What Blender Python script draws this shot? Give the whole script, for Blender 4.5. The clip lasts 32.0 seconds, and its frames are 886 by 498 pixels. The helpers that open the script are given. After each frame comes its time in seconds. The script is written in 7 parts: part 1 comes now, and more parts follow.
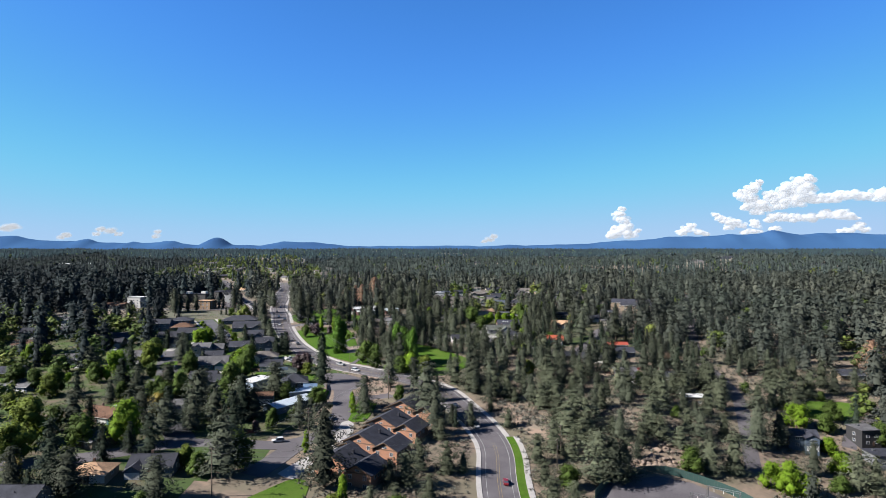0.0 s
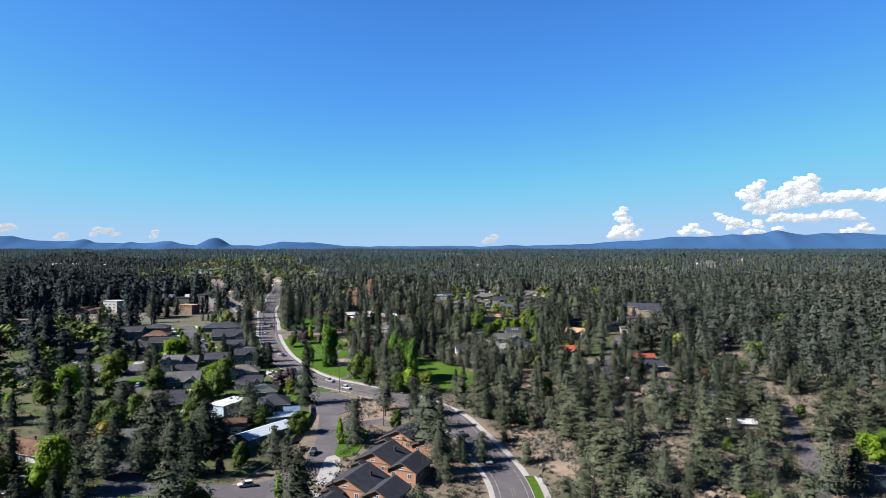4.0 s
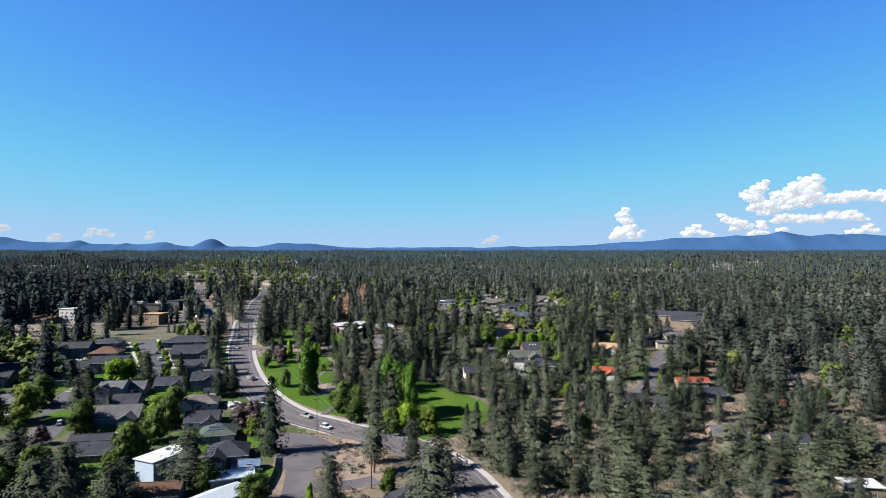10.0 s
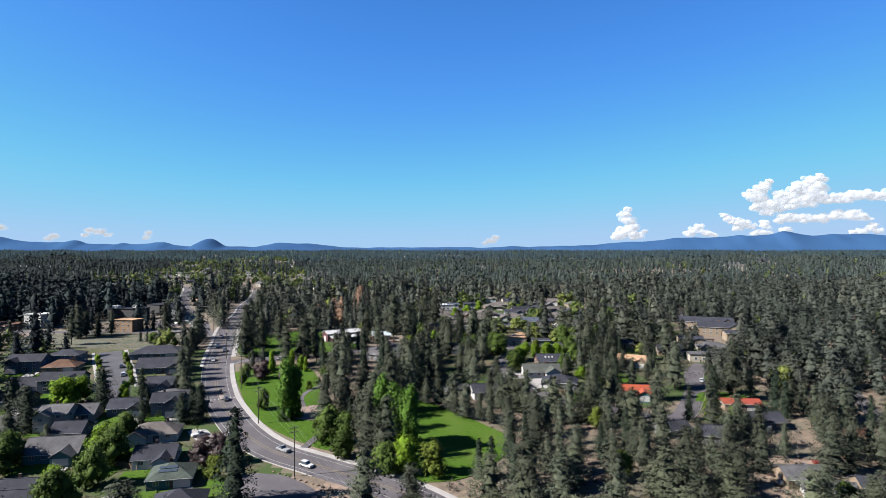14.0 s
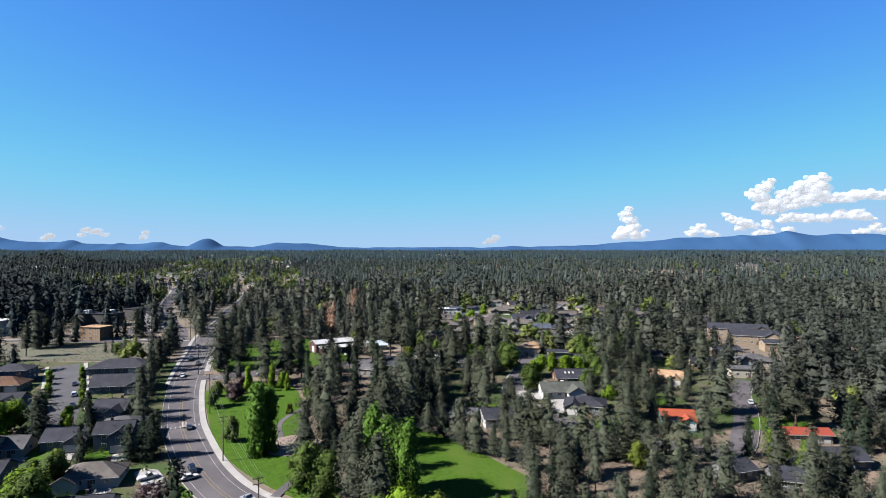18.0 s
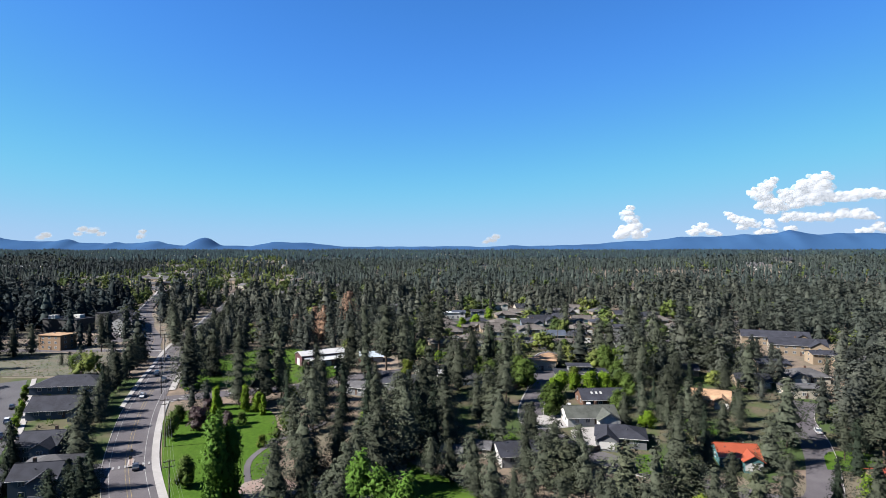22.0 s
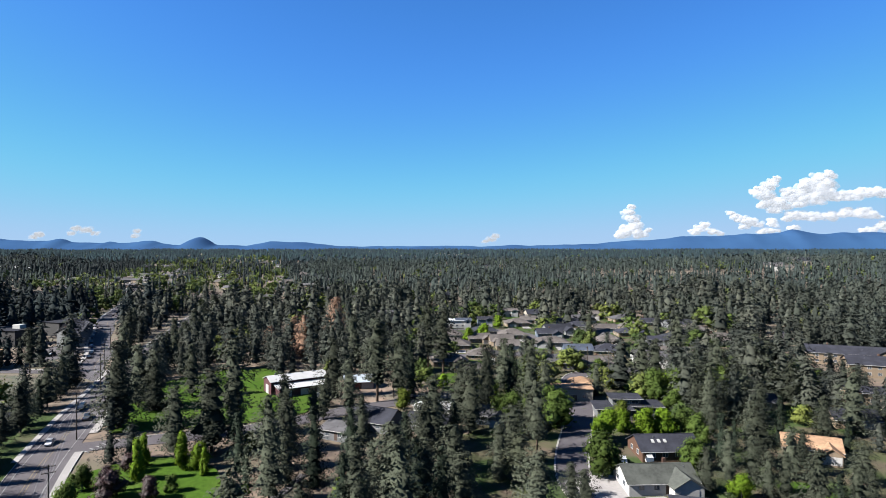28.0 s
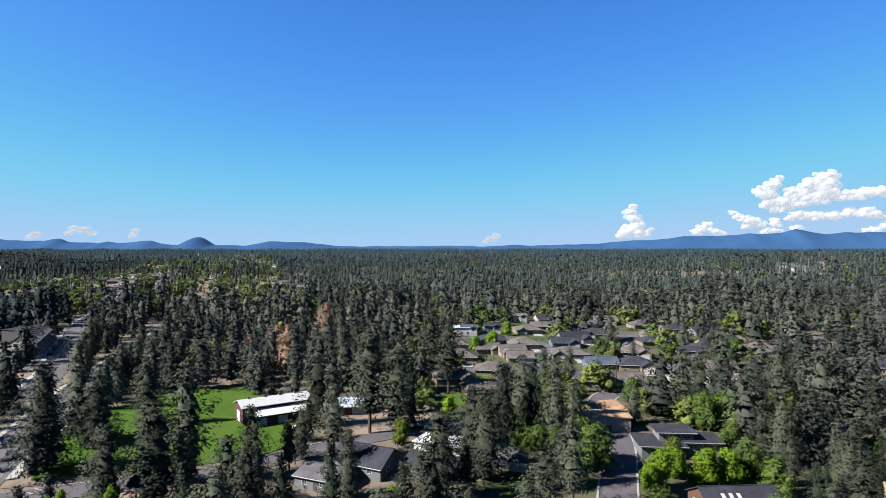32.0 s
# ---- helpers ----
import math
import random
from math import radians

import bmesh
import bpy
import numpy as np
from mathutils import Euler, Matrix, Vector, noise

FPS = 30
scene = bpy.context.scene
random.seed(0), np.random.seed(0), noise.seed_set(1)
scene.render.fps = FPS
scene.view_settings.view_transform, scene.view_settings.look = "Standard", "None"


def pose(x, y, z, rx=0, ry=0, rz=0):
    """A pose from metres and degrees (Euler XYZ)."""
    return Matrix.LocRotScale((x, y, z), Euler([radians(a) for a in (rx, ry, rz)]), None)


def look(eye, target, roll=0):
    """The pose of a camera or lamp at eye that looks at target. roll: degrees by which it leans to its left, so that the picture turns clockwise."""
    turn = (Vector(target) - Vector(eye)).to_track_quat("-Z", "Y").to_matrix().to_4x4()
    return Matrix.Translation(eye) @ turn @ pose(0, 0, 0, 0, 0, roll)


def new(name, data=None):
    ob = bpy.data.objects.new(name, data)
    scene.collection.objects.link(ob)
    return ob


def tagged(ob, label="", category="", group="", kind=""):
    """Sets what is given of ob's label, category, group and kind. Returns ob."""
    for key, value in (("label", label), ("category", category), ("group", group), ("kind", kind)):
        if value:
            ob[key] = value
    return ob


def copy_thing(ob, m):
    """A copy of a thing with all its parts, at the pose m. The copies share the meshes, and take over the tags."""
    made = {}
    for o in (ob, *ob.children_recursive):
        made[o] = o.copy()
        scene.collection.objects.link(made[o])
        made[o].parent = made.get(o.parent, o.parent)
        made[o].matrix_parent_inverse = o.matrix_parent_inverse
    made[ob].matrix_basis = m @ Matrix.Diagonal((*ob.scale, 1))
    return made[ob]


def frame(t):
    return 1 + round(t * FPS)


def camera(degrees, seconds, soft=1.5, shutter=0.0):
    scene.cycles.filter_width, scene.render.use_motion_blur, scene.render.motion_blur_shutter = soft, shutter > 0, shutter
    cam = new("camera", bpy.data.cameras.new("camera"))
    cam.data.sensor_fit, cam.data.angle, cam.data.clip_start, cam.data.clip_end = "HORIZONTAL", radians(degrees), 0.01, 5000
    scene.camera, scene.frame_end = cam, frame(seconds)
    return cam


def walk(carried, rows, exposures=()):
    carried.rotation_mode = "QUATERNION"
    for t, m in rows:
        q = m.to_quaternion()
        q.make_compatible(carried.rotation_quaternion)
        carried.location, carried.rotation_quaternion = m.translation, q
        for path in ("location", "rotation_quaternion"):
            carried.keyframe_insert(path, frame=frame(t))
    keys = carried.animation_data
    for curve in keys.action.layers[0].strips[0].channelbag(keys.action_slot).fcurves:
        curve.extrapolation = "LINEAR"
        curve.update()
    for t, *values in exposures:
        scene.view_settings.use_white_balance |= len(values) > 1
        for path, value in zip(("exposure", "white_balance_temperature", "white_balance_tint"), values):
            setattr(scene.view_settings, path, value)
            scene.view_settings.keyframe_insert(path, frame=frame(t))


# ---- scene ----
cam = camera(72, 32.0, soft=0.65)
walk(cam, [
    (0.0, pose(-0.00, 0.00, 70.00, 89.841, 0, 0.000)),
    (2.0, pose(-1.00, 22.36, 69.76, 89.851, 0, -0.010)),
    (4.0, pose(-2.00, 44.48, 69.53, 89.872, 0, -0.019)),
    (6.0, pose(-2.98, 66.37, 69.30, 89.909, 0, -0.034)),
    (8.0, pose(-3.95, 88.04, 69.07, 89.968, 0, -0.064)),
    (10.0, pose(-4.92, 109.47, 68.84, 90.000, 0, -0.080)),
    (12.0, pose(-5.87, 130.67, 68.61, 90.000, 0, -0.080)),
    (14.0, pose(-6.81, 151.64, 68.39, 90.000, 0, -0.080)),
    (16.0, pose(-7.74, 172.38, 68.17, 90.000, 0, -0.101)),
    (18.0, pose(-8.66, 192.89, 67.96, 90.000, 0, -0.122)),
    (20.0, pose(-9.57, 213.17, 67.74, 89.989, 0, -0.146)),
    (22.0, pose(-10.47, 233.22, 67.53, 89.938, 0, -0.173)),
    (24.0, pose(-11.36, 253.04, 67.32, 89.913, 0, -0.207)),
    (26.0, pose(-12.24, 272.62, 67.11, 89.906, 0, -0.255)),
    (28.0, pose(-13.11, 291.98, 66.91, 89.909, 0, -0.319)),
    (30.0, pose(-13.97, 311.11, 66.70, 89.912, 0, -0.319)),
    (32.0, pose(-14.82, 330.00, 66.50, 89.915, 0, -0.319)),
])

# ---- world, sun, exposure ----
SUN_EL, SHADOW_X, SHADOW_Y = radians(37), 0.975, 0.22
scene.view_settings.exposure = 2.45
world = bpy.data.worlds.new("sky")
world.use_nodes = True
scene.world = world
wn = world.node_tree.nodes
sky = wn.new("ShaderNodeTexSky")
sky.sky_type, sky.sun_disc = "NISHITA", False
sky.sun_elevation, sky.sun_rotation = SUN_EL, math.atan2(-SHADOW_X, -SHADOW_Y)
sky.altitude, sky.air_density, sky.dust_density, sky.ozone_density = 1100, 1.0, 0.3, 3.0
# the deep, clean blue of dry mountain air
split, join = wn.new("ShaderNodeSeparateColor"), wn.new("ShaderNodeCombineColor")
world.node_tree.links.new(sky.outputs[0], split.inputs[0])
for k, (gain, power, most) in enumerate(((0.0102, 1.1, 0.0785), (0.0238, 1.0, 0.112), (0.0388, 1.0, 0.163))):
    bend, scale_in, cap = wn.new("ShaderNodeMath"), wn.new("ShaderNodeMath"), wn.new("ShaderNodeMath")
    bend.operation, scale_in.operation, cap.operation = "POWER", "MULTIPLY", "SMOOTH_MIN"
    bend.inputs[1].default_value, scale_in.inputs[1].default_value, cap.inputs[1].default_value, cap.inputs[2].default_value = power, gain, most, 0.039
    world.node_tree.links.new(split.outputs[k], bend.inputs[0])
    world.node_tree.links.new(bend.outputs[0], scale_in.inputs[0])
    world.node_tree.links.new(scale_in.outputs[0], cap.inputs[0])
    world.node_tree.links.new(cap.outputs[0], join.inputs[k])
world.node_tree.links.new(join.outputs[0], wn["Background"].inputs[0])
wn["Background"].inputs[1].default_value = 1.0
lamp = bpy.data.lights.new("sun", "SUN")
lamp.energy, lamp.angle, lamp.color = 5.0, radians(0.53), (1.0, 0.96, 0.92)
sun = new("sun", lamp)
sun.matrix_world = look((-SHADOW_X * 400, -SHADOW_Y * 400, 400 * math.tan(SUN_EL)), (0, 0, 0))


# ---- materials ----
COLOUR_SCALE = 0.295  # scales every base colour down, so that shade looks deeper at the high exposure


def mat(name, col, col2=None, scale=1.0, rough=0.85, bump=0.0, bscale=None, metal=0.0, vary=0.0, island=0.0,
        big=None, bigscale=0.02, bigmix=(0.45, 0.65), translucent=0.0, spec=0.3, detail=5.0, tint=0.0):
    """A principled material: two colours mixed by fine noise, a third by broad noise, bump, and tint by object or island."""
    m = bpy.data.materials.new(name)
    m.use_nodes = True
    nt = m.node_tree
    n, link = nt.nodes, nt.links.new
    bsdf, out = n["Principled BSDF"], n["Material Output"]
    bsdf.inputs["Roughness"].default_value = rough
    bsdf.inputs["Metallic"].default_value = metal
    bsdf.inputs["Specular IOR Level"].default_value = spec
    tc = n.new("ShaderNodeTexCoord")
    col2 = col2 or tuple(c * 0.75 for c in col)
    col, col2, big = (tuple(c * COLOUR_SCALE for c in q) if q else None for q in (col, col2, big))
    tex = n.new("ShaderNodeTexNoise")
    tex.inputs["Scale"].default_value, tex.inputs["Detail"].default_value = scale, detail
    link(tc.outputs["Object"], tex.inputs["Vector"])
    ramp = n.new("ShaderNodeValToRGB")
    ramp.color_ramp.elements[0].position, ramp.color_ramp.elements[1].position = 0.35, 0.65
    ramp.color_ramp.elements[0].color, ramp.color_ramp.elements[1].color = (*col2, 1), (*col, 1)
    link(tex.outputs["Fac"], ramp.inputs["Fac"])
    colour = ramp.outputs["Color"]
    if big:
        t2 = n.new("ShaderNodeTexNoise")
        t2.inputs["Scale"].default_value, t2.inputs["Detail"].default_value = bigscale, 4
        link(tc.outputs["Object"], t2.inputs["Vector"])
        mr = n.new("ShaderNodeMapRange")
        mr.inputs["From Min"].default_value, mr.inputs["From Max"].default_value = bigmix
        link(t2.outputs["Fac"], mr.inputs["Value"])
        mx = n.new("ShaderNodeMix")
        mx.data_type = "RGBA"
        link(mr.outputs["Result"], mx.inputs[0])
        link(colour, mx.inputs[6])
        mx.inputs[7].default_value = (*big, 1)
        colour = mx.outputs[2]
    if tint:
        # each tree of a wood: darker and bluer, or paler and yellower
        own, hsv = n.new("ShaderNodeAttribute"), n.new("ShaderNodeHueSaturation")
        own.attribute_name = "tint"
        for sock, lo, hi in (("Value", 1 - tint, 1 + tint), ("Hue", 0.525, 0.475)):
            mr = n.new("ShaderNodeMapRange")
            mr.inputs["To Min"].default_value, mr.inputs["To Max"].default_value = lo, hi
            link(own.outputs["Fac"], mr.inputs["Value"])
            link(mr.outputs["Result"], hsv.inputs[sock])
        link(colour, hsv.inputs["Color"])
        colour = hsv.outputs["Color"]
    for amount, node, socket in ((vary, "ShaderNodeObjectInfo", "Random"), (island, "ShaderNodeNewGeometry", "Random Per Island")):
        if amount:
            info, hsv, mr = n.new(node), n.new("ShaderNodeHueSaturation"), n.new("ShaderNodeMapRange")
            mr.inputs["To Min"].default_value, mr.inputs["To Max"].default_value = 1 - amount, 1 + amount
            link(info.outputs[socket], mr.inputs["Value"])
            link(mr.outputs["Result"], hsv.inputs["Value"])
            link(colour, hsv.inputs["Color"])
            colour = hsv.outputs["Color"]
    link(colour, bsdf.inputs["Base Color"])
    if bump:
        b, t3 = n.new("ShaderNodeBump"), n.new("ShaderNodeTexNoise")
        t3.inputs["Scale"].default_value, t3.inputs["Detail"].default_value = bscale or scale * 3, 4
        link(tc.outputs["Object"], t3.inputs["Vector"])
        link(t3.outputs["Fac"], b.inputs["Height"])
        b.inputs["Strength"].default_value, b.inputs["Distance"].default_value = bump, 0.1
        link(b.outputs["Normal"], bsdf.inputs["Normal"])
    if translucent:
        tr, ms = n.new("ShaderNodeBsdfTranslucent"), n.new("ShaderNodeMixShader")
        link(colour, tr.inputs["Color"])
        ms.inputs[0].default_value = translucent
        link(bsdf.outputs[0], ms.inputs[1])
        link(tr.outputs[0], ms.inputs[2])
        link(ms.outputs[0], out.inputs["Surface"])
    return m


def glow(m, colour, strength):
    """Lets a far backdrop shine softly, as scattered light does."""
    b = m.node_tree.nodes["Principled BSDF"]
    b.inputs["Emission Color"].default_value, b.inputs["Emission Strength"].default_value = (*colour, 1), strength
    return m


def glass_mat(name, tint):
    m = bpy.data.materials.new(name)
    m.use_nodes = True
    b = m.node_tree.nodes["Principled BSDF"]
    b.inputs["Base Color"].default_value = (*tint, 1)
    b.inputs["Roughness"].default_value, b.inputs["Specular IOR Level"].default_value = 0.06, 0.8
    return m


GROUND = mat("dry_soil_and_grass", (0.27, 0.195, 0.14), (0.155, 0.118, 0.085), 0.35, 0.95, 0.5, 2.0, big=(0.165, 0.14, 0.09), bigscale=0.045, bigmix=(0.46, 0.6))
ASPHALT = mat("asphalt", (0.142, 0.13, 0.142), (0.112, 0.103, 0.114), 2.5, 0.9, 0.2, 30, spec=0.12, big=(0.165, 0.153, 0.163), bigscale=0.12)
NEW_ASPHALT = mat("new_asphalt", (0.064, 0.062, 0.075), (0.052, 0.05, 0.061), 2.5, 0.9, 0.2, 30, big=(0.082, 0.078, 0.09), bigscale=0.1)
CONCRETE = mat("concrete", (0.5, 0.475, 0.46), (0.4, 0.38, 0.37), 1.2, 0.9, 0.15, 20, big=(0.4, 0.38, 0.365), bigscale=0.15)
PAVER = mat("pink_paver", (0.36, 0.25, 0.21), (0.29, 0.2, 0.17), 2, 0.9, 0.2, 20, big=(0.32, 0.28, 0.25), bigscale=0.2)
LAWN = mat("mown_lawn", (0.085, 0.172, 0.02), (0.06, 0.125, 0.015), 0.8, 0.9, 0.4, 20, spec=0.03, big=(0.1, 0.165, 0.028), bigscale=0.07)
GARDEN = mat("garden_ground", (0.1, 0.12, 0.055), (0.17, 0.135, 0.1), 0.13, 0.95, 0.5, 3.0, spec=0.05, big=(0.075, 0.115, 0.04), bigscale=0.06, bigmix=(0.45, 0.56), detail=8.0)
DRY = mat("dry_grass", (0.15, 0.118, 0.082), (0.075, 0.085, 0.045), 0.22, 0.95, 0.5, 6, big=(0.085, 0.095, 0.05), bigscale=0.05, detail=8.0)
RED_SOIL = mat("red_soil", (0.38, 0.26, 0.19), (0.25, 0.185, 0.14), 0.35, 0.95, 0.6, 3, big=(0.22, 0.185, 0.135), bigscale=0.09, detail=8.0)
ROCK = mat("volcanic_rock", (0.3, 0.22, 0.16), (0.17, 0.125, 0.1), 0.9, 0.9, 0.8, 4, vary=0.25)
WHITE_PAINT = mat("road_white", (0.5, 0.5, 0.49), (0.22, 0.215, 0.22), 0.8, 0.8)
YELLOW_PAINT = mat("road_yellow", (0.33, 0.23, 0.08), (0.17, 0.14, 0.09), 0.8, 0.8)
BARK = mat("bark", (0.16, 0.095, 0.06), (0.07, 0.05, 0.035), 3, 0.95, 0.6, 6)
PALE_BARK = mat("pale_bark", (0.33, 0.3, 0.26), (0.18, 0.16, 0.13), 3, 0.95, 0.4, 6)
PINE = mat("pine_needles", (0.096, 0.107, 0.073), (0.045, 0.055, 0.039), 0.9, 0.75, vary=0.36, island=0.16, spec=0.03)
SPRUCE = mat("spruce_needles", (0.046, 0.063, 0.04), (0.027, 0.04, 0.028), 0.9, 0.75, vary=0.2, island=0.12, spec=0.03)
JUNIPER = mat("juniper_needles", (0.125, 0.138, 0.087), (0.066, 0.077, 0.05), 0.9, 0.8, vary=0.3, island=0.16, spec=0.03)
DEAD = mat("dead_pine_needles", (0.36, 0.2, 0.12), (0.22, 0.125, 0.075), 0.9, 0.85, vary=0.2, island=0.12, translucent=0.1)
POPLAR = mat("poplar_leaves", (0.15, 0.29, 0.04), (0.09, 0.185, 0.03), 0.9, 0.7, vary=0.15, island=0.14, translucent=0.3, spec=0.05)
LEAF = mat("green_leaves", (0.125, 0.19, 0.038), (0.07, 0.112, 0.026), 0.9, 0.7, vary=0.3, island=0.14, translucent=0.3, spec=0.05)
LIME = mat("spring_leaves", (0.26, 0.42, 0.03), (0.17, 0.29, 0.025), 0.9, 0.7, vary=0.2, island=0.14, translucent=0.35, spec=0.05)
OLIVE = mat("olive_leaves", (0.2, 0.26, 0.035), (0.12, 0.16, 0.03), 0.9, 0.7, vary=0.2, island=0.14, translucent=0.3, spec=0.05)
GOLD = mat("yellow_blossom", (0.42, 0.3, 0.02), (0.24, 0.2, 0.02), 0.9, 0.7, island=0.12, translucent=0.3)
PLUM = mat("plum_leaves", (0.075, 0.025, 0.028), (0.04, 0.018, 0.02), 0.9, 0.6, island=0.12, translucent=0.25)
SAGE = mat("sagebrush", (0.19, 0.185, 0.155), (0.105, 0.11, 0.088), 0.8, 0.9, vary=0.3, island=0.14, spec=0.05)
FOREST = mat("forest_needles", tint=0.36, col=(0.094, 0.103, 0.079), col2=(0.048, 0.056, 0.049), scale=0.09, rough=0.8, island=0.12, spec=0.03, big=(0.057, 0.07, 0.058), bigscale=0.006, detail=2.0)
# pine needles of the distance, with bluish haze painted into their colour
HAZY_PINES = mat("hazy_pine_needles", tint=0.36, col=(0.08, 0.099, 0.085), col2=(0.044, 0.058, 0.056), scale=0.09, rough=0.8, island=0.12, spec=0.03, big=(0.054, 0.072, 0.068), bigscale=0.006, detail=2.0)
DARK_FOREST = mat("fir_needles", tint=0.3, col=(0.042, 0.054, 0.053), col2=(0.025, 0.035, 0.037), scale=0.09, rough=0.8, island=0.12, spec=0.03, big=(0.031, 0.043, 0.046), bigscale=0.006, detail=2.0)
# forest near the horizon: the blue of the air is mixed into the needles
HAZED_FOREST = mat("hazed_forest_needles", tint=0.3, col=(0.05, 0.075, 0.082), col2=(0.036, 0.056, 0.066), scale=0.02, rough=0.9, spec=0.0, big=(0.04, 0.062, 0.074), bigscale=0.002, detail=2.0)
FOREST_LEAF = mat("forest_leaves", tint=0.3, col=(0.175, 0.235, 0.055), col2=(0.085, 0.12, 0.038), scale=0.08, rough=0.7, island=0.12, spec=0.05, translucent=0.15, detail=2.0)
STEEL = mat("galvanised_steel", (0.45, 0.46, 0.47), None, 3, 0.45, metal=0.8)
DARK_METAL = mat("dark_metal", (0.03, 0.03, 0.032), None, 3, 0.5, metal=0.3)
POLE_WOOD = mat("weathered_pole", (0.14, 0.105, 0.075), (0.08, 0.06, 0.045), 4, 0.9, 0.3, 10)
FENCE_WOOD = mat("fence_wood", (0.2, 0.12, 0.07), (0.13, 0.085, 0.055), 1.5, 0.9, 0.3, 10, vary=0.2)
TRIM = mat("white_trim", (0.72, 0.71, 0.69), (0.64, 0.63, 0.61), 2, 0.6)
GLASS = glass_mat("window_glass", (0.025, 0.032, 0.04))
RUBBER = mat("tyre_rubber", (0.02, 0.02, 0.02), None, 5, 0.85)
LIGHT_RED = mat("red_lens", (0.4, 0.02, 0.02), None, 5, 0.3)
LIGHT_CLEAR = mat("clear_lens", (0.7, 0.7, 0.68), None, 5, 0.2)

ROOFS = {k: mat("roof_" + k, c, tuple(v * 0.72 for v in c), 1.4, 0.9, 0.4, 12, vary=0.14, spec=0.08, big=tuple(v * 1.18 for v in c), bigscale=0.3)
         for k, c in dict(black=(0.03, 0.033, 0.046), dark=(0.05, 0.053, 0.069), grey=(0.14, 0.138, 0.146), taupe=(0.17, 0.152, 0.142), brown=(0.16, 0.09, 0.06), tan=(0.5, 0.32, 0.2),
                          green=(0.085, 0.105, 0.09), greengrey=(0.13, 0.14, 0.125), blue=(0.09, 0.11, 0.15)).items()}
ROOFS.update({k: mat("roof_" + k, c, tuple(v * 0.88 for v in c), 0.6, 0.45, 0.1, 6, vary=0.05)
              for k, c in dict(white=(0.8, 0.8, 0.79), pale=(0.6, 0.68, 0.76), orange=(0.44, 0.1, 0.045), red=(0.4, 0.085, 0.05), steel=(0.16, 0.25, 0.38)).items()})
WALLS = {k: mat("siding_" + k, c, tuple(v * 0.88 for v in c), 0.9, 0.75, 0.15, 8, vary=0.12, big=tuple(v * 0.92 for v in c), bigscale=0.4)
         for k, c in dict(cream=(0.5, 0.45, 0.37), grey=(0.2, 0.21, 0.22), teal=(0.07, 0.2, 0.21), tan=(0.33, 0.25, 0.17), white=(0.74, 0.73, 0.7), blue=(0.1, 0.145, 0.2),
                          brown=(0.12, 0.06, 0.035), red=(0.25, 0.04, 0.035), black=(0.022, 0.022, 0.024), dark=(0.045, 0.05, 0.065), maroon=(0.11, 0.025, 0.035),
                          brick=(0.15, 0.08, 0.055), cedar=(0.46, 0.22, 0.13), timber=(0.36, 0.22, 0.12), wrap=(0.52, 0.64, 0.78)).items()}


# ---- helpers of this scene ----
def sm(a):
    a = np.clip(a, 0, 1)
    return a * a * (3 - 2 * a)


RISE_Y = [0, 150, 200, 250, 300, 350, 400, 450, 500, 600, 900, 1500, 3000, 4950]
RISE_Z = [-18, -15, -12, -8, -2, 1.5, 5, 9, 12, 13, 14, 18, 33, 52]


def gz(x, y):
    """The height of the ground."""
    z = np.interp(y, RISE_Y, RISE_Z) - 0.09 * (1 - sm((np.asarray(y) - 190) / 150)) * np.clip(x, -160, 160)
    z = z + 7 * np.exp(-(((np.asarray(x) - 85) / 38) ** 2 + ((np.asarray(y) - 268) / 26) ** 2))
    z = z + 20 * np.exp(-(((np.asarray(x) - 660) / 330) ** 2 + ((np.asarray(y) - 1420) / 330) ** 2))
    far = sm((np.asarray(y) - 800) / 600)
    z = z + far * (4.5 * np.sin(np.asarray(x) / 170 + 1.3) * np.sin(np.asarray(y) / 230) + 3 * np.sin(np.asarray(x) / 61 + np.asarray(y) / 97))
    return z


def gh(x, y):
    return float(gz(float(x), float(y)))


def np_mesh(name, v, f, material, smooth=False, normals=None, tint=None):
    """A mesh from arrays of corners and triangles, with soft normals and a tint for each corner where given."""
    v, f = np.asarray(v, np.float32), np.asarray(f, np.int32)
    me = bpy.data.meshes.new(name)
    me.vertices.add(len(v))
    me.vertices.foreach_set("co", v.ravel())
    me.loops.add(f.size)
    me.loops.foreach_set("vertex_index", f.ravel())
    me.polygons.add(len(f))
    me.polygons.foreach_set("loop_start", np.arange(0, f.size, f.shape[1], dtype=np.int32))
    me.polygons.foreach_set("loop_total", np.full(len(f), f.shape[1], np.int32))
    me.polygons.foreach_set("use_smooth", np.full(len(f), smooth))
    me.materials.append(material)
    me.update(calc_edges=True)
    if normals is not None:
        me.attributes.new("custom_normal", "FLOAT_VECTOR", "POINT").data.foreach_set("vector", np.asarray(normals, np.float32).ravel())
    if tint is not None:
        me.attributes.new("tint", "FLOAT", "POINT").data.foreach_set("value", np.asarray(tint, np.float32))
    return me


def bm_mesh(name, bm, material, smooth=False):
    me = bpy.data.meshes.new(name)
    bm.normal_update()
    for f in bm.faces:
        f.smooth = smooth
    bm.to_mesh(me)
    bm.free()
    me.materials.append(material)
    return me


def part(name, data, parent, m=None, label=""):
    """Links a mesh as one object under a thing or a part."""
    ob = new(name, data)
    ob.parent = parent
    if m is not None:
        ob.matrix_basis = m
    if label:
        tagged(ob, label)
    return ob


def thing(name, m, label, category, group="", data=None):
    ob = new(name, data)
    ob.matrix_basis = m
    return tagged(ob, label, category, group)


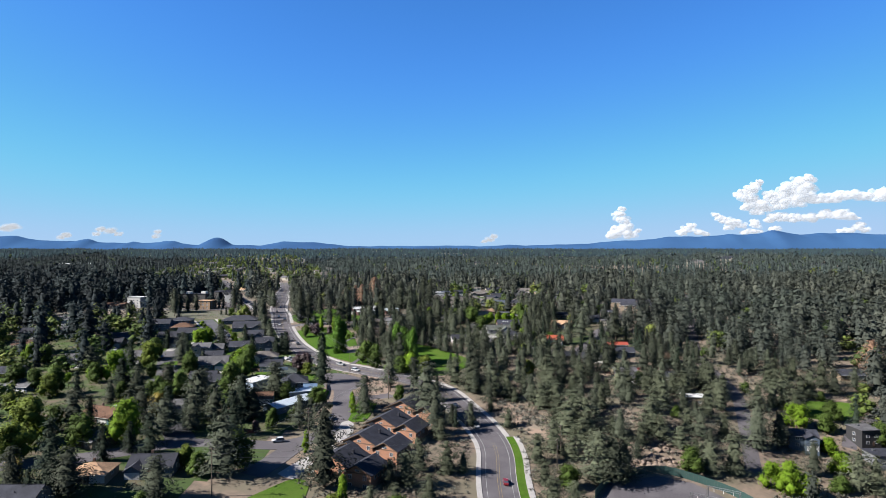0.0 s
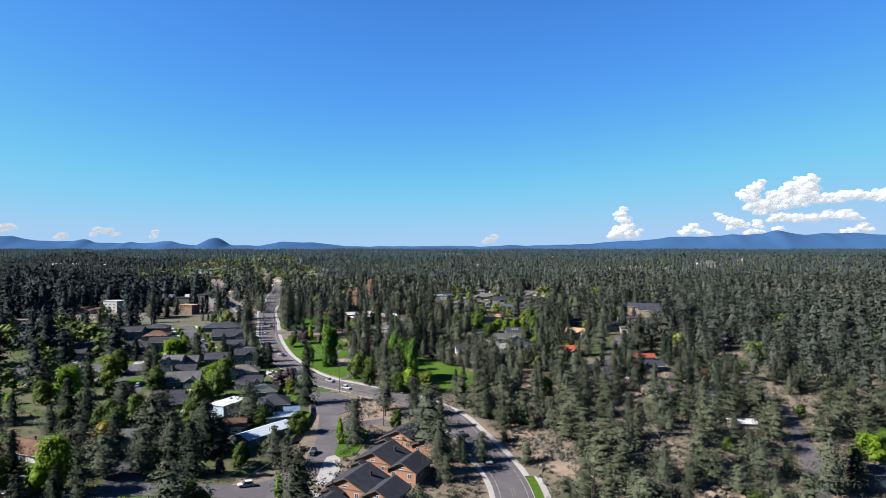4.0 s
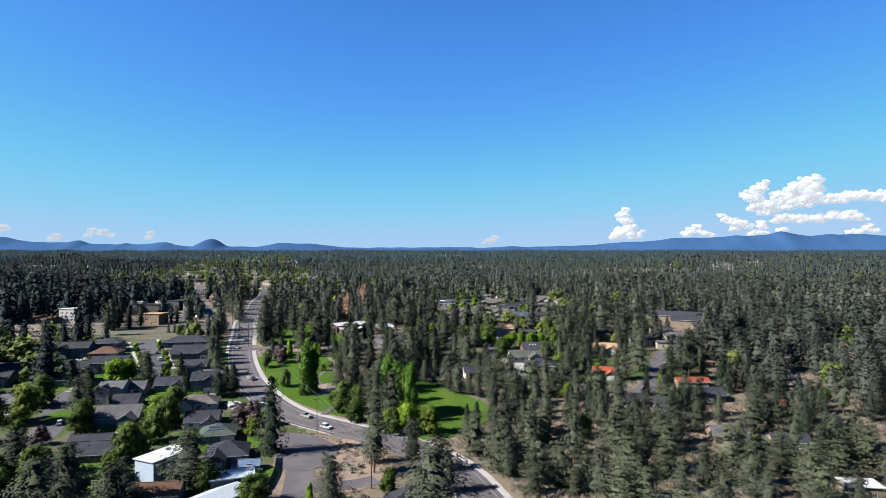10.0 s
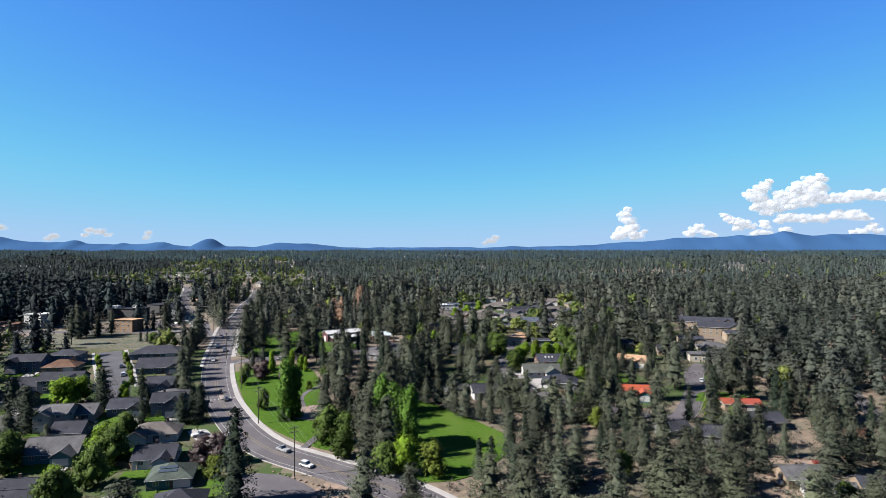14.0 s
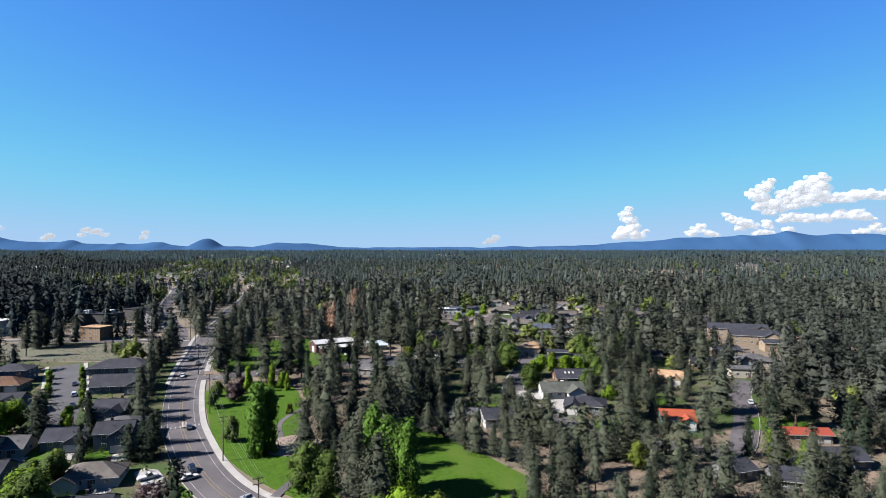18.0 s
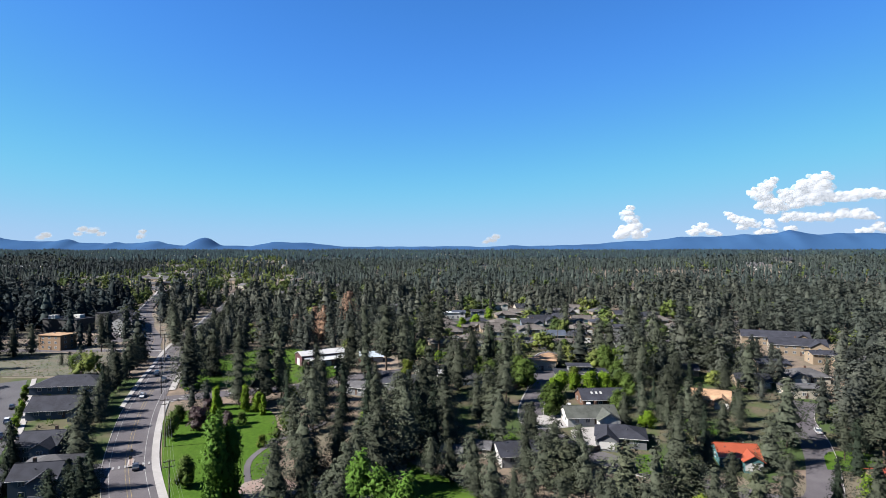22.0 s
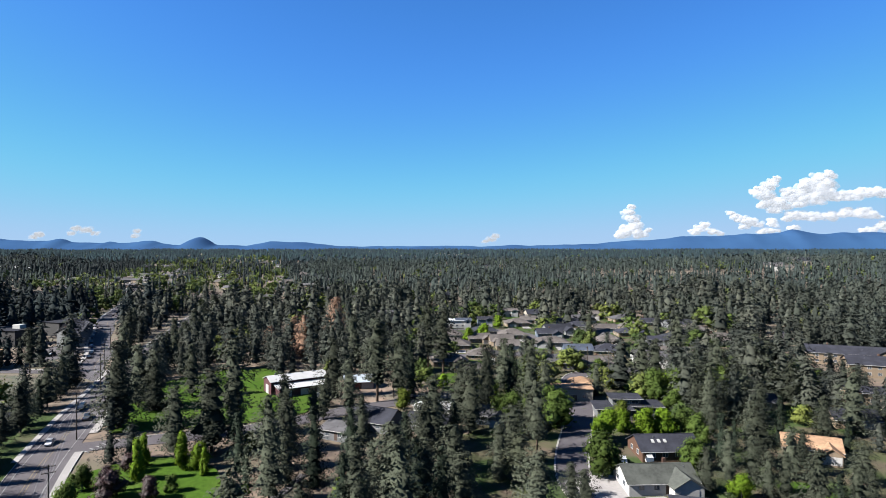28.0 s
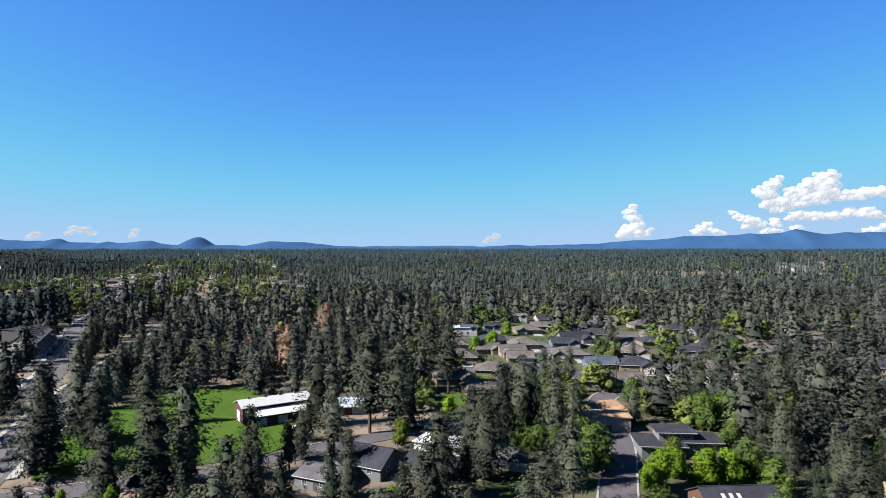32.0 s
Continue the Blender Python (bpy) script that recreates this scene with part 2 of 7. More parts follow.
def add_box(bm, x0, x1, y0, y1, z0, z1, m=None):
    vs = [bm.verts.new((x, y, z)) for z in (z0, z1) for y in (y0, y1) for x in (x0, x1)]
    for a in ((0, 2, 3, 1), (4, 5, 7, 6), (0, 1, 5, 4), (2, 6, 7, 3), (0, 4, 6, 2), (1, 3, 7, 5)):
        bm.faces.new([vs[i] for i in a])
    if m is not None:
        bmesh.ops.transform(bm, matrix=m, verts=vs)
    return vs


def box_mesh(name, size, material, bevel=0.0):
    x, y, z = size
    bm = bmesh.new()
    add_box(bm, -x / 2, x / 2, -y / 2, y / 2, 0, z)
    if bevel:
        bmesh.ops.bevel(bm, geom=bm.edges[:], offset=bevel, segments=2, affect="EDGES")
    return bm_mesh(name, bm, material)


def tube(bm, a, b, r0, r1, n=8):
    """A tapered round bar from a to b."""
    a, b = Vector(a), Vector(b)
    d = b - a
    m = Matrix.Translation((a + b) / 2) @ d.to_track_quat("Z", "Y").to_matrix().to_4x4()
    bmesh.ops.create_cone(bm, cap_ends=True, segments=n, radius1=r0, radius2=r1, depth=d.length, matrix=m)


def smooth_line(pts, step=3.0):
    """Points at even steps on a soft curve through pts."""
    p = np.array([pts[0]] + list(pts) + [pts[-1]], float)
    out = []
    for i in range(1, len(p) - 2):
        a, b, c, d = p[i - 1:i + 3]
        k = max(2, int(np.hypot(*(c - b)) / step))
        t = np.linspace(0, 1, k, endpoint=False)[:, None]
        out.append(0.5 * (2 * b + (c - a) * t + (2 * a - 5 * b + 4 * c - d) * t ** 2 + (3 * b - a - 3 * c + d) * t ** 3))
    out.append(p[-1:])
    return np.concatenate(out)


def side_step(line, off):
    d = np.gradient(line, axis=0)
    d /= np.linalg.norm(d, axis=1)[:, None]
    return line + off * np.stack([d[:, 1], -d[:, 0]], 1)


def strip(name, line, o0, o1, h, material, label, category="road", skirt=0.4, kind="structure"):
    """A band that lies on the ground between two offsets of a line, h above it, with sides."""
    a, b = side_step(line, o0), side_step(line, o1)
    za, zb = gz(a[:, 0], a[:, 1]) + h, gz(b[:, 0], b[:, 1]) + h
    n = len(line)
    v = np.concatenate([np.c_[a, za - skirt], np.c_[a, za], np.c_[b, zb], np.c_[b, zb - skirt]])
    i = np.arange(n - 1)
    f = np.concatenate([np.stack([i + k * n, i + 1 + k * n, i + 1 + (k + 1) * n, i + (k + 1) * n], 1) for k in range(3)])
    ob = new(name, np_mesh(name, v, f[:, ::-1] if o1 > o0 else f, material))
    return tagged(ob, label, category, kind=kind)


def inside(poly, x, y):
    """Whether points lie in a polygon."""
    x, y = np.asarray(x, float), np.asarray(y, float)
    c = np.zeros(np.broadcast(x, y).shape, bool)
    for (x0, y0), (x1, y1) in zip(poly, poly[1:] + poly[:1]):
        if y0 != y1:
            c ^= ((y0 > y) != (y1 > y)) & (x < (x1 - x0) * (y - y0) / (y1 - y0) + x0)
    return c


def patch(name, poly, h, material, label, category, kind="structure", step=4.0, soft=True):
    """A sheet that follows the ground within a polygon with soft corners."""
    edge = smooth_line(poly + poly[:1], step)[:-1] if soft else np.array(poly, float)
    bm = bmesh.new()
    vs = [bm.verts.new((x, y, 0)) for x, y in edge]
    bm.faces.new(vs)
    bmesh.ops.triangulate(bm, faces=bm.faces[:])
    for _ in range(2):
        bmesh.ops.subdivide_edges(bm, edges=[e for e in bm.edges if e.calc_length() > step * 1.6], cuts=1)
        bmesh.ops.triangulate(bm, faces=bm.faces[:])
    for e in bmesh.ops.extrude_edge_only(bm, edges=[e for e in bm.edges if e.is_boundary])["geom"]:
        if isinstance(e, bmesh.types.BMVert):
            e.co.z = -0.35
    for v in bm.verts:
        v.co.z += gh(v.co.x, v.co.y) + h
    bmesh.ops.recalc_face_normals(bm, faces=bm.faces[:])
    me = bm_mesh(name, bm, material)
    return tagged(new(name, me), label, category, kind=kind)


# ---- ground ----
def steps(a, b, fine, grow, far):
    """Coordinates from a to b in fine steps, then in growing ones out to far on both sides."""
    mid = list(np.arange(a, b + 0.1, fine))
    for end, sign in ((far[1], 1), (far[0], -1)):
        s, q = fine, (mid[-1] if sign > 0 else mid[0])
        while sign * (end - q) > 0:
            s *= grow
            q = q + sign * s
            mid = mid + [q] if sign > 0 else [q] + mid
    return np.clip(np.array(mid), far[0], far[1])


def build_ground():
    xs, ys = steps(-320, 320, 4, 1.12, (-4800, 4800)), steps(100, 760, 4, 1.1, (-1500, 4950))
    gx, gy = np.meshgrid(xs, ys)
    v = np.c_[gx.ravel(), gy.ravel(), gz(gx, gy).ravel()]
    i = (np.arange(len(ys) - 1)[:, None] * len(xs) + np.arange(len(xs) - 1)).ravel()
    f = np.stack([i, i + 1, i + 1 + len(xs), i + len(xs)], 1)
    return tagged(new("ground", np_mesh("ground", v, f, GROUND, True)), "dry tan soil with sparse grass and pine litter", "ground", kind="structure")


build_ground()


def cover(poly, label):
    """Planted soil on the ground's own grid within a polygon."""
    xs, ys = np.arange(-320, 321, 4.0), np.arange(100, 761, 4.0)
    gx, gy = np.meshgrid(xs, ys)
    v = np.c_[gx.ravel(), gy.ravel(), gz(gx, gy).ravel() + 0.05]
    i = (np.arange(len(ys) - 1)[:, None] * len(xs) + np.arange(len(xs) - 1)).ravel()
    f = np.stack([i, i + 1, i + 1 + len(xs), i + len(xs)], 1)
    mid = v[f].mean(1)
    wob = 3 * np.sin(mid[:, 0] / 7) + 3 * np.sin(mid[:, 1] / 9)
    f = f[inside(poly, mid[:, 0] + wob, mid[:, 1] - wob)]
    used, f = np.unique(f, return_inverse=True)
    tagged(new("garden_ground", np_mesh("garden_ground", v[used], f.reshape(-1, 4), GARDEN, True)), label, "ground", kind="structure")


cover([(-190, 165), (-78, 165), (-74, 200), (-66, 222), (-62, 240), (-60, 300), (-58, 338), (-72, 356), (-90, 385), (-101, 404), (-112, 430), (-124, 466), (-136, 500), (-200, 500), (-310, 498), (-310, 300)], "gardens of grass and dark soil between houses")
cover([(-18, 410), (20, 405), (70, 400), (130, 400), (150, 540), (160, 600), (160, 755), (-20, 755), (-25, 560), (0, 500), (-10, 460)], "gardens and grass among the houses and pines")

# ---- roads ----
MAIN = smooth_line([(30, -260), (26, -60), (24, 60), (21, 120), (19.5, 204), (21, 238), (18, 257), (9, 281), (-1, 304), (-13, 319), (-26, 329), (-45, 341), (-63, 353), (-78, 370), (-94, 396),
                    (-104, 416), (-117, 449), (-128, 484), (-138, 519), (-152, 563), (-164, 611), (-176, 668), (-194, 735), (-214, 830), (-250, 960)])
SIDE = smooth_line([(-116, 466), (-104, 470), (-90, 474), (-76, 478), (-59, 488), (-43, 499), (-28, 508), (-10, 517), (6, 523)])
STREET_W = smooth_line([(-150, 545), (-162, 556), (-172, 571), (-186, 604), (-214, 653), (-231, 690), (-266, 762), (-353, 985), (-385, 1030), (-470, 1210)])
LEFT_A = smooth_line([(-97, 226), (-106, 240), (-128, 262), (-141, 290), (-147, 312), (-152, 335), (-162, 358), (-170, 380), (-173, 400)])
LEFT_B = smooth_line([(-100, 405), (-112, 402), (-126, 400), (-140, 403), (-150, 420), (-164, 445), (-178, 468), (-191, 490)])
CROSS = smooth_line([(-160, 556), (-185, 560), (-220, 561), (-300, 561)])
LOWER = smooth_line([(-55, 328), (-52, 316), (-50, 304), (-47, 285), (-45, 265), (-49, 244), (-62, 231), (-80, 229), (-97, 225), (-112, 213), (-128, 201), (-160, 186)])
LOWER_B = smooth_line([(-56, 232), (-60, 216), (-64, 203)])
CONDO_DRIVE = smooth_line([(-48, 290), (-36, 292), (-26, 296), (-18, 304)])
CULDESAC = smooth_line([(30, 418), (23, 432), (21, 446), (24, 462), (29, 479), (34, 496), (37, 512), (39, 532), (46, 552), (62, 560), (80, 563)])
EAST = smooth_line([(30, 418), (46, 404), (64, 391), (82, 384), (95, 401), (106, 423), (114, 444), (126, 462)])
EAST_RD = smooth_line([(120, 235), (137, 277), (145, 300), (149, 327), (153, 362), (165, 400), (180, 439), (203, 500), (240, 600), (290, 720)])
TAN_LOOP = smooth_line([(-22, 600), (0, 597), (22, 598), (34, 612), (44, 640), (40, 672), (22, 690), (-6, 694)])
SKY_RD = smooth_line([(120, 590), (150, 610), (180, 640), (210, 690)])
strip("road", MAIN, -6.3, 6.3, 0.12, ASPHALT, "worn grey asphalt main road with bike lanes")
strip("road", SIDE, -3.8, 3.8, 0.14, ASPHALT, "grey asphalt side street past the fenced lawn")
strip("road", STREET_W, -5.5, 5.5, 0.1, ASPHALT, "grey asphalt street lined with parked cars")
strip("road", LEFT_A, -5.4, 5.4, 0.1, NEW_ASPHALT, "dark asphalt residential street")
strip("road", LEFT_B, -5.4, 5.4, 0.1, NEW_ASPHALT, "dark asphalt dead-end street between houses")
strip("road", LOWER, -4.4, 4.4, 0.1, ASPHALT, "grey asphalt street below the condominiums")
strip("road", LOWER_B, -4.2, 4.2, 0.13, ASPHALT, "grey asphalt street branching downhill")
strip("driveway", CONDO_DRIVE, -3, 3, 0.11, ASPHALT, "asphalt drive to the condominiums", "driveway")
strip("road", CULDESAC, -4.2, 4.2, 0.1, ASPHALT, "patched asphalt residential street")
strip("road", EAST, -4.2, 4.2, 0.13, ASPHALT, "dark asphalt residential street in the pines")
strip("road", EAST_RD, -3.1, 3.1, 0.1, ASPHALT, "narrow straight asphalt road through the forest")
strip("road", TAN_LOOP, -4, 4, 0.1, ASPHALT, "asphalt street between tan houses")
strip("road", SKY_RD, -3.5, 3.5, 0.1, ASPHALT, "asphalt road below the apartment block")

# kerbs, pavements and painted lines
n_a = int(np.argmin(np.abs(MAIN[:, 1] - 250)))
n_b = int(np.argmin(np.abs(MAIN[:, 1] - 462)))
n_c = int(np.argmin(np.abs(MAIN[:, 1] - 476)))
n_d = int(np.argmin(np.abs(MAIN[:, 1] - 312)))
strip("kerb", MAIN[:n_b], 6.3, 6.5, 0.27, CONCRETE, "low concrete kerb along the road", "kerb")
strip("kerb", MAIN[n_c:], 6.3, 6.5, 0.27, CONCRETE, "low concrete kerb along the road", "kerb")
strip("kerb", MAIN[:n_d], -6.5, -6.3, 0.27, CONCRETE, "low concrete kerb along the road", "kerb")
strip("kerb", MAIN[n_d + 14:], -6.5, -6.3, 0.27, CONCRETE, "low concrete kerb along the road", "kerb")
strip("pavement", MAIN[n_a:n_b], 6.5, 8.4, 0.26, CONCRETE, "pale concrete pavement beside the main road", "pavement")
strip("pavement", MAIN[:n_a + 1], 9.6, 11.8, 0.26, CONCRETE, "pale concrete pavement beside a grass strip", "pavement")
strip("pavement", MAIN[n_c:], 6.5, 8.7, 0.26, CONCRETE, "pale concrete pavement beside the main road", "pavement")
strip("pavement", MAIN[:n_d], -8.1, -6.5, 0.26, CONCRETE, "pale concrete pavement beside the main road", "pavement")
strip("pavement", MAIN[n_d + 60:], -8.1, -6.5, 0.26, CONCRETE, "pale concrete pavement beside the main road", "pavement")
strip("lawn", MAIN[:n_a + 1], 6.5, 9.6, 0.24, LAWN, "mown grass strip between kerb and pavement", "lawn")
for off in (-0.55, 0.35):
    strip("lane_line", MAIN, off, off + 0.16, 0.145, YELLOW_PAINT, "worn yellow centre line on the road", "road marking", 0.01)
for off in (-4.6, 4.4):
    strip("lane_line", MAIN, off, off + 0.16, 0.145, WHITE_PAINT, "worn white bike-lane line on the road", "road marking", 0.01)
strip("lane_line", STREET_W, 1.0, 1.2, 0.125, YELLOW_PAINT, "worn yellow centre line on the street", "road marking", 0.01)
strip("pavement", STREET_W[8:], -7.6, -5.6, 0.24, CONCRETE, "pale concrete pavement beside the street", "pavement")
strip("pavement", LEFT_B[18:], 7.0, 8.8, 0.24, CONCRETE, "pale concrete pavement beside the street", "pavement")
strip("pavement", LEFT_B[18:], -8.8, -7.2, 0.24, CONCRETE, "pale concrete pavement beside the street", "pavement")
strip("road", CROSS, -3.6, 3.6, 0.13, ASPHALT, "grey asphalt street behind the vacant lot")
strip("kerb", CROSS, 3.6, 4.6, 0.22, CONCRETE, "pale concrete kerb", "kerb")
strip("kerb", SIDE[4:], -4.1, -3.8, 0.28, CONCRETE, "low concrete kerb", "kerb")
strip("kerb", CULDESAC, -4.7, -4.2, 0.24, CONCRETE, "low concrete kerb", "kerb")
strip("kerb", CULDESAC, 4.2, 4.7, 0.24, CONCRETE, "low concrete kerb", "kerb")
strip("kerb", EAST, 4.2, 4.4, 0.26, CONCRETE, "low concrete kerb", "kerb")
PATH = smooth_line([(-53, 355), (-50, 366), (-45, 376), (-46, 386), (-54, 391)])
strip("footpath", PATH, -1.3, 1.3, 0.3, ASPHALT, "narrow asphalt footpath through the park", "path")
PATH_B = smooth_line([(-62, 396), (-66, 410), (-62, 424), (-52, 436), (-48, 448)])
strip("footpath", PATH_B, -0.9, 0.9, 0.28, ASPHALT, "grey footpath through the park", "path")

# ---- lawns, yards and bare lots ----
LAWNS = [
    [(-20, 409), (-8, 398), (2, 386), (10, 375), (17, 364), (14, 350), (2, 334), (-8, 330), (-17, 334), (-21, 365)],
    [(-107, 446), (-99, 427), (-86, 399), (-72, 377), (-56, 361), (-44, 353), (-36, 354), (-38, 364), (-50, 376), (-56, 400), (-62, 425), (-72, 452), (-92, 459)],
    [(-113, 477), (-104, 479), (-90, 482), (-72, 487), (-58, 496), (-56, 512), (-66, 536), (-92, 566), (-118, 552), (-127, 520), (-121, 492)],
]
for poly in LAWNS:
    patch("lawn", poly, 0.2, LAWN, "bright green mown park lawn", "lawn")
YARDS = [
    [(-66, 178), (-46, 180), (-44, 200), (-50, 203), (-57, 193)], [(-116, 330), (-106, 334), (-108, 352), (-117, 348)],
    [(-84, 346), (-74, 352), (-80, 362), (-90, 358)], [(-72, 318), (-66, 322), (-70, 334), (-76, 330)], [(-66, 284), (-57, 286), (-56, 300), (-62, 304)],
    [(-160, 344), (-154, 350), (-158, 362), (-164, 356)], [(2, 476), (12, 478), (12, 488), (4, 490)], [(44, 470), (62, 470), (66, 482), (48, 483)],
    [(166, 283), (180, 279), (196, 284), (199, 294), (184, 297), (168, 295)], [(-14, 536), (-6, 540), (-6, 556), (-14, 552)], [(98, 404), (116, 402), (122, 412), (106, 416)],
    [(6, 418), (14, 420), (12, 432), (4, 430)], [(44, 402), (58, 400), (60, 410), (48, 414)], [(70, 430), (80, 430), (80, 442), (70, 442)],
]
YARDS += [
    [(-90, 266), (-84, 268), (-84, 276), (-92, 275)], [(60, 520), (76, 520), (76, 534), (60, 534)],
    [(40, 740), (70, 735), (80, 760), (60, 775), (38, 768)], [(80, 765), (110, 760), (122, 785), (90, 795)], [(-40, 800), (10, 795), (30, 830), (-20, 840)],
]
for poly in YARDS:
    patch("lawn", poly, 0.16, LAWN, "small green lawn beside a house", "lawn")
DIRT = [
    [(-262, 507), (-215, 499), (-182, 499), (-164, 506), (-160, 524), (-166, 546), (-200, 553), (-262, 553)],
    [(-46, 318), (-38, 332), (-25, 322), (-20, 301), (-23, 295), (-34, 288), (-41, 297)],
]
patch("dry_lot", DIRT[0], 0.12, DRY, "dry weedy vacant lot", "vacant lot")
patch("bare_lot", DIRT[1], 0.1, RED_SOIL, "bare reddish soil lot by the junction", "vacant lot")
BANKS = [
    [(21, 298), (32, 289), (43, 272), (52, 261), (48, 250), (39, 254), (30, 268)],
    [(66, 267), (82, 270), (82, 261), (75, 255), (60, 255)],
    [(1, 330), (16, 336), (32, 321), (50, 300), (50, 289), (35, 296), (15, 315)],
]
for poly in BANKS:
    patch("bare_bank", poly, 0.08, RED_SOIL, "bare reddish soil bank above the road cut", "bank")
patch("asphalt_apron", [(-67, 336), (-56, 335), (-46, 328), (-40, 320), (-41, 311), (-47, 302), (-57, 304), (-63, 318)], 0.14, ASPHALT, "old asphalt apron closed off by boulders", "road")
patch("lawn", [(-41, 262), (-34, 262), (-31, 284), (-39, 287)], 0.16, LAWN, "green lawn before the condominiums", "lawn")
patch("driveway", [(-43, 238), (-37, 240), (-38, 259), (-43, 260)], 0.17, CONCRETE, "pale concrete drive of the condominiums", "driveway")
patch("driveway", [(-46, 214), (-39, 214), (-40, 232), (-45, 233)], 0.17, CONCRETE, "pale concrete drive of the condominiums", "driveway")
patch("infield", [(163, 298), (184, 300), (200, 297), (204, 303), (185, 308), (160, 305)], 0.15, RED_SOIL, "bare tan infield beside the playing field", "infield")
strip("driveway", smooth_line([(172, 258), (180, 268), (192, 276), (204, 286), (206, 296)]), -2.6, 2.6, 0.18, ASPHALT, "asphalt drive round the playing field", "driveway")
patch("bare_hillside", [(560, 1300), (600, 1290), (650, 1310), (655, 1345), (610, 1360), (570, 1340)], 0.6, RED_SOIL, "bare rocky hillside below far houses", "hillside", step=30)
patch("plaza", [(-64, 384), (-56, 381), (-49, 385), (-48, 394), (-55, 399), (-63, 396)], 0.3, PAVER, "pink paved plaza in the park", "plaza")
patch("car_park", [(-48, 384), (-38, 384), (-36, 397), (-46, 399)], 0.22, ASPHALT, "small asphalt car park in the park", "car park")
patch("driveway", [(19, 436), (24, 434), (36, 438), (36, 446), (24, 447), (18, 444)], 0.17, CONCRETE, "pale concrete driveway", "driveway")
patch("driveway", [(32, 424), (38, 420), (44, 428), (40, 436), (32, 433)], 0.2, CONCRETE, "pale concrete driveway", "driveway")
patch("driveway", [(-86, 356), (-80, 354), (-92, 372), (-98, 370)], 0.17, CONCRETE, "pale concrete driveway with parked cars", "driveway")
patch("yard", [(-40, 508), (-22, 512), (-12, 524), (-24, 534), (-42, 524)], 0.12, RED_SOIL, "bare brown yard by the houses", "yard")
patch("car_park", [(-212, 586), (-196, 590), (-206, 628), (-226, 622)], 0.15, ASPHALT, "asphalt car park by the new buildings", "car park")
patch("driveway", [(-56, 206), (-50, 203), (-45, 212), (-49, 222)], 0.17, CONCRETE, "pale concrete drive of the condominiums", "driveway")
patch("lot", [(84, 322), (112, 324), (116, 346), (88, 346)], 0.12, RED_SOIL, "dirt yard with parked cars in the pines", "yard")


# ---- houses ----
CACHE = {}


def cached(key, make):
    if key not in CACHE:
        CACHE[key] = make()
    return CACHE[key]


def window_on(parent, w, h, m, bars=1):
    """A window: a proud frame with mullions, a sill and panes set back in it."""
    def frame_mesh():
        bm = bmesh.new()
        for a in ((-w / 2, w / 2, 0, 0.1), (-w / 2, w / 2, h - 0.1, h), (-w / 2, -w / 2 + 0.1, 0.1, h - 0.1), (w / 2 - 0.1, w / 2, 0.1, h - 0.1)):
            add_box(bm, a[0], a[1], -0.07, 0.02, a[2], a[3])
        for k in range(bars):
            c = -w / 2 + (k + 1) * w / (bars + 1)
            add_box(bm, c - 0.03, c + 0.03, -0.05, 0.0, 0.1, h - 0.1)
        return bm_mesh("frame", bm, TRIM)
    win = part("window", cached(("frame", w, h, bars), frame_mesh), parent, m)
    part("pane", cached(("pane", w, h), lambda: box_mesh("pane", (w - 0.2, 0.03, h - 0.2), GLASS)), win, pose(0, -0.012, 0.1))


def gable_roof(w, d, eave, ridge, over=0.5, thick=0.2):
    """Two sloping slabs with overhang; the ridge runs along x."""
    bm = bmesh.new()
    slope = (ridge - eave) / (d / 2)
    for s in (-1, 1):
        y1 = s * (d / 2 + over)
        z1 = eave - slope * over
        q = [(-w / 2 - over, 0, ridge), (w / 2 + over, 0, ridge), (w / 2 + over, y1, z1), (-w / 2 - over, y1, z1)]
        low = [bm.verts.new(p) for p in q]
        up = [bm.verts.new((p[0], p[1], p[2] + thick)) for p in q]
        for a, b in zip((0, 1, 2, 3), (1, 2, 3, 0)):
            bm.faces.new((low[a], low[b], up[b], up[a]))
        bm.faces.new(low)
        bm.faces.new(up[::-1])
    bmesh.ops.recalc_face_normals(bm, faces=bm.faces[:])
    return bm


def hip_roof(w, d, eave, ridge, over=0.5, thick=0.2):
    bm = bmesh.new()
    slope = (ridge - eave) / (d / 2)
    a, b, z, r = w / 2 + over, d / 2 + over, eave - slope * over + thick, max(0.4, (w - d) / 2)
    base = [bm.verts.new(p) for p in ((-a, -b, z), (a, -b, z), (a, b, z), (-a, b, z))]
    low = [bm.verts.new((v.co.x, v.co.y, z - thick)) for v in base]
    t = [bm.verts.new((-r, 0, ridge + thick)), bm.verts.new((r, 0, ridge + thick))]
    for f in ((base[0], base[1], t[1], t[0]), (base[1], base[2], t[1]), (base[2], base[3], t[0], t[1]), (base[3], base[0], t[0])):
        bm.faces.new(f)
    for i in range(4):
        bm.faces.new((low[i], low[(i + 1) % 4], base[(i + 1) % 4], base[i]))
    bm.faces.new(low[::-1])
    bmesh.ops.recalc_face_normals(bm, faces=bm.faces[:])
    return bm


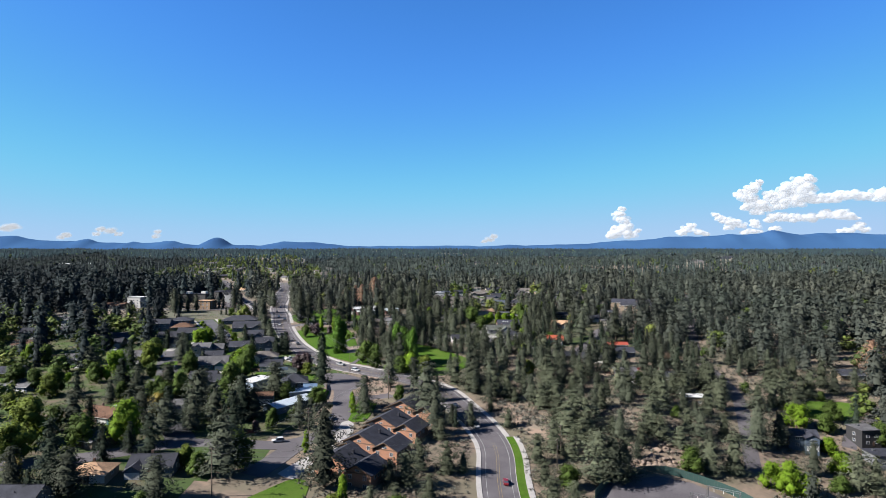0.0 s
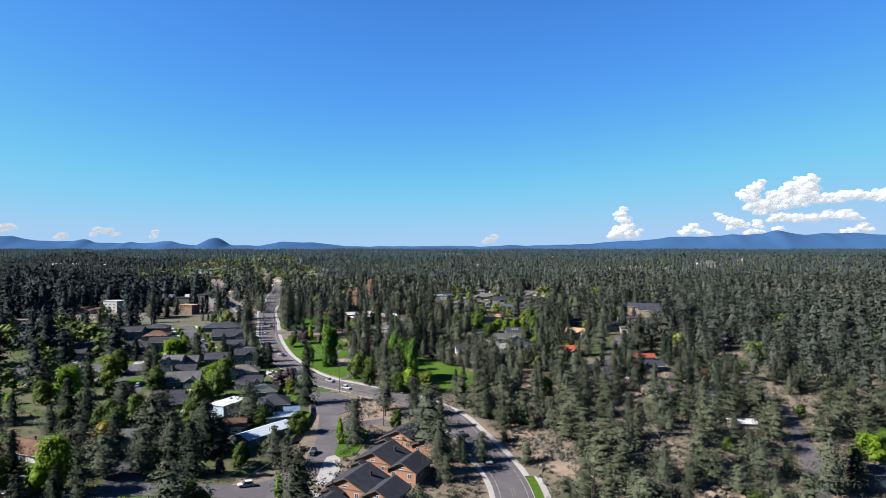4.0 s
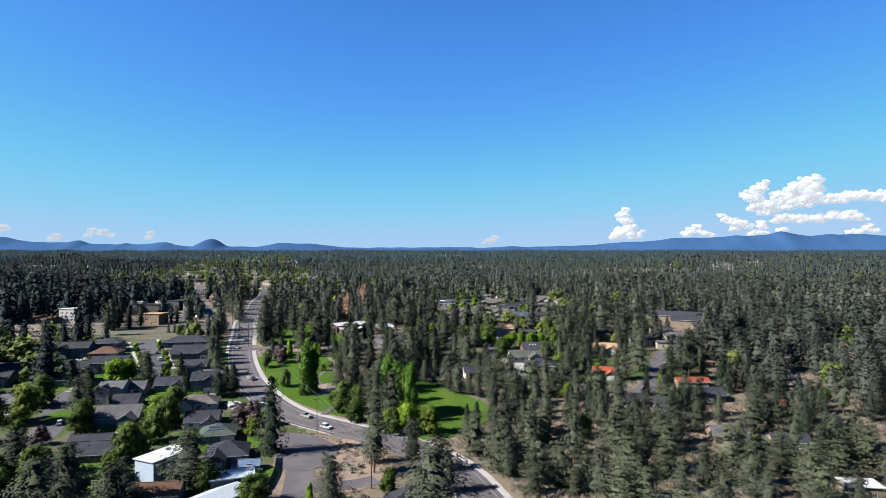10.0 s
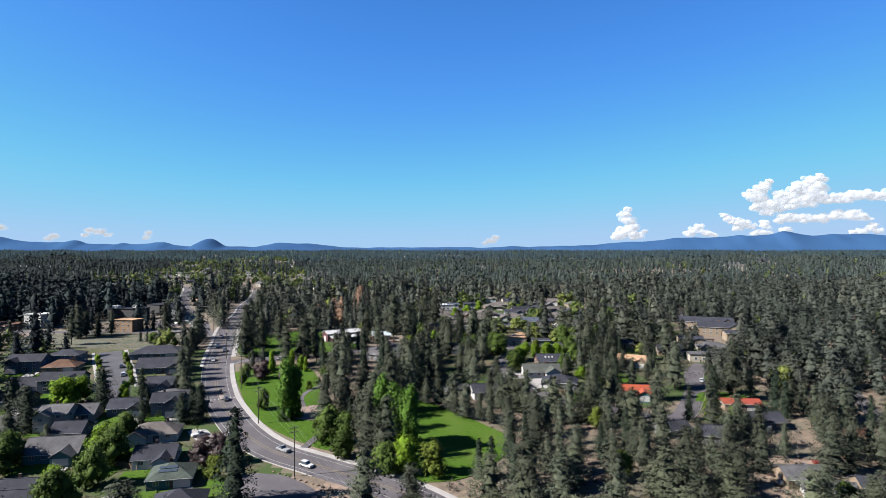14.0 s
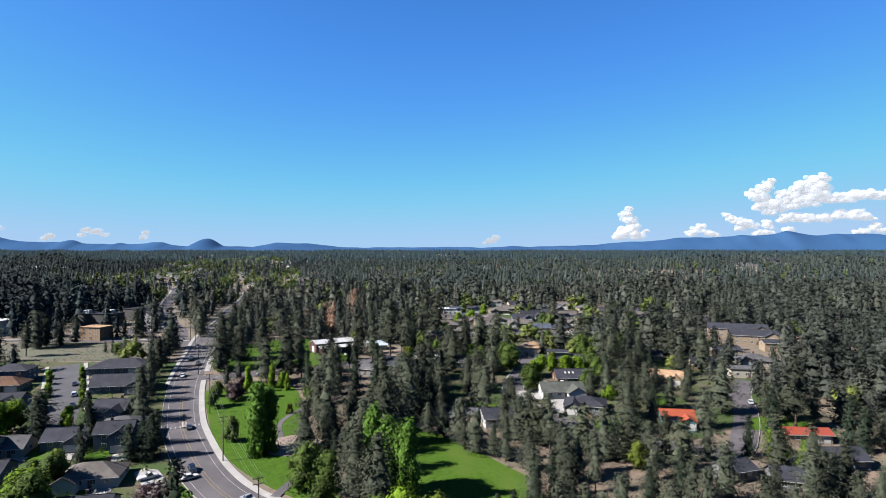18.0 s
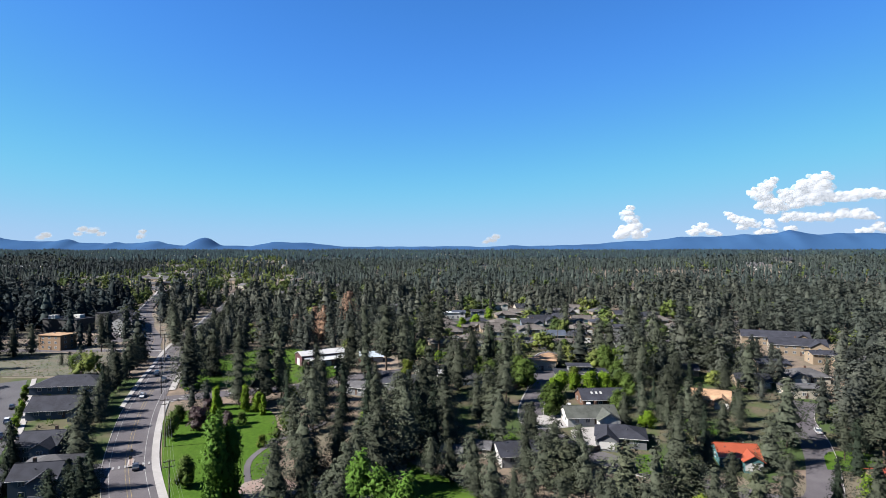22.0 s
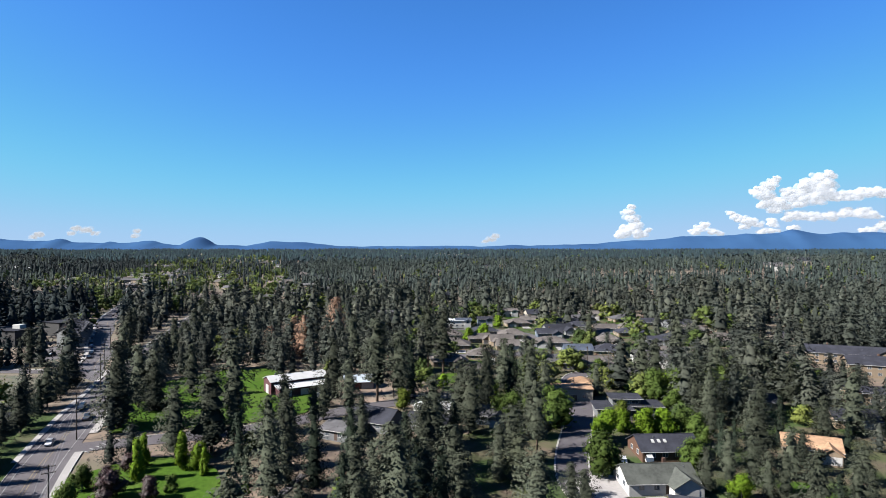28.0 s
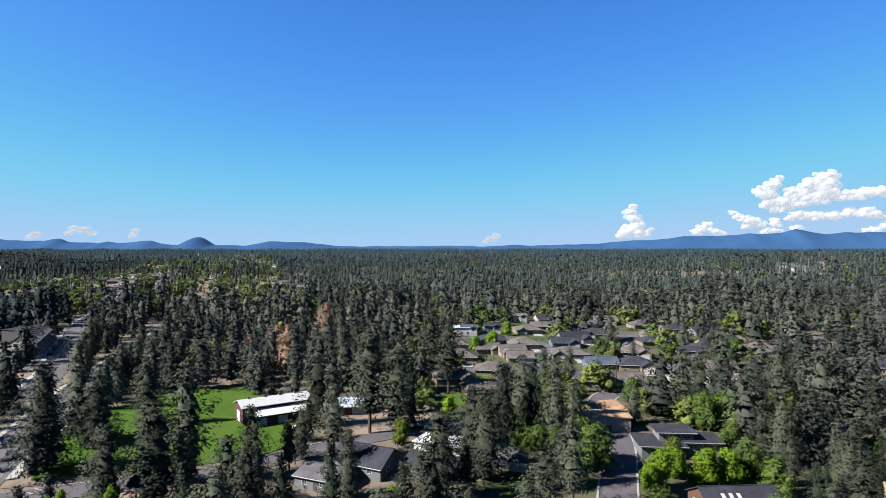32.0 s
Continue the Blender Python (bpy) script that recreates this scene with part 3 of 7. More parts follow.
def gable_walls(w, d, eave, ridge, base=-1.6, ends=True):
    """A box of walls with triangular ends under a ridge along x."""
    bm = bmesh.new()
    prof = [(-d / 2, base), (d / 2, base), (d / 2, eave), (0, ridge), (-d / 2, eave)] if ends else [(-d / 2, base), (d / 2, base), (d / 2, eave), (-d / 2, eave)]
    a = [bm.verts.new((-w / 2, y, z)) for y, z in prof]
    b = [bm.verts.new((w / 2, y, z)) for y, z in prof]
    bm.faces.new(a[::-1])
    bm.faces.new(b)
    for i in range(len(prof)):
        j = (i + 1) % len(prof)
        bm.faces.new((a[i], a[j], b[j], b[i]))
    bmesh.ops.recalc_face_normals(bm, faces=bm.faces[:])
    return bm


def row_of_windows(parent, w, z, y, rng, turn=0, gap=3.2, size=(1.5, 1.3)):
    n = max(1, int(w / gap))
    for k in range(n):
        x = (k + 0.5) * w / n - w / 2
        m = Matrix.Rotation(radians(turn), 4, "Z") @ pose(x, y, z)
        window_on(parent, size[0], size[1], m, 1)


HOUSES = []
COLOUR_WORDS = dict(dark="dark grey", greengrey="grey-green", pale="pale metal", steel="blue metal", white="white metal", wrap="white house-wrap", grey="grey",
                    brick="brown brick", cedar="reddish cedar-shingle", timber="bare timber", black="black", dark_wall="dark")


def house(x, y, ridge, w, d, rot=0, storeys=1, roof="gable", rc="dark", wc="tan", wing=0, garage=True, seed=0, near=True, name="house", skylights=0, solar=False, yard=False):
    """A house with walls, roof, windows, doors, gutters, a chimney and, with wing, a cross gable towards its front."""
    rng = random.Random(int(x * 7 + y * 13) + seed)
    HOUSES.append((x, y, w, d, rot, ridge))
    cw, rw = COLOUR_WORDS.get(wc, wc), COLOUR_WORDS.get(rc, rc)
    shape = {"gable": "gabled", "hip": "hipped", "flat": "flat"}[roof]
    h = thing(name, pose(x, y, gh(x, y), 0, 0, rot), f"{cw} {'two' if storeys == 2 else 'three' if storeys > 2 else 'single'}-storey house with {shape} {rw} roof", "house")
    wall, rm = WALLS[wc], ROOFS[rc]
    eave = {1: 2.7, 2: 5.3, 3: 7.8}[storeys] if roof != "flat" else ridge
    eave = min(eave, ridge - 1.2) if roof != "flat" else ridge
    if roof == "gable":
        part("wall", bm_mesh("wall", gable_walls(w, d, eave, ridge - 0.05), wall), h)
        part("roof", bm_mesh("roof", gable_roof(w, d, eave, ridge), rm), h)
        part("ridge_cap", box_mesh("ridge_cap", (w + 0.9, 0.3, 0.1), rm), h, pose(0, 0, ridge + 0.17))
    elif roof == "hip":
        part("wall", bm_mesh("wall", gable_walls(w, d, eave, ridge, ends=False), wall), h)
        part("roof", bm_mesh("roof", hip_roof(w, d, eave, ridge), rm), h)
    else:
        part("wall", bm_mesh("wall", gable_walls(w, d, ridge - 0.3, ridge, ends=False), wall), h)
        part("roof", box_mesh("roof", (w + 0.9, d + 0.9, 0.28), rm, 0.04), h, pose(0, 0, ridge - 0.3))
        part("roof_vent", box_mesh("roof_vent", (0.9, 0.9, 0.6), STEEL, 0.05), h, pose(w * rng.uniform(-0.3, 0.3), d * 0.2, ridge - 0.03))
    if roof != "flat":
        for s in (-1, 1):
            sl = (ridge - eave) / (d / 2)
            part("gutter", box_mesh("gutter", (w + 0.9, 0.14, 0.14), TRIM), h, pose(0, s * (d / 2 + 0.56), eave - sl * 0.5 + 0.02))
    if near:
        for lev in range(storeys):
            row_of_windows(h, w * 0.86, 1.0 + lev * 2.6, -d / 2, rng, 0, 3.4)
            row_of_windows(h, d * 0.8, 1.0 + lev * 2.6, -w / 2, rng, -90 if x > 0 else 90, 4.2)
        part("door", cached("door", lambda: box_mesh("door", (1.0, 0.08, 2.1), mat("door_paint", (0.12, 0.07, 0.05), None, 3), 0.02)), h, pose(w * 0.02 + 0.6, -d / 2 - 0.03, 0))
        if garage and w > 10 and not wing:
            part("garage_door", cached("garage", lambda: box_mesh("garage_door", (4.6, 0.08, 2.2), TRIM, 0.02)), h, pose(w * 0.28, -d / 2 - 0.04, 0))
        if rng.random() < 0.5 and roof != "flat":
            part("chimney", box_mesh("chimney", (0.8, 0.6, 2.0), WALLS["brick"], 0.03), h, pose(w * rng.uniform(-0.3, 0.3), d * 0.15, ridge - 1.1))
        for _ in range(1):
            if roof == "flat":
                break
            u = rng.uniform(0.2, 0.75)
            part("vent_pipe", cached("pipe", lambda: box_mesh("vent_pipe", (0.18, 0.18, 0.5), STEEL)), h,
                 pose(w * rng.uniform(-0.4, 0.4), -u * d / 2, ridge - u * (ridge - eave) + 0.1))
    if wing:
        ww, wd = abs(wing), d * 0.35
        wx = (w / 2 - ww / 2 - 0.4) * (1 if wing > 0 else -1)
        wr = min(ridge - 0.3, eave + ww * 0.3)
        turn = pose(wx, -d / 2 + 0.4 - 0.5 * wd, 0, 0, 0, 90)
        part("wing_wall", bm_mesh("wing_wall", gable_walls(wd + d * 0.5, ww, eave, wr - 0.05), wall), h, turn @ pose(d * 0.25, 0, 0))
        part("wing_roof", bm_mesh("wing_roof", gable_roof(wd + d * 0.5, ww, eave, wr), rm), h, turn @ pose(d * 0.25, 0, 0.01))
        if near:
            part("garage_door", cached("garage", lambda: box_mesh("garage_door", (4.6, 0.08, 2.2), TRIM, 0.02)), h, pose(wx, -d / 2 + 0.4 - wd - 0.04, 0))
            if storeys > 1:
                window_on(h, 1.6, 1.3, pose(wx, -d / 2 + 0.4 - wd, 3.6), 1)
    if yard:
        c, s, k = math.cos(radians(rot)), math.sin(radians(rot)), (int(x * 3 + y) % 7) * 0.012
        spot = lambda u, v: (x + u * c - v * s, y + u * s + v * c)
        patch("lawn", [spot(-w / 2 - 2, -d / 2 - 7), spot(w * 0.08, -d / 2 - 7.5), spot(w * 0.08, -d / 2 - 0.3), spot(-w / 2 - 2, -d / 2 - 0.3)], 0.12 + k, LAWN, "small front lawn of a house", "lawn", soft=False)
        patch("driveway", [spot(w * 0.12, -d / 2 - 9), spot(w * 0.12 + 5, -d / 2 - 9), spot(w * 0.12 + 5, -d / 2 + 0.2), spot(w * 0.12, -d / 2 + 0.2)], 0.13 + k, CONCRETE, "concrete driveway of a house", "driveway", soft=False)
    sl = math.atan2(ridge - eave, d / 2)
    for k in range(skylights):
        part("skylight", cached("skylight", lambda: box_mesh("skylight", (0.8, 1.3, 0.12), LIGHT_CLEAR, 0.02)), h,
             pose(-w * 0.25 + k * 1.7, -d * 0.22, ridge - 0.44 * (ridge - eave) + 0.18, math.degrees(sl)))
    if solar:
        for k in range(6):
            part("solar_panel", cached("solar", lambda: box_mesh("solar_panel", (1.6, 1.0, 0.06), GLASS)), h,
                 pose(-w * 0.2 + (k % 3) * 1.7, -d * (0.16 + 0.11 * (k // 3)), ridge - (0.32 + 0.22 * (k // 3)) * (ridge - eave) + 0.3, math.degrees(sl)))
    return h

# houses, block by block
house(-149, 378, 7.3, 10, 12, 10, 2, 'gable', 'grey', 'cream', wing=-5, yard=True)
house(-143, 385, 5.3, 9, 10, 10, 1, 'gable', 'grey', 'cream', yard=True)
house(-137, 366, 5.3, 10, 11, 10, 1, 'gable', 'dark', 'grey', yard=True)
house(-131, 349, 6.3, 16, 12, 10, 1, 'gable', 'grey', 'teal', wing=6, yard=True)
house(-186, 366, 5.3, 13, 11, 10, 1, 'gable', 'grey', 'tan', yard=True)
house(-125, 319, 5.3, 13, 11, 10, 1, 'gable', 'dark', 'tan', yard=True)
house(-218, 401, 5.3, 15, 11, 10, 1, 'gable', 'dark', 'tan', yard=True)
house(-130, 392, 5.3, 13, 11, 12, 1, 'gable', 'dark', 'grey', wing=5, yard=True)
house(-114, 391, 7.8, 11, 10, 12, 2, 'gable', 'dark', 'blue', wing=5, yard=True)
house(-107, 365, 5.3, 16, 11, 12, 1, 'hip', 'taupe', 'white', wing=-6, yard=True)
house(-97, 345, 5.3, 12, 12, 12, 1, 'gable', 'dark', 'white', wing=5, yard=True)
house(-86, 331, 5.3, 12, 12, 14, 1, 'hip', 'green', 'teal', solar=True, yard=True)
house(-76, 312, 5.8, 13, 13, 14, 1, 'hip', 'dark', 'grey', wing=-6, yard=True)
house(-86, 281, 4.8, 15, 9, 8, 1, 'gable', 'brown', 'teal')
house(-159, 480, 5.6, 26, 15, 10, 1, 'hip', 'dark', 'blue')
house(-143, 450, 6.4, 22, 12, 10, 1, 'gable', 'dark', 'blue', wing=7)
house(-127, 413, 7.8, 11, 12, 10, 2, 'gable', 'dark', 'blue', wing=5, yard=True)
house(-115, 397, 7.3, 13, 11, 12, 2, 'hip', 'grey', 'cream', yard=True)
house(-209, 451, 7.8, 15, 11, 10, 2, 'gable', 'dark', 'blue', wing=-5, yard=True)
house(-198, 463, 7.3, 15, 11, 10, 2, 'hip', 'dark', 'blue', yard=True)
house(-192, 450, 5.3, 15, 11, 10, 1, 'hip', 'brown', 'tan', yard=True)
house(-173, 420, 7.8, 17, 11, 10, 2, 'gable', 'dark', 'blue', wing=6, yard=True)
house(-187, 420, 5.3, 16, 11, 10, 1, 'gable', 'dark', 'blue', yard=True)
house(-180, 400, 5.3, 13, 11, 10, 1, 'gable', 'dark', 'tan', yard=True)
house(-117, 312, 5.3, 16, 11, 10, 1, 'gable', 'dark', 'tan', yard=True)
house(-110, 192, 4.8, 11, 10, 5, 1, 'hip', 'tan', 'tan')
house(-95, 201, 5.3, 14, 10, 5, 1, 'gable', 'dark', 'blue', wing=-5)
house(-137, 247, 5.3, 15, 10, -20, 1, 'gable', 'brown', 'teal')
house(-117, 263, 5.3, 15, 10, 5, 1, 'gable', 'grey', 'tan')
house(-125, 218, 4.8, 10, 10, -20, 1, 'gable', 'grey', 'tan')
house(-206, 298, 5.3, 16, 11, -10, 1, 'gable', 'grey', 'blue')
house(-214, 359, 5.3, 15, 10, 10, 1, 'gable', 'grey', 'tan', yard=True)
house(-266, 439, 5.3, 16, 11, 10, 1, 'gable', 'grey', 'tan', yard=True)
house(-269, 396, 5.3, 16, 11, 10, 1, 'gable', 'brown', 'tan', yard=True)
house(-290, 433, 5.3, 16, 11, 10, 1, 'gable', 'dark', 'tan', yard=True)
house(-220, 417, 5.3, 16, 11, 10, 1, 'gable', 'dark', 'tan', yard=True)
house(-235, 330, 5.3, 16, 11, 10, 1, 'gable', 'dark', 'tan', yard=True)
house(-300, 480, 5.3, 16, 11, 10, 1, 'gable', 'grey', 'tan', yard=True)
house(-120, 173, 5.3, 13, 10, 0, 1, 'gable', 'dark', 'grey')
house(49, 461, 5.5, 16, 11, 3, 1, 'gable', 'dark', 'brown', skylights=3)
house(40, 442, 5.3, 17, 11, 3, 1, 'gable', 'greengrey', 'white', wing=7)
house(46, 425, 5.0, 15, 12, -15, 1, 'hip', 'dark', 'grey', wing=-6)
house(11, 412, 5.0, 11, 12, 10, 1, 'gable', 'dark', 'white')
house(1, 415, 4.0, 7, 6, -15, 1, 'gable', 'grey', 'cream')
house(-7, 413, 3.5, 6, 5, -15, 1, 'gable', 'grey', 'cream')
house(90, 461, 5.0, 14, 10, -25, 1, 'gable', 'tan', 'tan', wing=5)
house(75, 410, 5.0, 11, 10, -10, 1, 'gable', 'orange', 'teal', wing=5)
house(112, 395, 4.0, 14, 7, -5, 1, 'gable', 'red', 'tan')
house(111, 376, 5.0, 12, 10, 0, 1, 'gable', 'dark', 'blue', wing=-5)
house(89, 362, 5.0, 12, 9, -15, 1, 'gable', 'dark', 'grey')
house(75, 368, 4.5, 10, 8, 20, 1, 'gable', 'dark', 'grey')
house(-33, 484, 5.8, 15, 11, -28, 1, 'gable', 'dark', 'grey', wing=-7)
house(-16, 481, 4.6, 13, 8, -25, 1, 'gable', 'dark', 'grey', garage=False)
house(-14, 491, 4.5, 13, 8, -25, 1, 'flat', 'white', 'white', garage=False)
house(4, 488, 5.0, 11, 9, -15, 1, 'gable', 'grey', 'blue', wing=5)
house(-42, 476, 4.0, 10, 11, -25, 1, 'gable', 'grey', 'grey')
house(-9, 575, 5.5, 16, 11, 10, 1, 'hip', 'taupe', 'tan', wing=6)
house(1, 557, 5.0, 14, 10, 10, 1, 'hip', 'taupe', 'tan')
house(21, 633, 5.5, 13, 10, 10, 1, 'gable', 'taupe', 'tan', wing=-5)
house(9, 641, 5.0, 13, 10, 10, 1, 'gable', 'taupe', 'tan', wing=5)
house(-45, 533, 4.5, 11, 10, 10, 1, 'gable', 'pale', 'red')
house(77, 714, 5.0, 16, 12, 5, 1, 'gable', 'dark', 'blue', wing=6)
house(79, 653, 6.0, 16, 12, -10, 1, 'gable', 'grey', 'cream', wing=6)
house(104, 665, 5.0, 18, 12, 0, 1, 'hip', 'dark', 'tan')
house(106, 622, 6.0, 13, 11, -10, 2, 'gable', 'dark', 'grey', wing=5)
house(57, 602, 5.0, 14, 11, 0, 1, 'gable', 'blue', 'blue', wing=-5)
house(54, 570, 5.0, 22, 14, -5, 1, 'gable', 'taupe', 'grey', wing=8)
house(42, 529, 4.5, 10, 9, -20, 1, 'hip', 'tan', 'tan')
house(35, 514, 4.5, 14, 8, -5, 1, 'flat', 'tan', 'cream', garage=False)
house(42, 574, 5.0, 12, 10, 0, 1, 'gable', 'grey', 'tan', wing=5)
house(53, 661, 5.0, 15, 11, 0, 1, 'gable', 'dark', 'blue', wing=6)
house(52, 728, 5.0, 15, 11, 0, 1, 'gable', 'taupe', 'cream', wing=5)
house(41, 769, 6.0, 13, 11, 0, 2, 'gable', 'taupe', 'white', wing=5)
house(-7, 706, 5.0, 26, 12, 0, 1, 'flat', 'white', 'white', garage=False)
house(-50, 734, 8.0, 14, 14, 0, 2, 'flat', 'grey', 'cream', garage=False)
house(3, 706, 6.0, 10, 10, 0, 2, 'gable', 'blue', 'white', wing=4)
house(18, 714, 6.0, 10, 10, 0, 2, 'gable', 'dark', 'blue', wing=4)
house(23, 617, 5.0, 12, 10, 0, 1, 'gable', 'taupe', 'tan')
house(132, 714, 5.0, 14, 11, 0, 1, 'gable', 'dark', 'tan')
house(131, 656, 5.0, 14, 11, 0, 1, 'gable', 'dark', 'tan')
house(178, 578, 8.0, 34, 14, -22, 2, 'gable', 'dark', 'tan', wing=8)
house(175, 551, 8.0, 26, 14, -22, 2, 'gable', 'dark', 'tan', wing=8)
house(138, 508, 5.5, 13, 11, -10, 2, 'gable', 'dark', 'tan', wing=6)
house(117, 484, 5.0, 13, 10, -10, 1, 'gable', 'dark', 'tan')
house(144, 492, 5.0, 16, 11, -10, 1, 'hip', 'grey', 'cream', wing=-6)
house(129, 470, 4.0, 14, 9, -10, 1, 'flat', 'grey', 'cream', garage=False)
house(174, 526, 6.0, 14, 10, -10, 2, 'gable', 'dark', 'tan')
house(97, 502, 4.5, 10, 8, -10, 1, 'gable', 'dark', 'tan')
house(177, 512, 6.0, 12, 9, -10, 2, 'gable', 'grey', 'tan')
house(117, 324, 4.5, 12, 8, -10, 1, 'gable', 'dark', 'tan')
house(101, 322, 4.5, 13, 8, -20, 1, 'gable', 'grey', 'white')
house(271, 576, 5.0, 13, 10, -10, 1, 'gable', 'grey', 'white')
house(152, 259, 7.0, 11, 9, -15, 2, 'gable', 'dark', 'blue', wing=5)
house(181, 262, 7.0, 9, 9, 5, 2, 'flat', 'grey', 'black', garage=False)
house(178, 247, 5.0, 10, 9, 0, 1, 'flat', 'dark', 'grey', garage=False)
house(119, 290, 4.2, 10, 7, -8, 1, 'flat', 'white', 'tan', garage=False)
house(217, 327, 5.0, 13, 9, 0, 1, 'gable', 'dark', 'tan')
house(98, 330, 5.0, 12, 9, 0, 1, 'gable', 'grey', 'tan')
house(132, 359, 5.0, 12, 9, 0, 1, 'gable', 'brown', 'tan')
house(92, 682, 5.0, 14, 10, 0, 1, 'gable', 'taupe', 'tan')
house(-220, 567, 8.2, 14, 11, -12, 3, 'flat', 'tan', 'timber', garage=False)
house(-254, 633, 9.0, 26, 15, -12, 3, 'flat', 'black', 'black', garage=False, near=False)
house(-292, 584, 10.0, 14, 12, -12, 3, 'flat', 'white', 'white', garage=False)
house(-308, 576, 5.0, 20, 12, -12, 1, 'gable', 'brown', 'brick')
house(-246, 674, 8.5, 14, 20, -22, 3, 'flat', 'black', 'black', garage=False, near=False)
house(-251, 778, 5.0, 13, 10, -20, 1, 'gable', 'tan', 'tan')
house(-368, 819, 5.0, 14, 10, -20, 1, 'gable', 'dark', 'grey')
house(-91, 298, 6.5, 14, 8, 65, 2, 'flat', 'white', 'wrap', garage=False)
house(-67, 290, 4.0, 12, 7, 20, 1, 'flat', 'pale', 'blue', garage=False)
house(-66, 303, 3.0, 6, 4, 10, 1, 'gable', 'steel', 'blue', garage=False)

house(8, 590, 5.2, 15, 12, -8, 1, 'hip', 'taupe', 'tan', wing=6, yard=True)
house(-8, 656, 5.5, 16, 13, 4, 1, 'hip', 'taupe', 'cream', wing=-6, yard=True)
house(61, 676, 5.8, 17, 12, 10, 1, 'gable', 'dark', 'grey', wing=6, yard=True)
house(79, 694, 5.2, 18, 13, -3, 1, 'hip', 'dark', 'tan', wing=-6, yard=True)
house(81, 632, 5.5, 15, 12, -8, 1, 'hip', 'taupe', 'tan', wing=6, yard=True)
house(121, 640, 5.8, 16, 13, 4, 1, 'hip', 'dark', 'tan', wing=-6, yard=True)
house(147, 703, 5.2, 17, 12, 10, 1, 'gable', 'dark', 'grey', wing=6, yard=True)
house(146, 676, 5.5, 18, 13, -3, 1, 'hip', 'taupe', 'tan', wing=-6, yard=True)
house(86, 580, 5.8, 15, 12, -8, 1, 'gable', 'grey', 'white', wing=6, yard=True)
house(40, 712, 5.2, 16, 13, 4, 1, 'hip', 'taupe', 'tan', wing=-6, yard=True)
house(88, 730, 5.5, 17, 12, 10, 1, 'gable', 'grey', 'tan', wing=6, yard=True)
house(146, 636, 5.8, 18, 13, -3, 1, 'hip', 'taupe', 'cream', wing=-6, yard=True)
house(104, 592, 5.2, 15, 12, -8, 1, 'gable', 'taupe', 'tan', wing=6, yard=True)
house(112, 690, 5.5, 16, 13, 4, 1, 'hip', 'taupe', 'tan', wing=-6, yard=True)
house(62, 766, 5.8, 17, 12, 10, 1, 'gable', 'dark', 'cream', wing=6, yard=True)
house(48, 628, 5.2, 18, 13, -3, 1, 'hip', 'taupe', 'grey', wing=-6, yard=True)
house(72, 600, 5.5, 15, 12, -8, 1, 'hip', 'dark', 'tan', wing=6, yard=True)
house(30, 656, 5.8, 16, 13, 4, 1, 'hip', 'taupe', 'tan', wing=-6, yard=True)
house(120, 735, 5.2, 17, 12, 10, 1, 'hip', 'grey', 'tan', wing=6, yard=True)
house(-6, 620, 5.5, 18, 13, -3, 1, 'hip', 'taupe', 'tan', wing=-6, yard=True)
house(100, 755, 5.8, 15, 12, -8, 1, 'gable', 'taupe', 'cream', wing=6, yard=True)
house(14, 672, 5.2, 16, 13, 4, 1, 'hip', 'dark', 'grey', wing=-6, yard=True)

def condo(x, y, rot):
    """A tall condominium unit: a broad cedar gable to the front, a lower side gable, a porch roof and white windows."""
    h = thing("condominium", pose(x, y, gh(x, y), 0, 0, rot), "three-storey condominium with cedar-shingle gables and dark roofs", "house", "condominiums in a row")
    HOUSES.append((x, y, 20, 17, rot, 8))
    c, r = WALLS["cedar"], ROOFS["dark"]
    for k, (px, py, ww, ln, ez, rz) in enumerate(((-3.5, 1.0, 14, 14, 4.0, 7.3), (8.2, -2.0, 10, 12, 3.5, 6.1), (-7.2, -7.0, 6, 4, 3.2, 4.6))):
        turn = pose(px, py, 0, 0, 0, 90)
        part("wall", bm_mesh("wall", gable_walls(ln, ww, ez, rz - 0.05, -4.0), c), h, turn)
        part("roof", bm_mesh("roof", gable_roof(ln, ww, ez, rz, 0.7, 0.24), r), h, turn)
        y0 = py - ln / 2
        part("belly_band", box_mesh("belly_band", (ww, 0.08, 0.3), FENCE_WOOD), h, pose(px, y0 - 0.03, ez - 0.15))
        for s in (-1, 1):
            sl = math.degrees(math.atan2(rz - ez, ww / 2))
            run = math.hypot(ww / 2 + 0.7, (rz - ez) * (1 + 1.4 / ww))
            part("barge_board", box_mesh("barge_board", (run, 0.08, 0.28), FENCE_WOOD), h,
                 pose(px + s * (ww / 4 + 0.35), y0 - 0.74, (rz + ez) / 2 - 0.3 * (rz - ez) / ww - 0.1, 0, s * sl, 0))
        window_on(h, 1.6, 0.8, pose(px, y0, ez + 0.35), 1)
        for u in (-0.28, 0.28):
            window_on(h, 1.4, 1.5, pose(px + u * ww, y0, ez - 2.2), 1)
            window_on(h, 1.4, 1.5, pose(px + u * ww, y0, ez - 4.9), 1)
    for z in (1.2,):
        for v in (-3, 1, 5):
            window_on(h, 1.3, 1.4, pose(-10.5, v, z, 0, 0, -90), 1)
            window_on(h, 1.3, 1.4, pose(13.2, v * 0.6 - 3, z, 0, 0, 90), 1)
    part("chimney", box_mesh("chimney", (0.8, 0.8, 1.5), r, 0.03), h, pose(0.2, 3, 5.6))
    for k in range(4):
        part("vent_pipe", cached("pipe", lambda: box_mesh("vent_pipe", (0.18, 0.18, 0.5), STEEL)), h, pose(-6.2, -4 + 2.6 * k, 5.6))
    return h


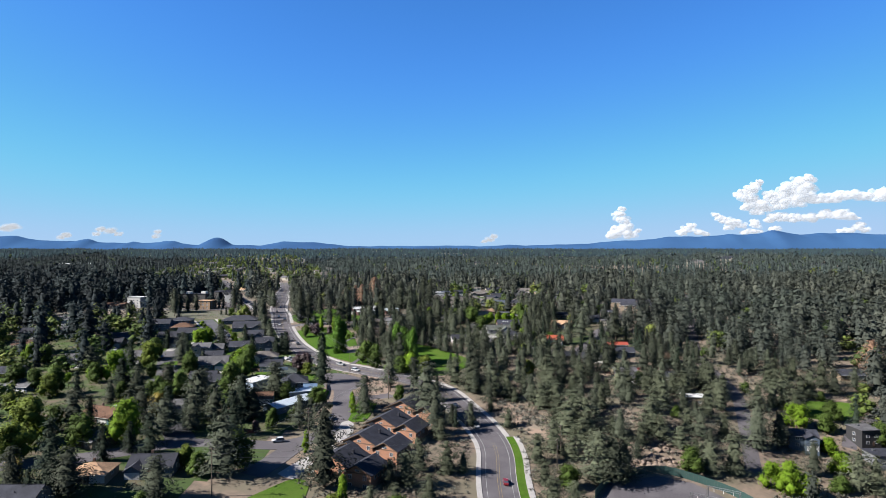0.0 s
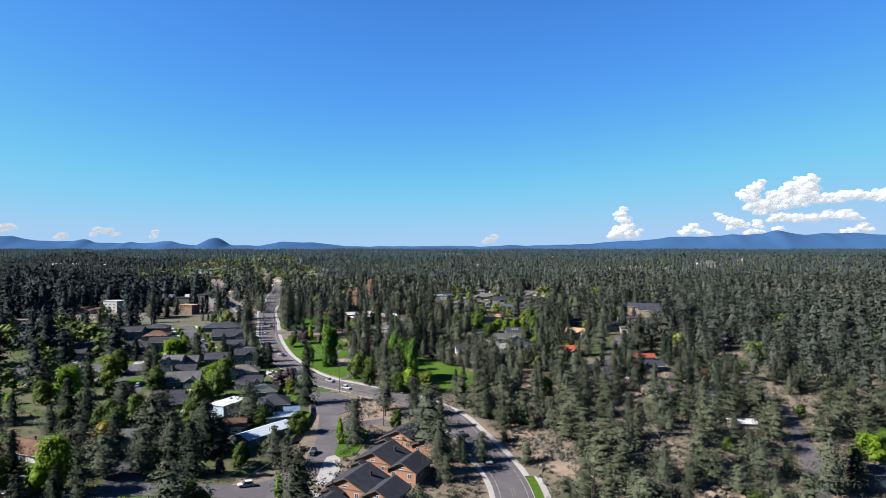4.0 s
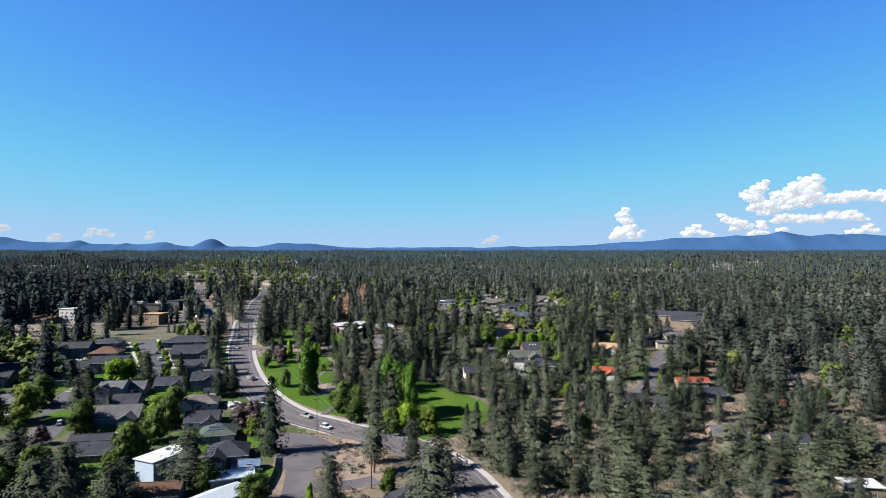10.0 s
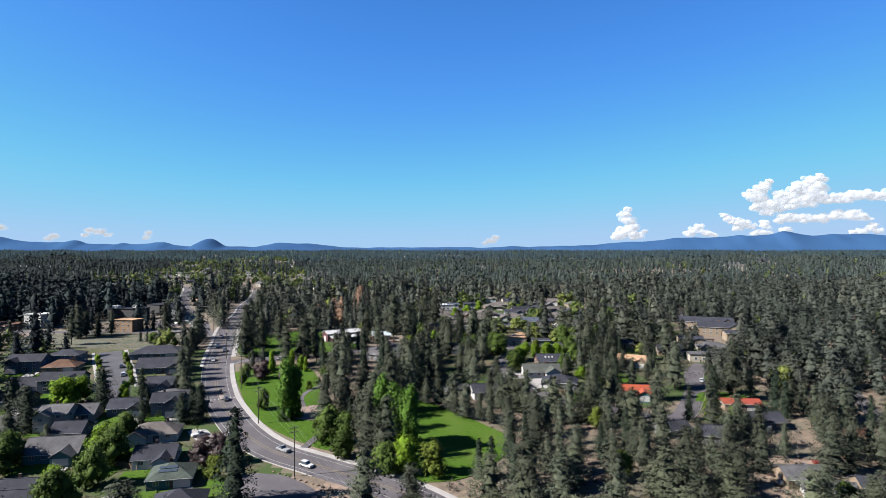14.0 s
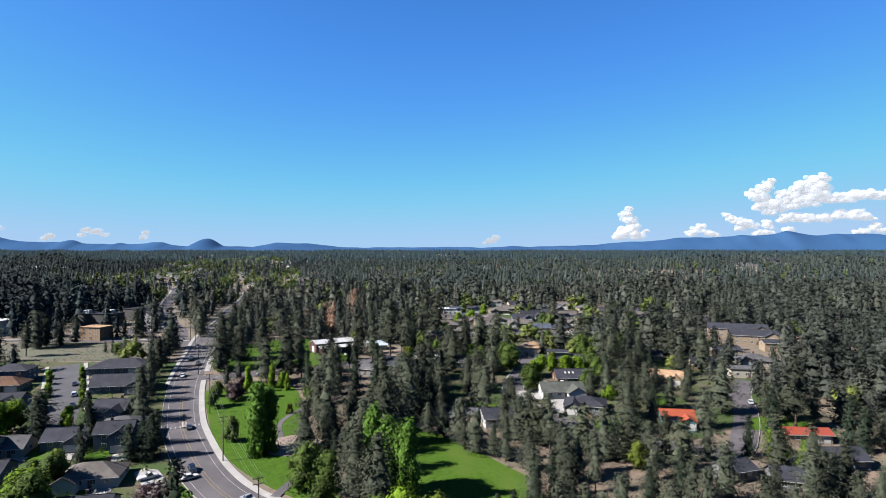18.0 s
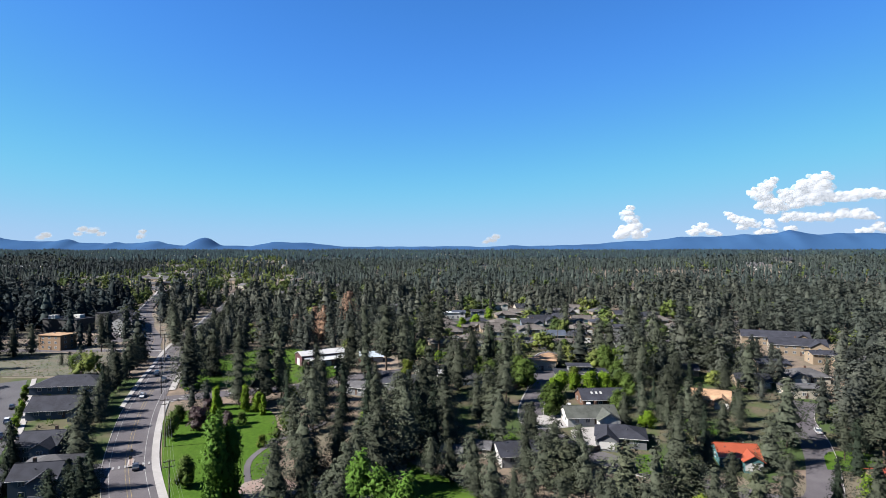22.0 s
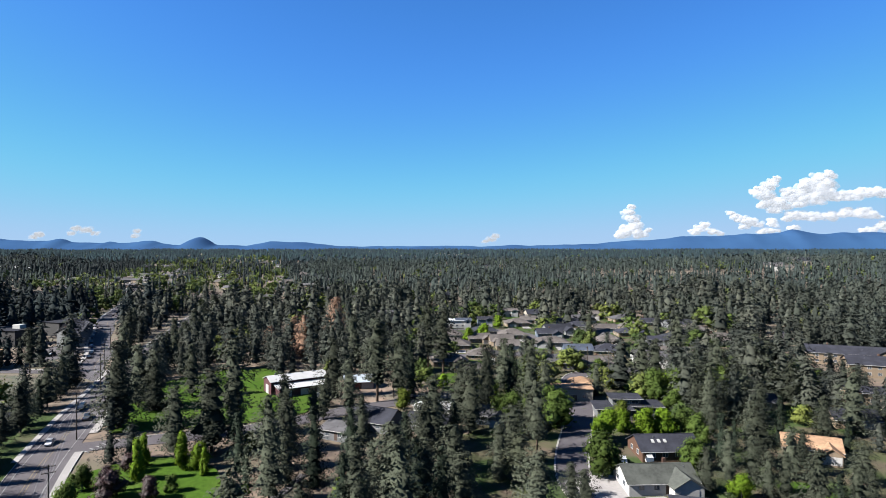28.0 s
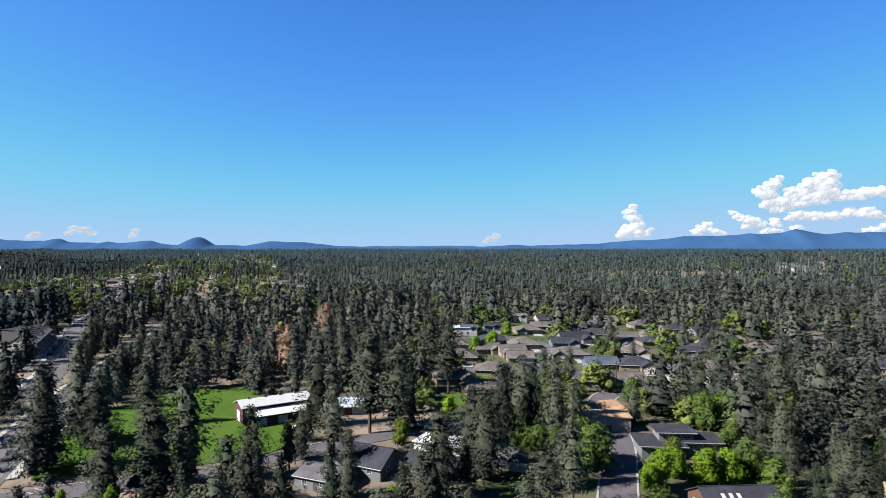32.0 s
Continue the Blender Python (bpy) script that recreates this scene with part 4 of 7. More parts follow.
for cx, cy in ((-33, 212), (-26, 233), (-20, 253), (-13, 272)):
    condo(cx, cy, -22)


def barn(x, y, rot):
    """A long maroon barn: a raised gable with a white metal roof and a lower lean-to along its front."""
    h = thing("barn", pose(x, y, gh(x, y), 0, 0, rot), "long maroon barn with a white metal roof", "barn")
    HOUSES.append((x, y, 28, 16, rot, 7))
    part("wall", bm_mesh("wall", gable_walls(22, 9, 5.0, 6.4), WALLS["maroon"]), h, pose(0, 3, 0))
    part("roof", bm_mesh("roof", gable_roof(22, 9, 5.0, 6.5, 0.5, 0.15), ROOFS["white"]), h, pose(0, 3, 0))
    part("lean_to_wall", bm_mesh("lean_to_wall", gable_walls(20, 5, 2.9, 3, ends=False), WALLS["maroon"]), h, pose(0.5, -4, 0))
    lean = bmesh.new()
    add_box(lean, -10.7, 10.7, -3.1, 2.7, 0, 0.15)
    part("lean_to_roof", bm_mesh("lean_to_roof", lean, ROOFS["white"]), h, pose(0.5, -4, 3.5, 10))
    for k in range(3):
        part("stall_door", cached("stall", lambda: box_mesh("stall_door", (3.0, 0.08, 2.4), TRIM, 0.02)), h, pose(-6.5 + 6.5 * k, -6.56, 0))
    for s in (-1, 1):
        part("barn_door", cached("bdoor", lambda: box_mesh("barn_door", (3.2, 0.1, 3.4), TRIM, 0.02)), h, pose(s * 11.06, 3, 0, 0, 0, 90))
    for k in range(4):
        part("roof_vent", cached("bvent", lambda: box_mesh("roof_vent", (0.5, 0.5, 0.7), STEEL)), h, pose(-8 + 5 * k, 3, 6.5))
    return h


barn(-67, 525, 33)


def metal_house():
    """A low house under long pale metal roofs."""
    h = thing("house", pose(-70, 276, gh(-70, 276), 0, 0, 58), "low blue house with long pale metal roofs", "house")
    HOUSES.append((-70, 276, 24, 11, 58, 4))
    part("wall", bm_mesh("wall", gable_walls(22, 9, 2.6, 3.9), WALLS["blue"]), h)
    part("roof", bm_mesh("roof", gable_roof(22, 9, 2.6, 4.0, 0.6, 0.12), ROOFS["pale"]), h)
    for k in range(12):
        part("seam", cached("seam", lambda: box_mesh("seam", (0.06, 5.2, 0.08), ROOFS["pale"])), h, pose(-10.5 + 1.9 * k, -2.5, 3.38, 16))
    row_of_windows(h, 18, 0.9, -4.5, random, 0, 4)
    part("door", cached("door", lambda: None), h, pose(1, -4.53, 0))


metal_house()


def townhouse(x, y, rot):
    """A narrow three-storey townhouse with a projecting gable, balconies and white trim."""
    h = house(x, y, 10, 8, 11, rot, 3, "gable", "dark", "grey", wing=4, garage=False, name="townhouse")
    tagged(h, "narrow dark grey three-storey townhouse with white trim", "house", "row of townhouses")
    part("balcony", cached("balc", lambda: box_mesh("balcony", (3.2, 1.4, 0.15), TRIM)), h, pose(-2, -6.2, 2.8))


def modern_house(x, y, rot):
    """A modern house of flat dark roofs on three levels with clerestory windows."""
    h = thing("house", pose(x, y, gh(x, y), 0, 0, rot), "modern grey house with stepped flat dark roofs", "house")
    HOUSES.append((x, y, 20, 12, rot, 5))
    for px, py, w, d, z in ((-4, -1, 11, 10, 3.1), (0.5, 1.5, 9, 7, 5.6), (7, 0.5, 9, 8, 3.6)):
        part("wall", bm_mesh("wall", gable_walls(w, d, z, z, ends=False), WALLS["grey"]), h, pose(px, py, 0))
        part("roof", box_mesh("roof", (w + 1.6, d + 1.6, 0.3), ROOFS["dark"], 0.04), h, pose(px, py, z))
        part("fascia", box_mesh("fascia", (w + 1.64, 0.06, 0.18), TRIM), h, pose(px, py - d / 2 - 0.83, z + 0.06))
        for k in range(3):
            window_on(h, 2.2, 1.1, pose(px + (k - 1) * w * 0.3, py - d / 2, z - 1.5), 1)


modern_house(48, 494, -5)

for k in range(5):
    townhouse(-216 - 4.6 * k, 628 + 9.5 * k, 64)

# crossing bars where the side streets meet the main road
bar = box_mesh("crossing_bar", (2.6, 0.5, 0.03), WHITE_PAINT)
for (x0, y0), (x1, y1), n in (((-104.3, 404.5), (-94.5, 408.8), 8), ((-108, 472), (-112, 463), 6), ((-262, 752), (-270, 756), 6)):
    for k in range(n):
        u = k / (n - 1)
        bx, by = x0 + (x1 - x0) * u, y0 + (y1 - y0) * u
        tagged(new("crossing_bar", bar), "white painted crossing bar on asphalt", "road marking", "crossing bars", "structure").matrix_basis = pose(bx, by, gh(bx, by) + 0.16, 0, 0, math.degrees(math.atan2(y1 - y0, x1 - x0)) + 90)

# traffic island at the crossing
m = pose(-100, 409.5, gh(-100, 409.5) + 0.12, 0, 0, 113)
island = thing("traffic_island", m, "low concrete traffic island with a sign post on the main road", "traffic island", data=box_mesh("traffic_island", (9, 1.7, 0.16), CONCRETE, 0.06))
part("paving", box_mesh("paving", (7.6, 1.0, 0.05), PAVER), island, pose(0, 0, 0.15))
for sx in (-3.2, 3.2):
    part("post", box_mesh("post", (0.09, 0.09, 2.4), STEEL), island, pose(sx, 0, 0.16))
    part("sign", box_mesh("sign", (0.06, 0.7, 0.8), YELLOW_PAINT, 0.02), island, pose(sx + 0.09, 0, 1.8), "yellow warning sign")

# white stair heads and plant boxes on the dark new building
for bx, by in ((-262, 630), (-248, 634)):
    b = thing("stair_head", pose(bx, by, gh(-254, 633) + 8.95, 0, 0, -12), "white rooftop stair head of a new building", "rooftop box", data=box_mesh("stair_head", (5, 4, 2.2), WALLS["white"], 0.05))

# fences, courts and steel frames
def fence(line, height, material, label, post=2.4, boards=True, name="fence"):
    """A fence with posts, rails and a board panel for each bay."""
    f = thing(name, Matrix(), label, "fence")
    line = smooth_line(line, post)
    pm = cached(("post", height, material.name), lambda: box_mesh("post", (0.1, 0.1, height + 0.5), material))
    for i, (a, b) in enumerate(zip(line[:-1], line[1:])):
        za, zb = gh(*a), gh(*b)
        part("post", pm, f, pose(a[0], a[1], za - 0.4))
        d = np.hypot(*(b - a))
        if boards:
            n = 4
            bmesh_key = cached(("board", height, material.name), lambda: box_mesh("board", (1, 0.03, height), material))
            ang = math.degrees(math.atan2((b - a)[1], (b - a)[0]))
            for k in range(n):
                c = a + (b - a) * (k + 0.5) / n
                part("board", bmesh_key, f, pose(c[0], c[1], za + (zb - za) * (k + 0.5) / n - 0.05, 0, 0, ang) @ Matrix.Diagonal((d / n - 0.03, 1, 1, 1)))
        else:
            for z in (0.45, 0.85):
                bm = bmesh.new()
                tube(bm, (*a, za + z), (*b, zb + z), 0.05, 0.05, 5)
                part("rail", bm_mesh("rail", bm, material), f)
    return f


fence([(-110, 475), (-98, 478.5), (-84, 482), (-68, 487.5), (-56, 494)], 1.1, POLE_WOOD, "low wooden rail fence round the lawn", 3, False)
fence([(10, 470), (15, 474), (20, 480), (24, 490)], 1.8, FENCE_WOOD, "curved brown board fence beside the street")
fence([(46, 414), (40, 418), (34, 415)], 1.8, FENCE_WOOD, "brown board fence beside a driveway")
fence([(34, 448), (44, 452), (56, 452)], 1.8, FENCE_WOOD, "brown board fence behind a house")
fence([(-58, 270), (-57, 284), (-57, 298), (-60, 312)], 1.8, FENCE_WOOD, "weathered board fence beside the street")
fence([(-88, 243), (-80, 240), (-74, 242)], 1.8, WALLS["red"], "red-brown board fence at a corner")
fence([(70, 402), (80, 408), (88, 416)], 1.8, FENCE_WOOD, "brown board fence in the pines")
fence([(-118, 338), (-108, 341), (-100, 338)], 1.8, FENCE_WOOD, "brown board fence between gardens")
fence([(-34, 452), (-24, 449), (-18, 444)], 2.0, STEEL, "grey metal fence in the trees")
GREEN_SCREEN = mat("green_screen", (0.02, 0.075, 0.065), None, 2, 0.8)
fence([(52, 208), (62, 222), (80, 229), (92, 226), (104, 218), (112, 206)], 3.0, GREEN_SCREEN, "dark green screened court fence", 3.0)
patch("court", [(50, 200), (60, 220), (80, 227), (92, 224), (108, 208), (104, 190), (60, 186)], 0.15, ASPHALT, "grey asphalt court behind a screen", "court", soft=False)


def gantry(x, y, rot):
    """A galvanised lattice frame of two legs and a beam with insulators."""
    g = thing("steel_gantry", pose(x, y, gh(x, y), 0, 0, rot), "galvanised steel substation gantry", "gantry", "steel gantries")
    for s in (-1, 1):
        bm = bmesh.new()
        for px, py in ((-0.25, -0.25), (0.25, -0.25), (0.25, 0.25), (-0.25, 0.25)):
            tube(bm, (s * 5 + px, py, -0.4), (s * 5 + px, py, 9), 0.06, 0.06, 5)
        for k in range(8):
            tube(bm, (s * 5 - 0.25, -0.25, k * 1.1), (s * 5 + 0.25, -0.25, k * 1.1 + 1.1), 0.04, 0.04, 4)
        part("leg", bm_mesh("leg", bm, STEEL), g)
    bm = bmesh.new()
    for py, pz in ((-0.25, 8.4), (0.25, 8.4), (-0.25, 9), (0.25, 9)):
        tube(bm, (-5.2, py, pz), (5.2, py, pz), 0.05, 0.05, 5)
    for k in range(12):
        tube(bm, (-5 + k * 0.85, -0.25, 8.4), (-4.6 + k * 0.85, -0.25, 9), 0.035, 0.035, 4)
    part("beam", bm_mesh("beam", bm, STEEL), g)
    for k in range(3):
        bm = bmesh.new()
        tube(bm, (-3 + 3 * k, 0, 7.3), (-3 + 3 * k, 0, 8.4), 0.12, 0.08, 6)
        part("insulator", bm_mesh("insulator", bm, TRIM), g)


for gx, gy, gr in ((94, 204, -35), (86, 198, -35), (106, 196, -35)):
    gantry(gx, gy, gr)

# ---- trees ----
def unit(v):
    return v / (np.linalg.norm(v, axis=-1, keepdims=True) + 1e-6)


def tri_cloud(rng, centres, size, per, flat, out, loose):
    """Leaf blades: per triangles round each centre, facing outward and up, more or less loosely."""
    c = np.repeat(centres, per, 0)
    n = len(c)
    s = size * rng.uniform(0.6, 1.25, n)[:, None]
    c = c + rng.normal(0, 0.85, (n, 3)) * s * np.array([1, 1, flat])
    soft = unit(np.repeat(out, per, 0) + np.array([0, 0, 0.15]))
    nrm = unit(soft + np.array([0, 0, 0.3]) + loose * rng.normal(0, 1, (n, 3)))
    a = unit(np.cross(nrm, rng.normal(0, 1, (n, 3))))
    b = np.cross(nrm, a)
    v = np.stack([c + a * s * 1.2, c - a * s * 0.6 + b * s * 0.55, c - a * s * 0.6 - b * s * 0.55], 1).reshape(-1, 3)
    soft = unit(soft + 0.3 * nrm + 0.1 * rng.normal(0, 1, (n, 3)))
    return v, np.arange(3 * n).reshape(-1, 3), np.repeat(soft, 3, 0)


def pine_crown(seed, boughs, tufts, size, base=0.1, r=0.27, top=0.65, ragged=0.22, core=6, droop=0.12):
    """A conifer crown of unit height: layered boughs that reach out and droop, thick with needle tufts, about a dense dark heart."""
    rng = np.random.default_rng(seed)
    q = np.clip(1 - ((np.arange(boughs) + rng.uniform(-0.6, 1.6, boughs)) / boughs).clip(0, 1) ** 1.2, 0.012, 1)
    s = base + (1 - base) * (1 - q)
    az = 2.399963 * np.arange(boughs) + rng.uniform(-1.2, 1.2, boughs)
    lean = rng.uniform(-0.16, 0.16, 2)

    def width(q):
        return r * np.minimum(q ** top + 0.02, 0.6 + 2.0 * (1 - q))

    w = 1.1 * width(q) * (1 + rng.uniform(-1.7 * ragged, ragged, boughs)) * (1 + lean[0] * np.cos(az) + lean[1] * np.sin(az)) + 0.012
    out, side = np.stack([np.cos(az), np.sin(az), 0 * az], 1), np.stack([-np.sin(az), np.cos(az), 0 * az], 1)
    t = 0.28 + 0.76 * rng.uniform(0, 1, (boughs, tufts)) ** 0.75
    lat = rng.normal(0, 0.21, (boughs, tufts)) * (1.15 - 0.5 * t)
    up = rng.normal(0, 0.11, (boughs, tufts)) - droop * t ** 2 + 0.10 * t
    c = (out[:, None] * (t * w[:, None])[:, :, None] + side[:, None] * (lat * (w[:, None] + 0.02))[:, :, None])
    c[:, :, 2] = s[:, None] + up * (w[:, None] + 0.03)
    face = unit(out[:, None] * 0.75 + side[:, None] * lat[:, :, None] * 1.6 + np.array([0, 0, 0.5]) + np.stack([0 * up, 0 * up, 2.2 * up], 2))
    v, f, n = tri_cloud(rng, c.reshape(-1, 3), size, 1, 0.5, face.reshape(-1, 3), 0.4)
    # the heart: ragged skirts of boughs, one over another
    hv, hf, m = [], [], 7
    for k in range(core):
        b, qa = len(hv), 1 - k / core
        for j in range(m):
            aj = 6.283 * (j + rng.uniform(-0.3, 0.3)) / m + k
            wj = 0.6 * float(width(np.float64(qa))) * rng.uniform(0.7, 1.1)
            hv.append((math.cos(aj) * wj, math.sin(aj) * wj, base + (1 - base) * (1 - qa) - 0.02 + rng.uniform(-0.02, 0.02)))
        hv.append((0, 0, min(0.95, base + (1 - base) * (1 - qa) + 1.6 * (1 - base) / core)))
        hf += [(b + j, b + (j + 1) % m, b + m) for j in range(m)]
    if hv:
        hv = np.array(hv)
        f, v, n = np.concatenate([f, np.array(hf) + len(v)]), np.concatenate([v, hv]), np.concatenate([n, unit(hv * np.array([1, 1, 0]) + np.array([0, 0, 0.05]))])
    return v, f, n


def leaf_crown(seed, blobs, per_blob, per, size, base=0.2, r=0.34, spread=0.75, tall=1.0, heart=True):
    """A broadleaf crown of unit height: leafy clumps on the surface of several swelling masses."""
    rng = np.random.default_rng(seed)
    cs, outs, hv, hf, hn = [], [], [], [], []
    for k in range(blobs):
        a, h = rng.uniform(0, 6.283), rng.uniform(base + 0.12, 0.86)
        lim = r * spread * math.sin(min(1.0, max(0.12, (1 - h) / (1 - base) * 1.25)) * math.pi / 2) * rng.uniform(0.3, 1)
        c = np.array([math.cos(a) * lim, math.sin(a) * lim, h])
        rad = r * rng.uniform(0.3, 0.52) * (0.75 + 0.5 * (1 - h))
        d = unit(rng.normal(0, 1, (per_blob, 3)))
        p = c + d * rad * rng.uniform(0.75, 1.08, (per_blob, 1)) * np.array([1, 1, tall])
        cs.append(p)
        outs.append(unit(0.8 * d + 0.5 * unit(p - np.array([0, 0, 0.45]))))
        b = len(hv)
        if not heart:
            continue
        dirs = [np.array(q) for q in ((1, 0, 0), (0, 1, 0), (-1, 0, 0), (0, -1, 0), (0, 0, 1), (0, 0, -1))]
        hv += [tuple(c + q * rad * 0.74 * np.array([1, 1, tall])) for q in dirs]
        hn += dirs
        hf += [(b + i, b + (i + 1) % 4, b + 4) for i in range(4)] + [(b + (i + 1) % 4, b + i, b + 5) for i in range(4)]
    v, f, n = tri_cloud(rng, np.concatenate(cs), size, per, 0.9, np.concatenate(outs), 0.4)
    if heart:
        f, v, n = np.concatenate([f, np.array(hf) + len(v)]), np.concatenate([v, np.array(hv)]), np.concatenate([n, np.array(hn)])
    return v, f, n


def trunk_mesh(name, top, r, material, limbs=5, seed=1, reach=0.12):
    """A tapered trunk of unit tree height with a few limbs."""
    rng = random.Random(seed)
    bm = bmesh.new()
    z, lean = -0.04, Vector((0, 0, 0))
    for k in range(4):
        z1 = -0.04 + (top + 0.04) * (k + 1) / 4
        nxt = lean + Vector((rng.uniform(-0.006, 0.006), rng.uniform(-0.006, 0.006), 0))
        tube(bm, (lean.x, lean.y, z), (nxt.x, nxt.y, z1), r * (1 - 0.8 * k / 4), r * (1 - 0.8 * (k + 1) / 4), 7)
        z, lean = z1, nxt
    for k in range(limbs):
        a, s = rng.uniform(0, 6.28), rng.uniform(0.25, 0.8) * top
        tube(bm, (0, 0, s), (math.cos(a) * reach, math.sin(a) * reach, s + reach * rng.uniform(0.1, 0.8)), r * 0.35, r * 0.1, 4)
    return bm_mesh(name, bm, material)


# every kind: a few crowns of unit height with a trunk each
KINDS = {}
for kind, crowns, top in (
        ("pine", [pine_crown(k, 84, 27, 0.0165, 0.06 + 0.05 * (k % 3), 0.24 + 0.025 * (k % 3), 0.5 + 0.12 * (k % 2)) for k in range(6)], 0.9),
        ("tall_pine", [pine_crown(20 + k, 72, 26, 0.0165, 0.26, 0.19, 0.5, 0.3) for k in range(3)], 0.92),
        ("spruce", [pine_crown(30 + k, 96, 22, 0.0155, 0.03, 0.2, 0.82, 0.12, droop=0.3) for k in range(3)], 0.9),
        ("juniper", [pine_crown(40 + k, 64, 27, 0.021, 0.02, 0.29, 0.45, 0.26, droop=-0.1) for k in range(3)], 0.85),
        ("poplar", [leaf_crown(50 + k, 44, 26, 3, 0.024, -0.06, 0.19, 0.85, 1.7) for k in range(2)], 0.8),
        ("leafy", [leaf_crown(60 + k, 22, 34, 3, 0.037, 0.1, 0.5) for k in range(5)], 0.6),
        ("bush", [leaf_crown(80 + k, 9, 22, 3, 0.07, -0.1, 0.6) for k in range(3)], 0.4)):
    KINDS[kind] = (crowns, top)

LOOKS = {
    "pine": ("pine", PINE, BARK, "green ponderosa pine with a ragged crown", "pine tree"),
    "tall_pine": ("tall_pine", PINE, BARK, "tall ponderosa pine with a bare reddish trunk", "pine tree"),
    "spruce": ("spruce", SPRUCE, BARK, "dark green conical spruce tree", "spruce tree"),
    "juniper": ("juniper", JUNIPER, BARK, "dense grey-green juniper on dry soil", "juniper tree"),
    "dead": ("pine", DEAD, BARK, "dying pine with rust-brown needles", "pine tree"),
    "poplar": ("poplar", POPLAR, PALE_BARK, "tall columnar green poplar tree", "poplar tree"),
    "leafy": ("leafy", LEAF, PALE_BARK, "round green broadleaf tree", "broadleaf tree"),
    "lime": ("leafy", LIME, PALE_BARK, "broadleaf tree in fresh lime-green leaf", "broadleaf tree"),
    "olive": ("leafy", OLIVE, PALE_BARK, "large olive-green broadleaf tree", "broadleaf tree"),
    "gold": ("leafy", GOLD, PALE_BARK, "small tree with golden yellow foliage", "broadleaf tree"),
    "plum": ("leafy", PLUM, PALE_BARK, "small purple-leaved plum tree", "plum tree"),
    "slim": ("poplar", LIME, PALE_BARK, "slim young tree in fresh green leaf", "broadleaf tree"),
    "bush": ("bush", LEAF, PALE_BARK, "low green shrub in a garden", "shrub"),
    "lime_bush": ("bush", LIME, PALE_BARK, "low yellow-green shrub beside the trees", "shrub"),
}
PROTOS = {}


def tree(look_name, x, y, h, seed=None):
    """One tree with its trunk and crown; meshes are shared by all of its kind."""
    kind, leaf, bark, label, category = LOOKS[look_name]
    rng = random.Random(seed if seed is not None else int(x * 31 + y * 17))
    crowns, top = KINDS[kind]
    k = rng.randrange(len(crowns))
    key = (look_name, k)
    lo, hi = {"pine": (1.1, 1.45), "tall_pine": (1.05, 1.35), "spruce": (1.0, 1.3), "juniper": (1.3, 1.7)}.get(kind, (0.72, 0.92) if kind == "poplar" else (0.8, 1.05))
    wide = h * rng.uniform(lo, hi) * (1.4 if ((x < -60 and y < 300) or (x < -95 and y < 430)) and kind in ("pine", "spruce") else 1.12 if x > -20 and y < 330 and kind != "poplar" else 1.0)  # broad garden conifers
    s = Matrix.Diagonal((wide * rng.uniform(0.9, 1.1), wide, h, 1))
    m = pose(x, y, gh(x, y) - 0.1, 0, 0, rng.uniform(0, 360))
    name = category.replace(" ", "_")
    if key not in PROTOS:
        v, f, n = crowns[k]
        PROTOS[key] = (np_mesh("crown", v, f, leaf, True, n), cached(("trunk", kind, bark.name, k), lambda: trunk_mesh("trunk", top, 0.014 if "pine" in kind else 0.018, bark, 6, k)))
    t = thing(name, m, label, category)
    part("trunk", PROTOS[key][1], t, s)
    part("crown", PROTOS[key][0], t, s)
    return t


# far houses that look out of the wood
def far_house(x, y, w, d, h, rc, wc, rot):
    HOUSES.append((x, y, w, d, rot, h))
    t = thing("house", pose(x, y, gh(x, y), 0, 0, rot), f"distant {COLOUR_WORDS.get(wc, wc)} house with a {COLOUR_WORDS.get(rc, rc)} roof among the trees", "house", "far houses")
    part("wall", bm_mesh("wall", gable_walls(w, d, h * 0.65, h), WALLS[wc]), t)
    part("roof", bm_mesh("roof", gable_roof(w, d, h * 0.65, h), ROOFS[rc]), t)
    for k in (0, 2):
        part("window", cached("far_window", lambda: box_mesh("window", (1.6, 0.1, 1.4), GLASS)), t, pose((k - 1) * w * 0.3, -d / 2 - 0.03, 1.2))


pick = random.Random(31)
for _ in range(150):
    y = pick.uniform(840, 2100)
    far_house(-0.28 * y - 40 + pick.uniform(-190, 210), y, pick.uniform(11, 18), 10, pick.uniform(5, 7.5), pick.choice(("grey", "taupe", "dark", "taupe", "grey")), pick.choice(("tan", "cream", "tan", "grey", "white")), pick.uniform(-30, 30))
for _ in range(16):
    far_house(pick.uniform(450, 900), pick.uniform(1180, 1480), pick.uniform(14, 24), 12, pick.uniform(7, 11), pick.choice(("grey", "taupe", "dark")), pick.choice(("white", "cream", "cream")), pick.uniform(-40, 0))
for _ in range(18):
    y = pick.uniform(900, 1800)
    far_house(pick.uniform(-0.05, 0.5) * y, y, pick.uniform(11, 18), 10, pick.uniform(5, 8), pick.choice(("grey", "taupe", "dark")), pick.choice(("grey", "cream", "tan")), pick.uniform(-30, 30))
for k in range(3):
    far_house(-830 - 55 * k, 1500 + 20 * k, 50, 30, 9, "white", "white", 4)

# trees with a place of their own: kind, then x, y and height
PLACED = {}


def grove(kind, rows):
    PLACED.setdefault(kind, []).extend(rows)


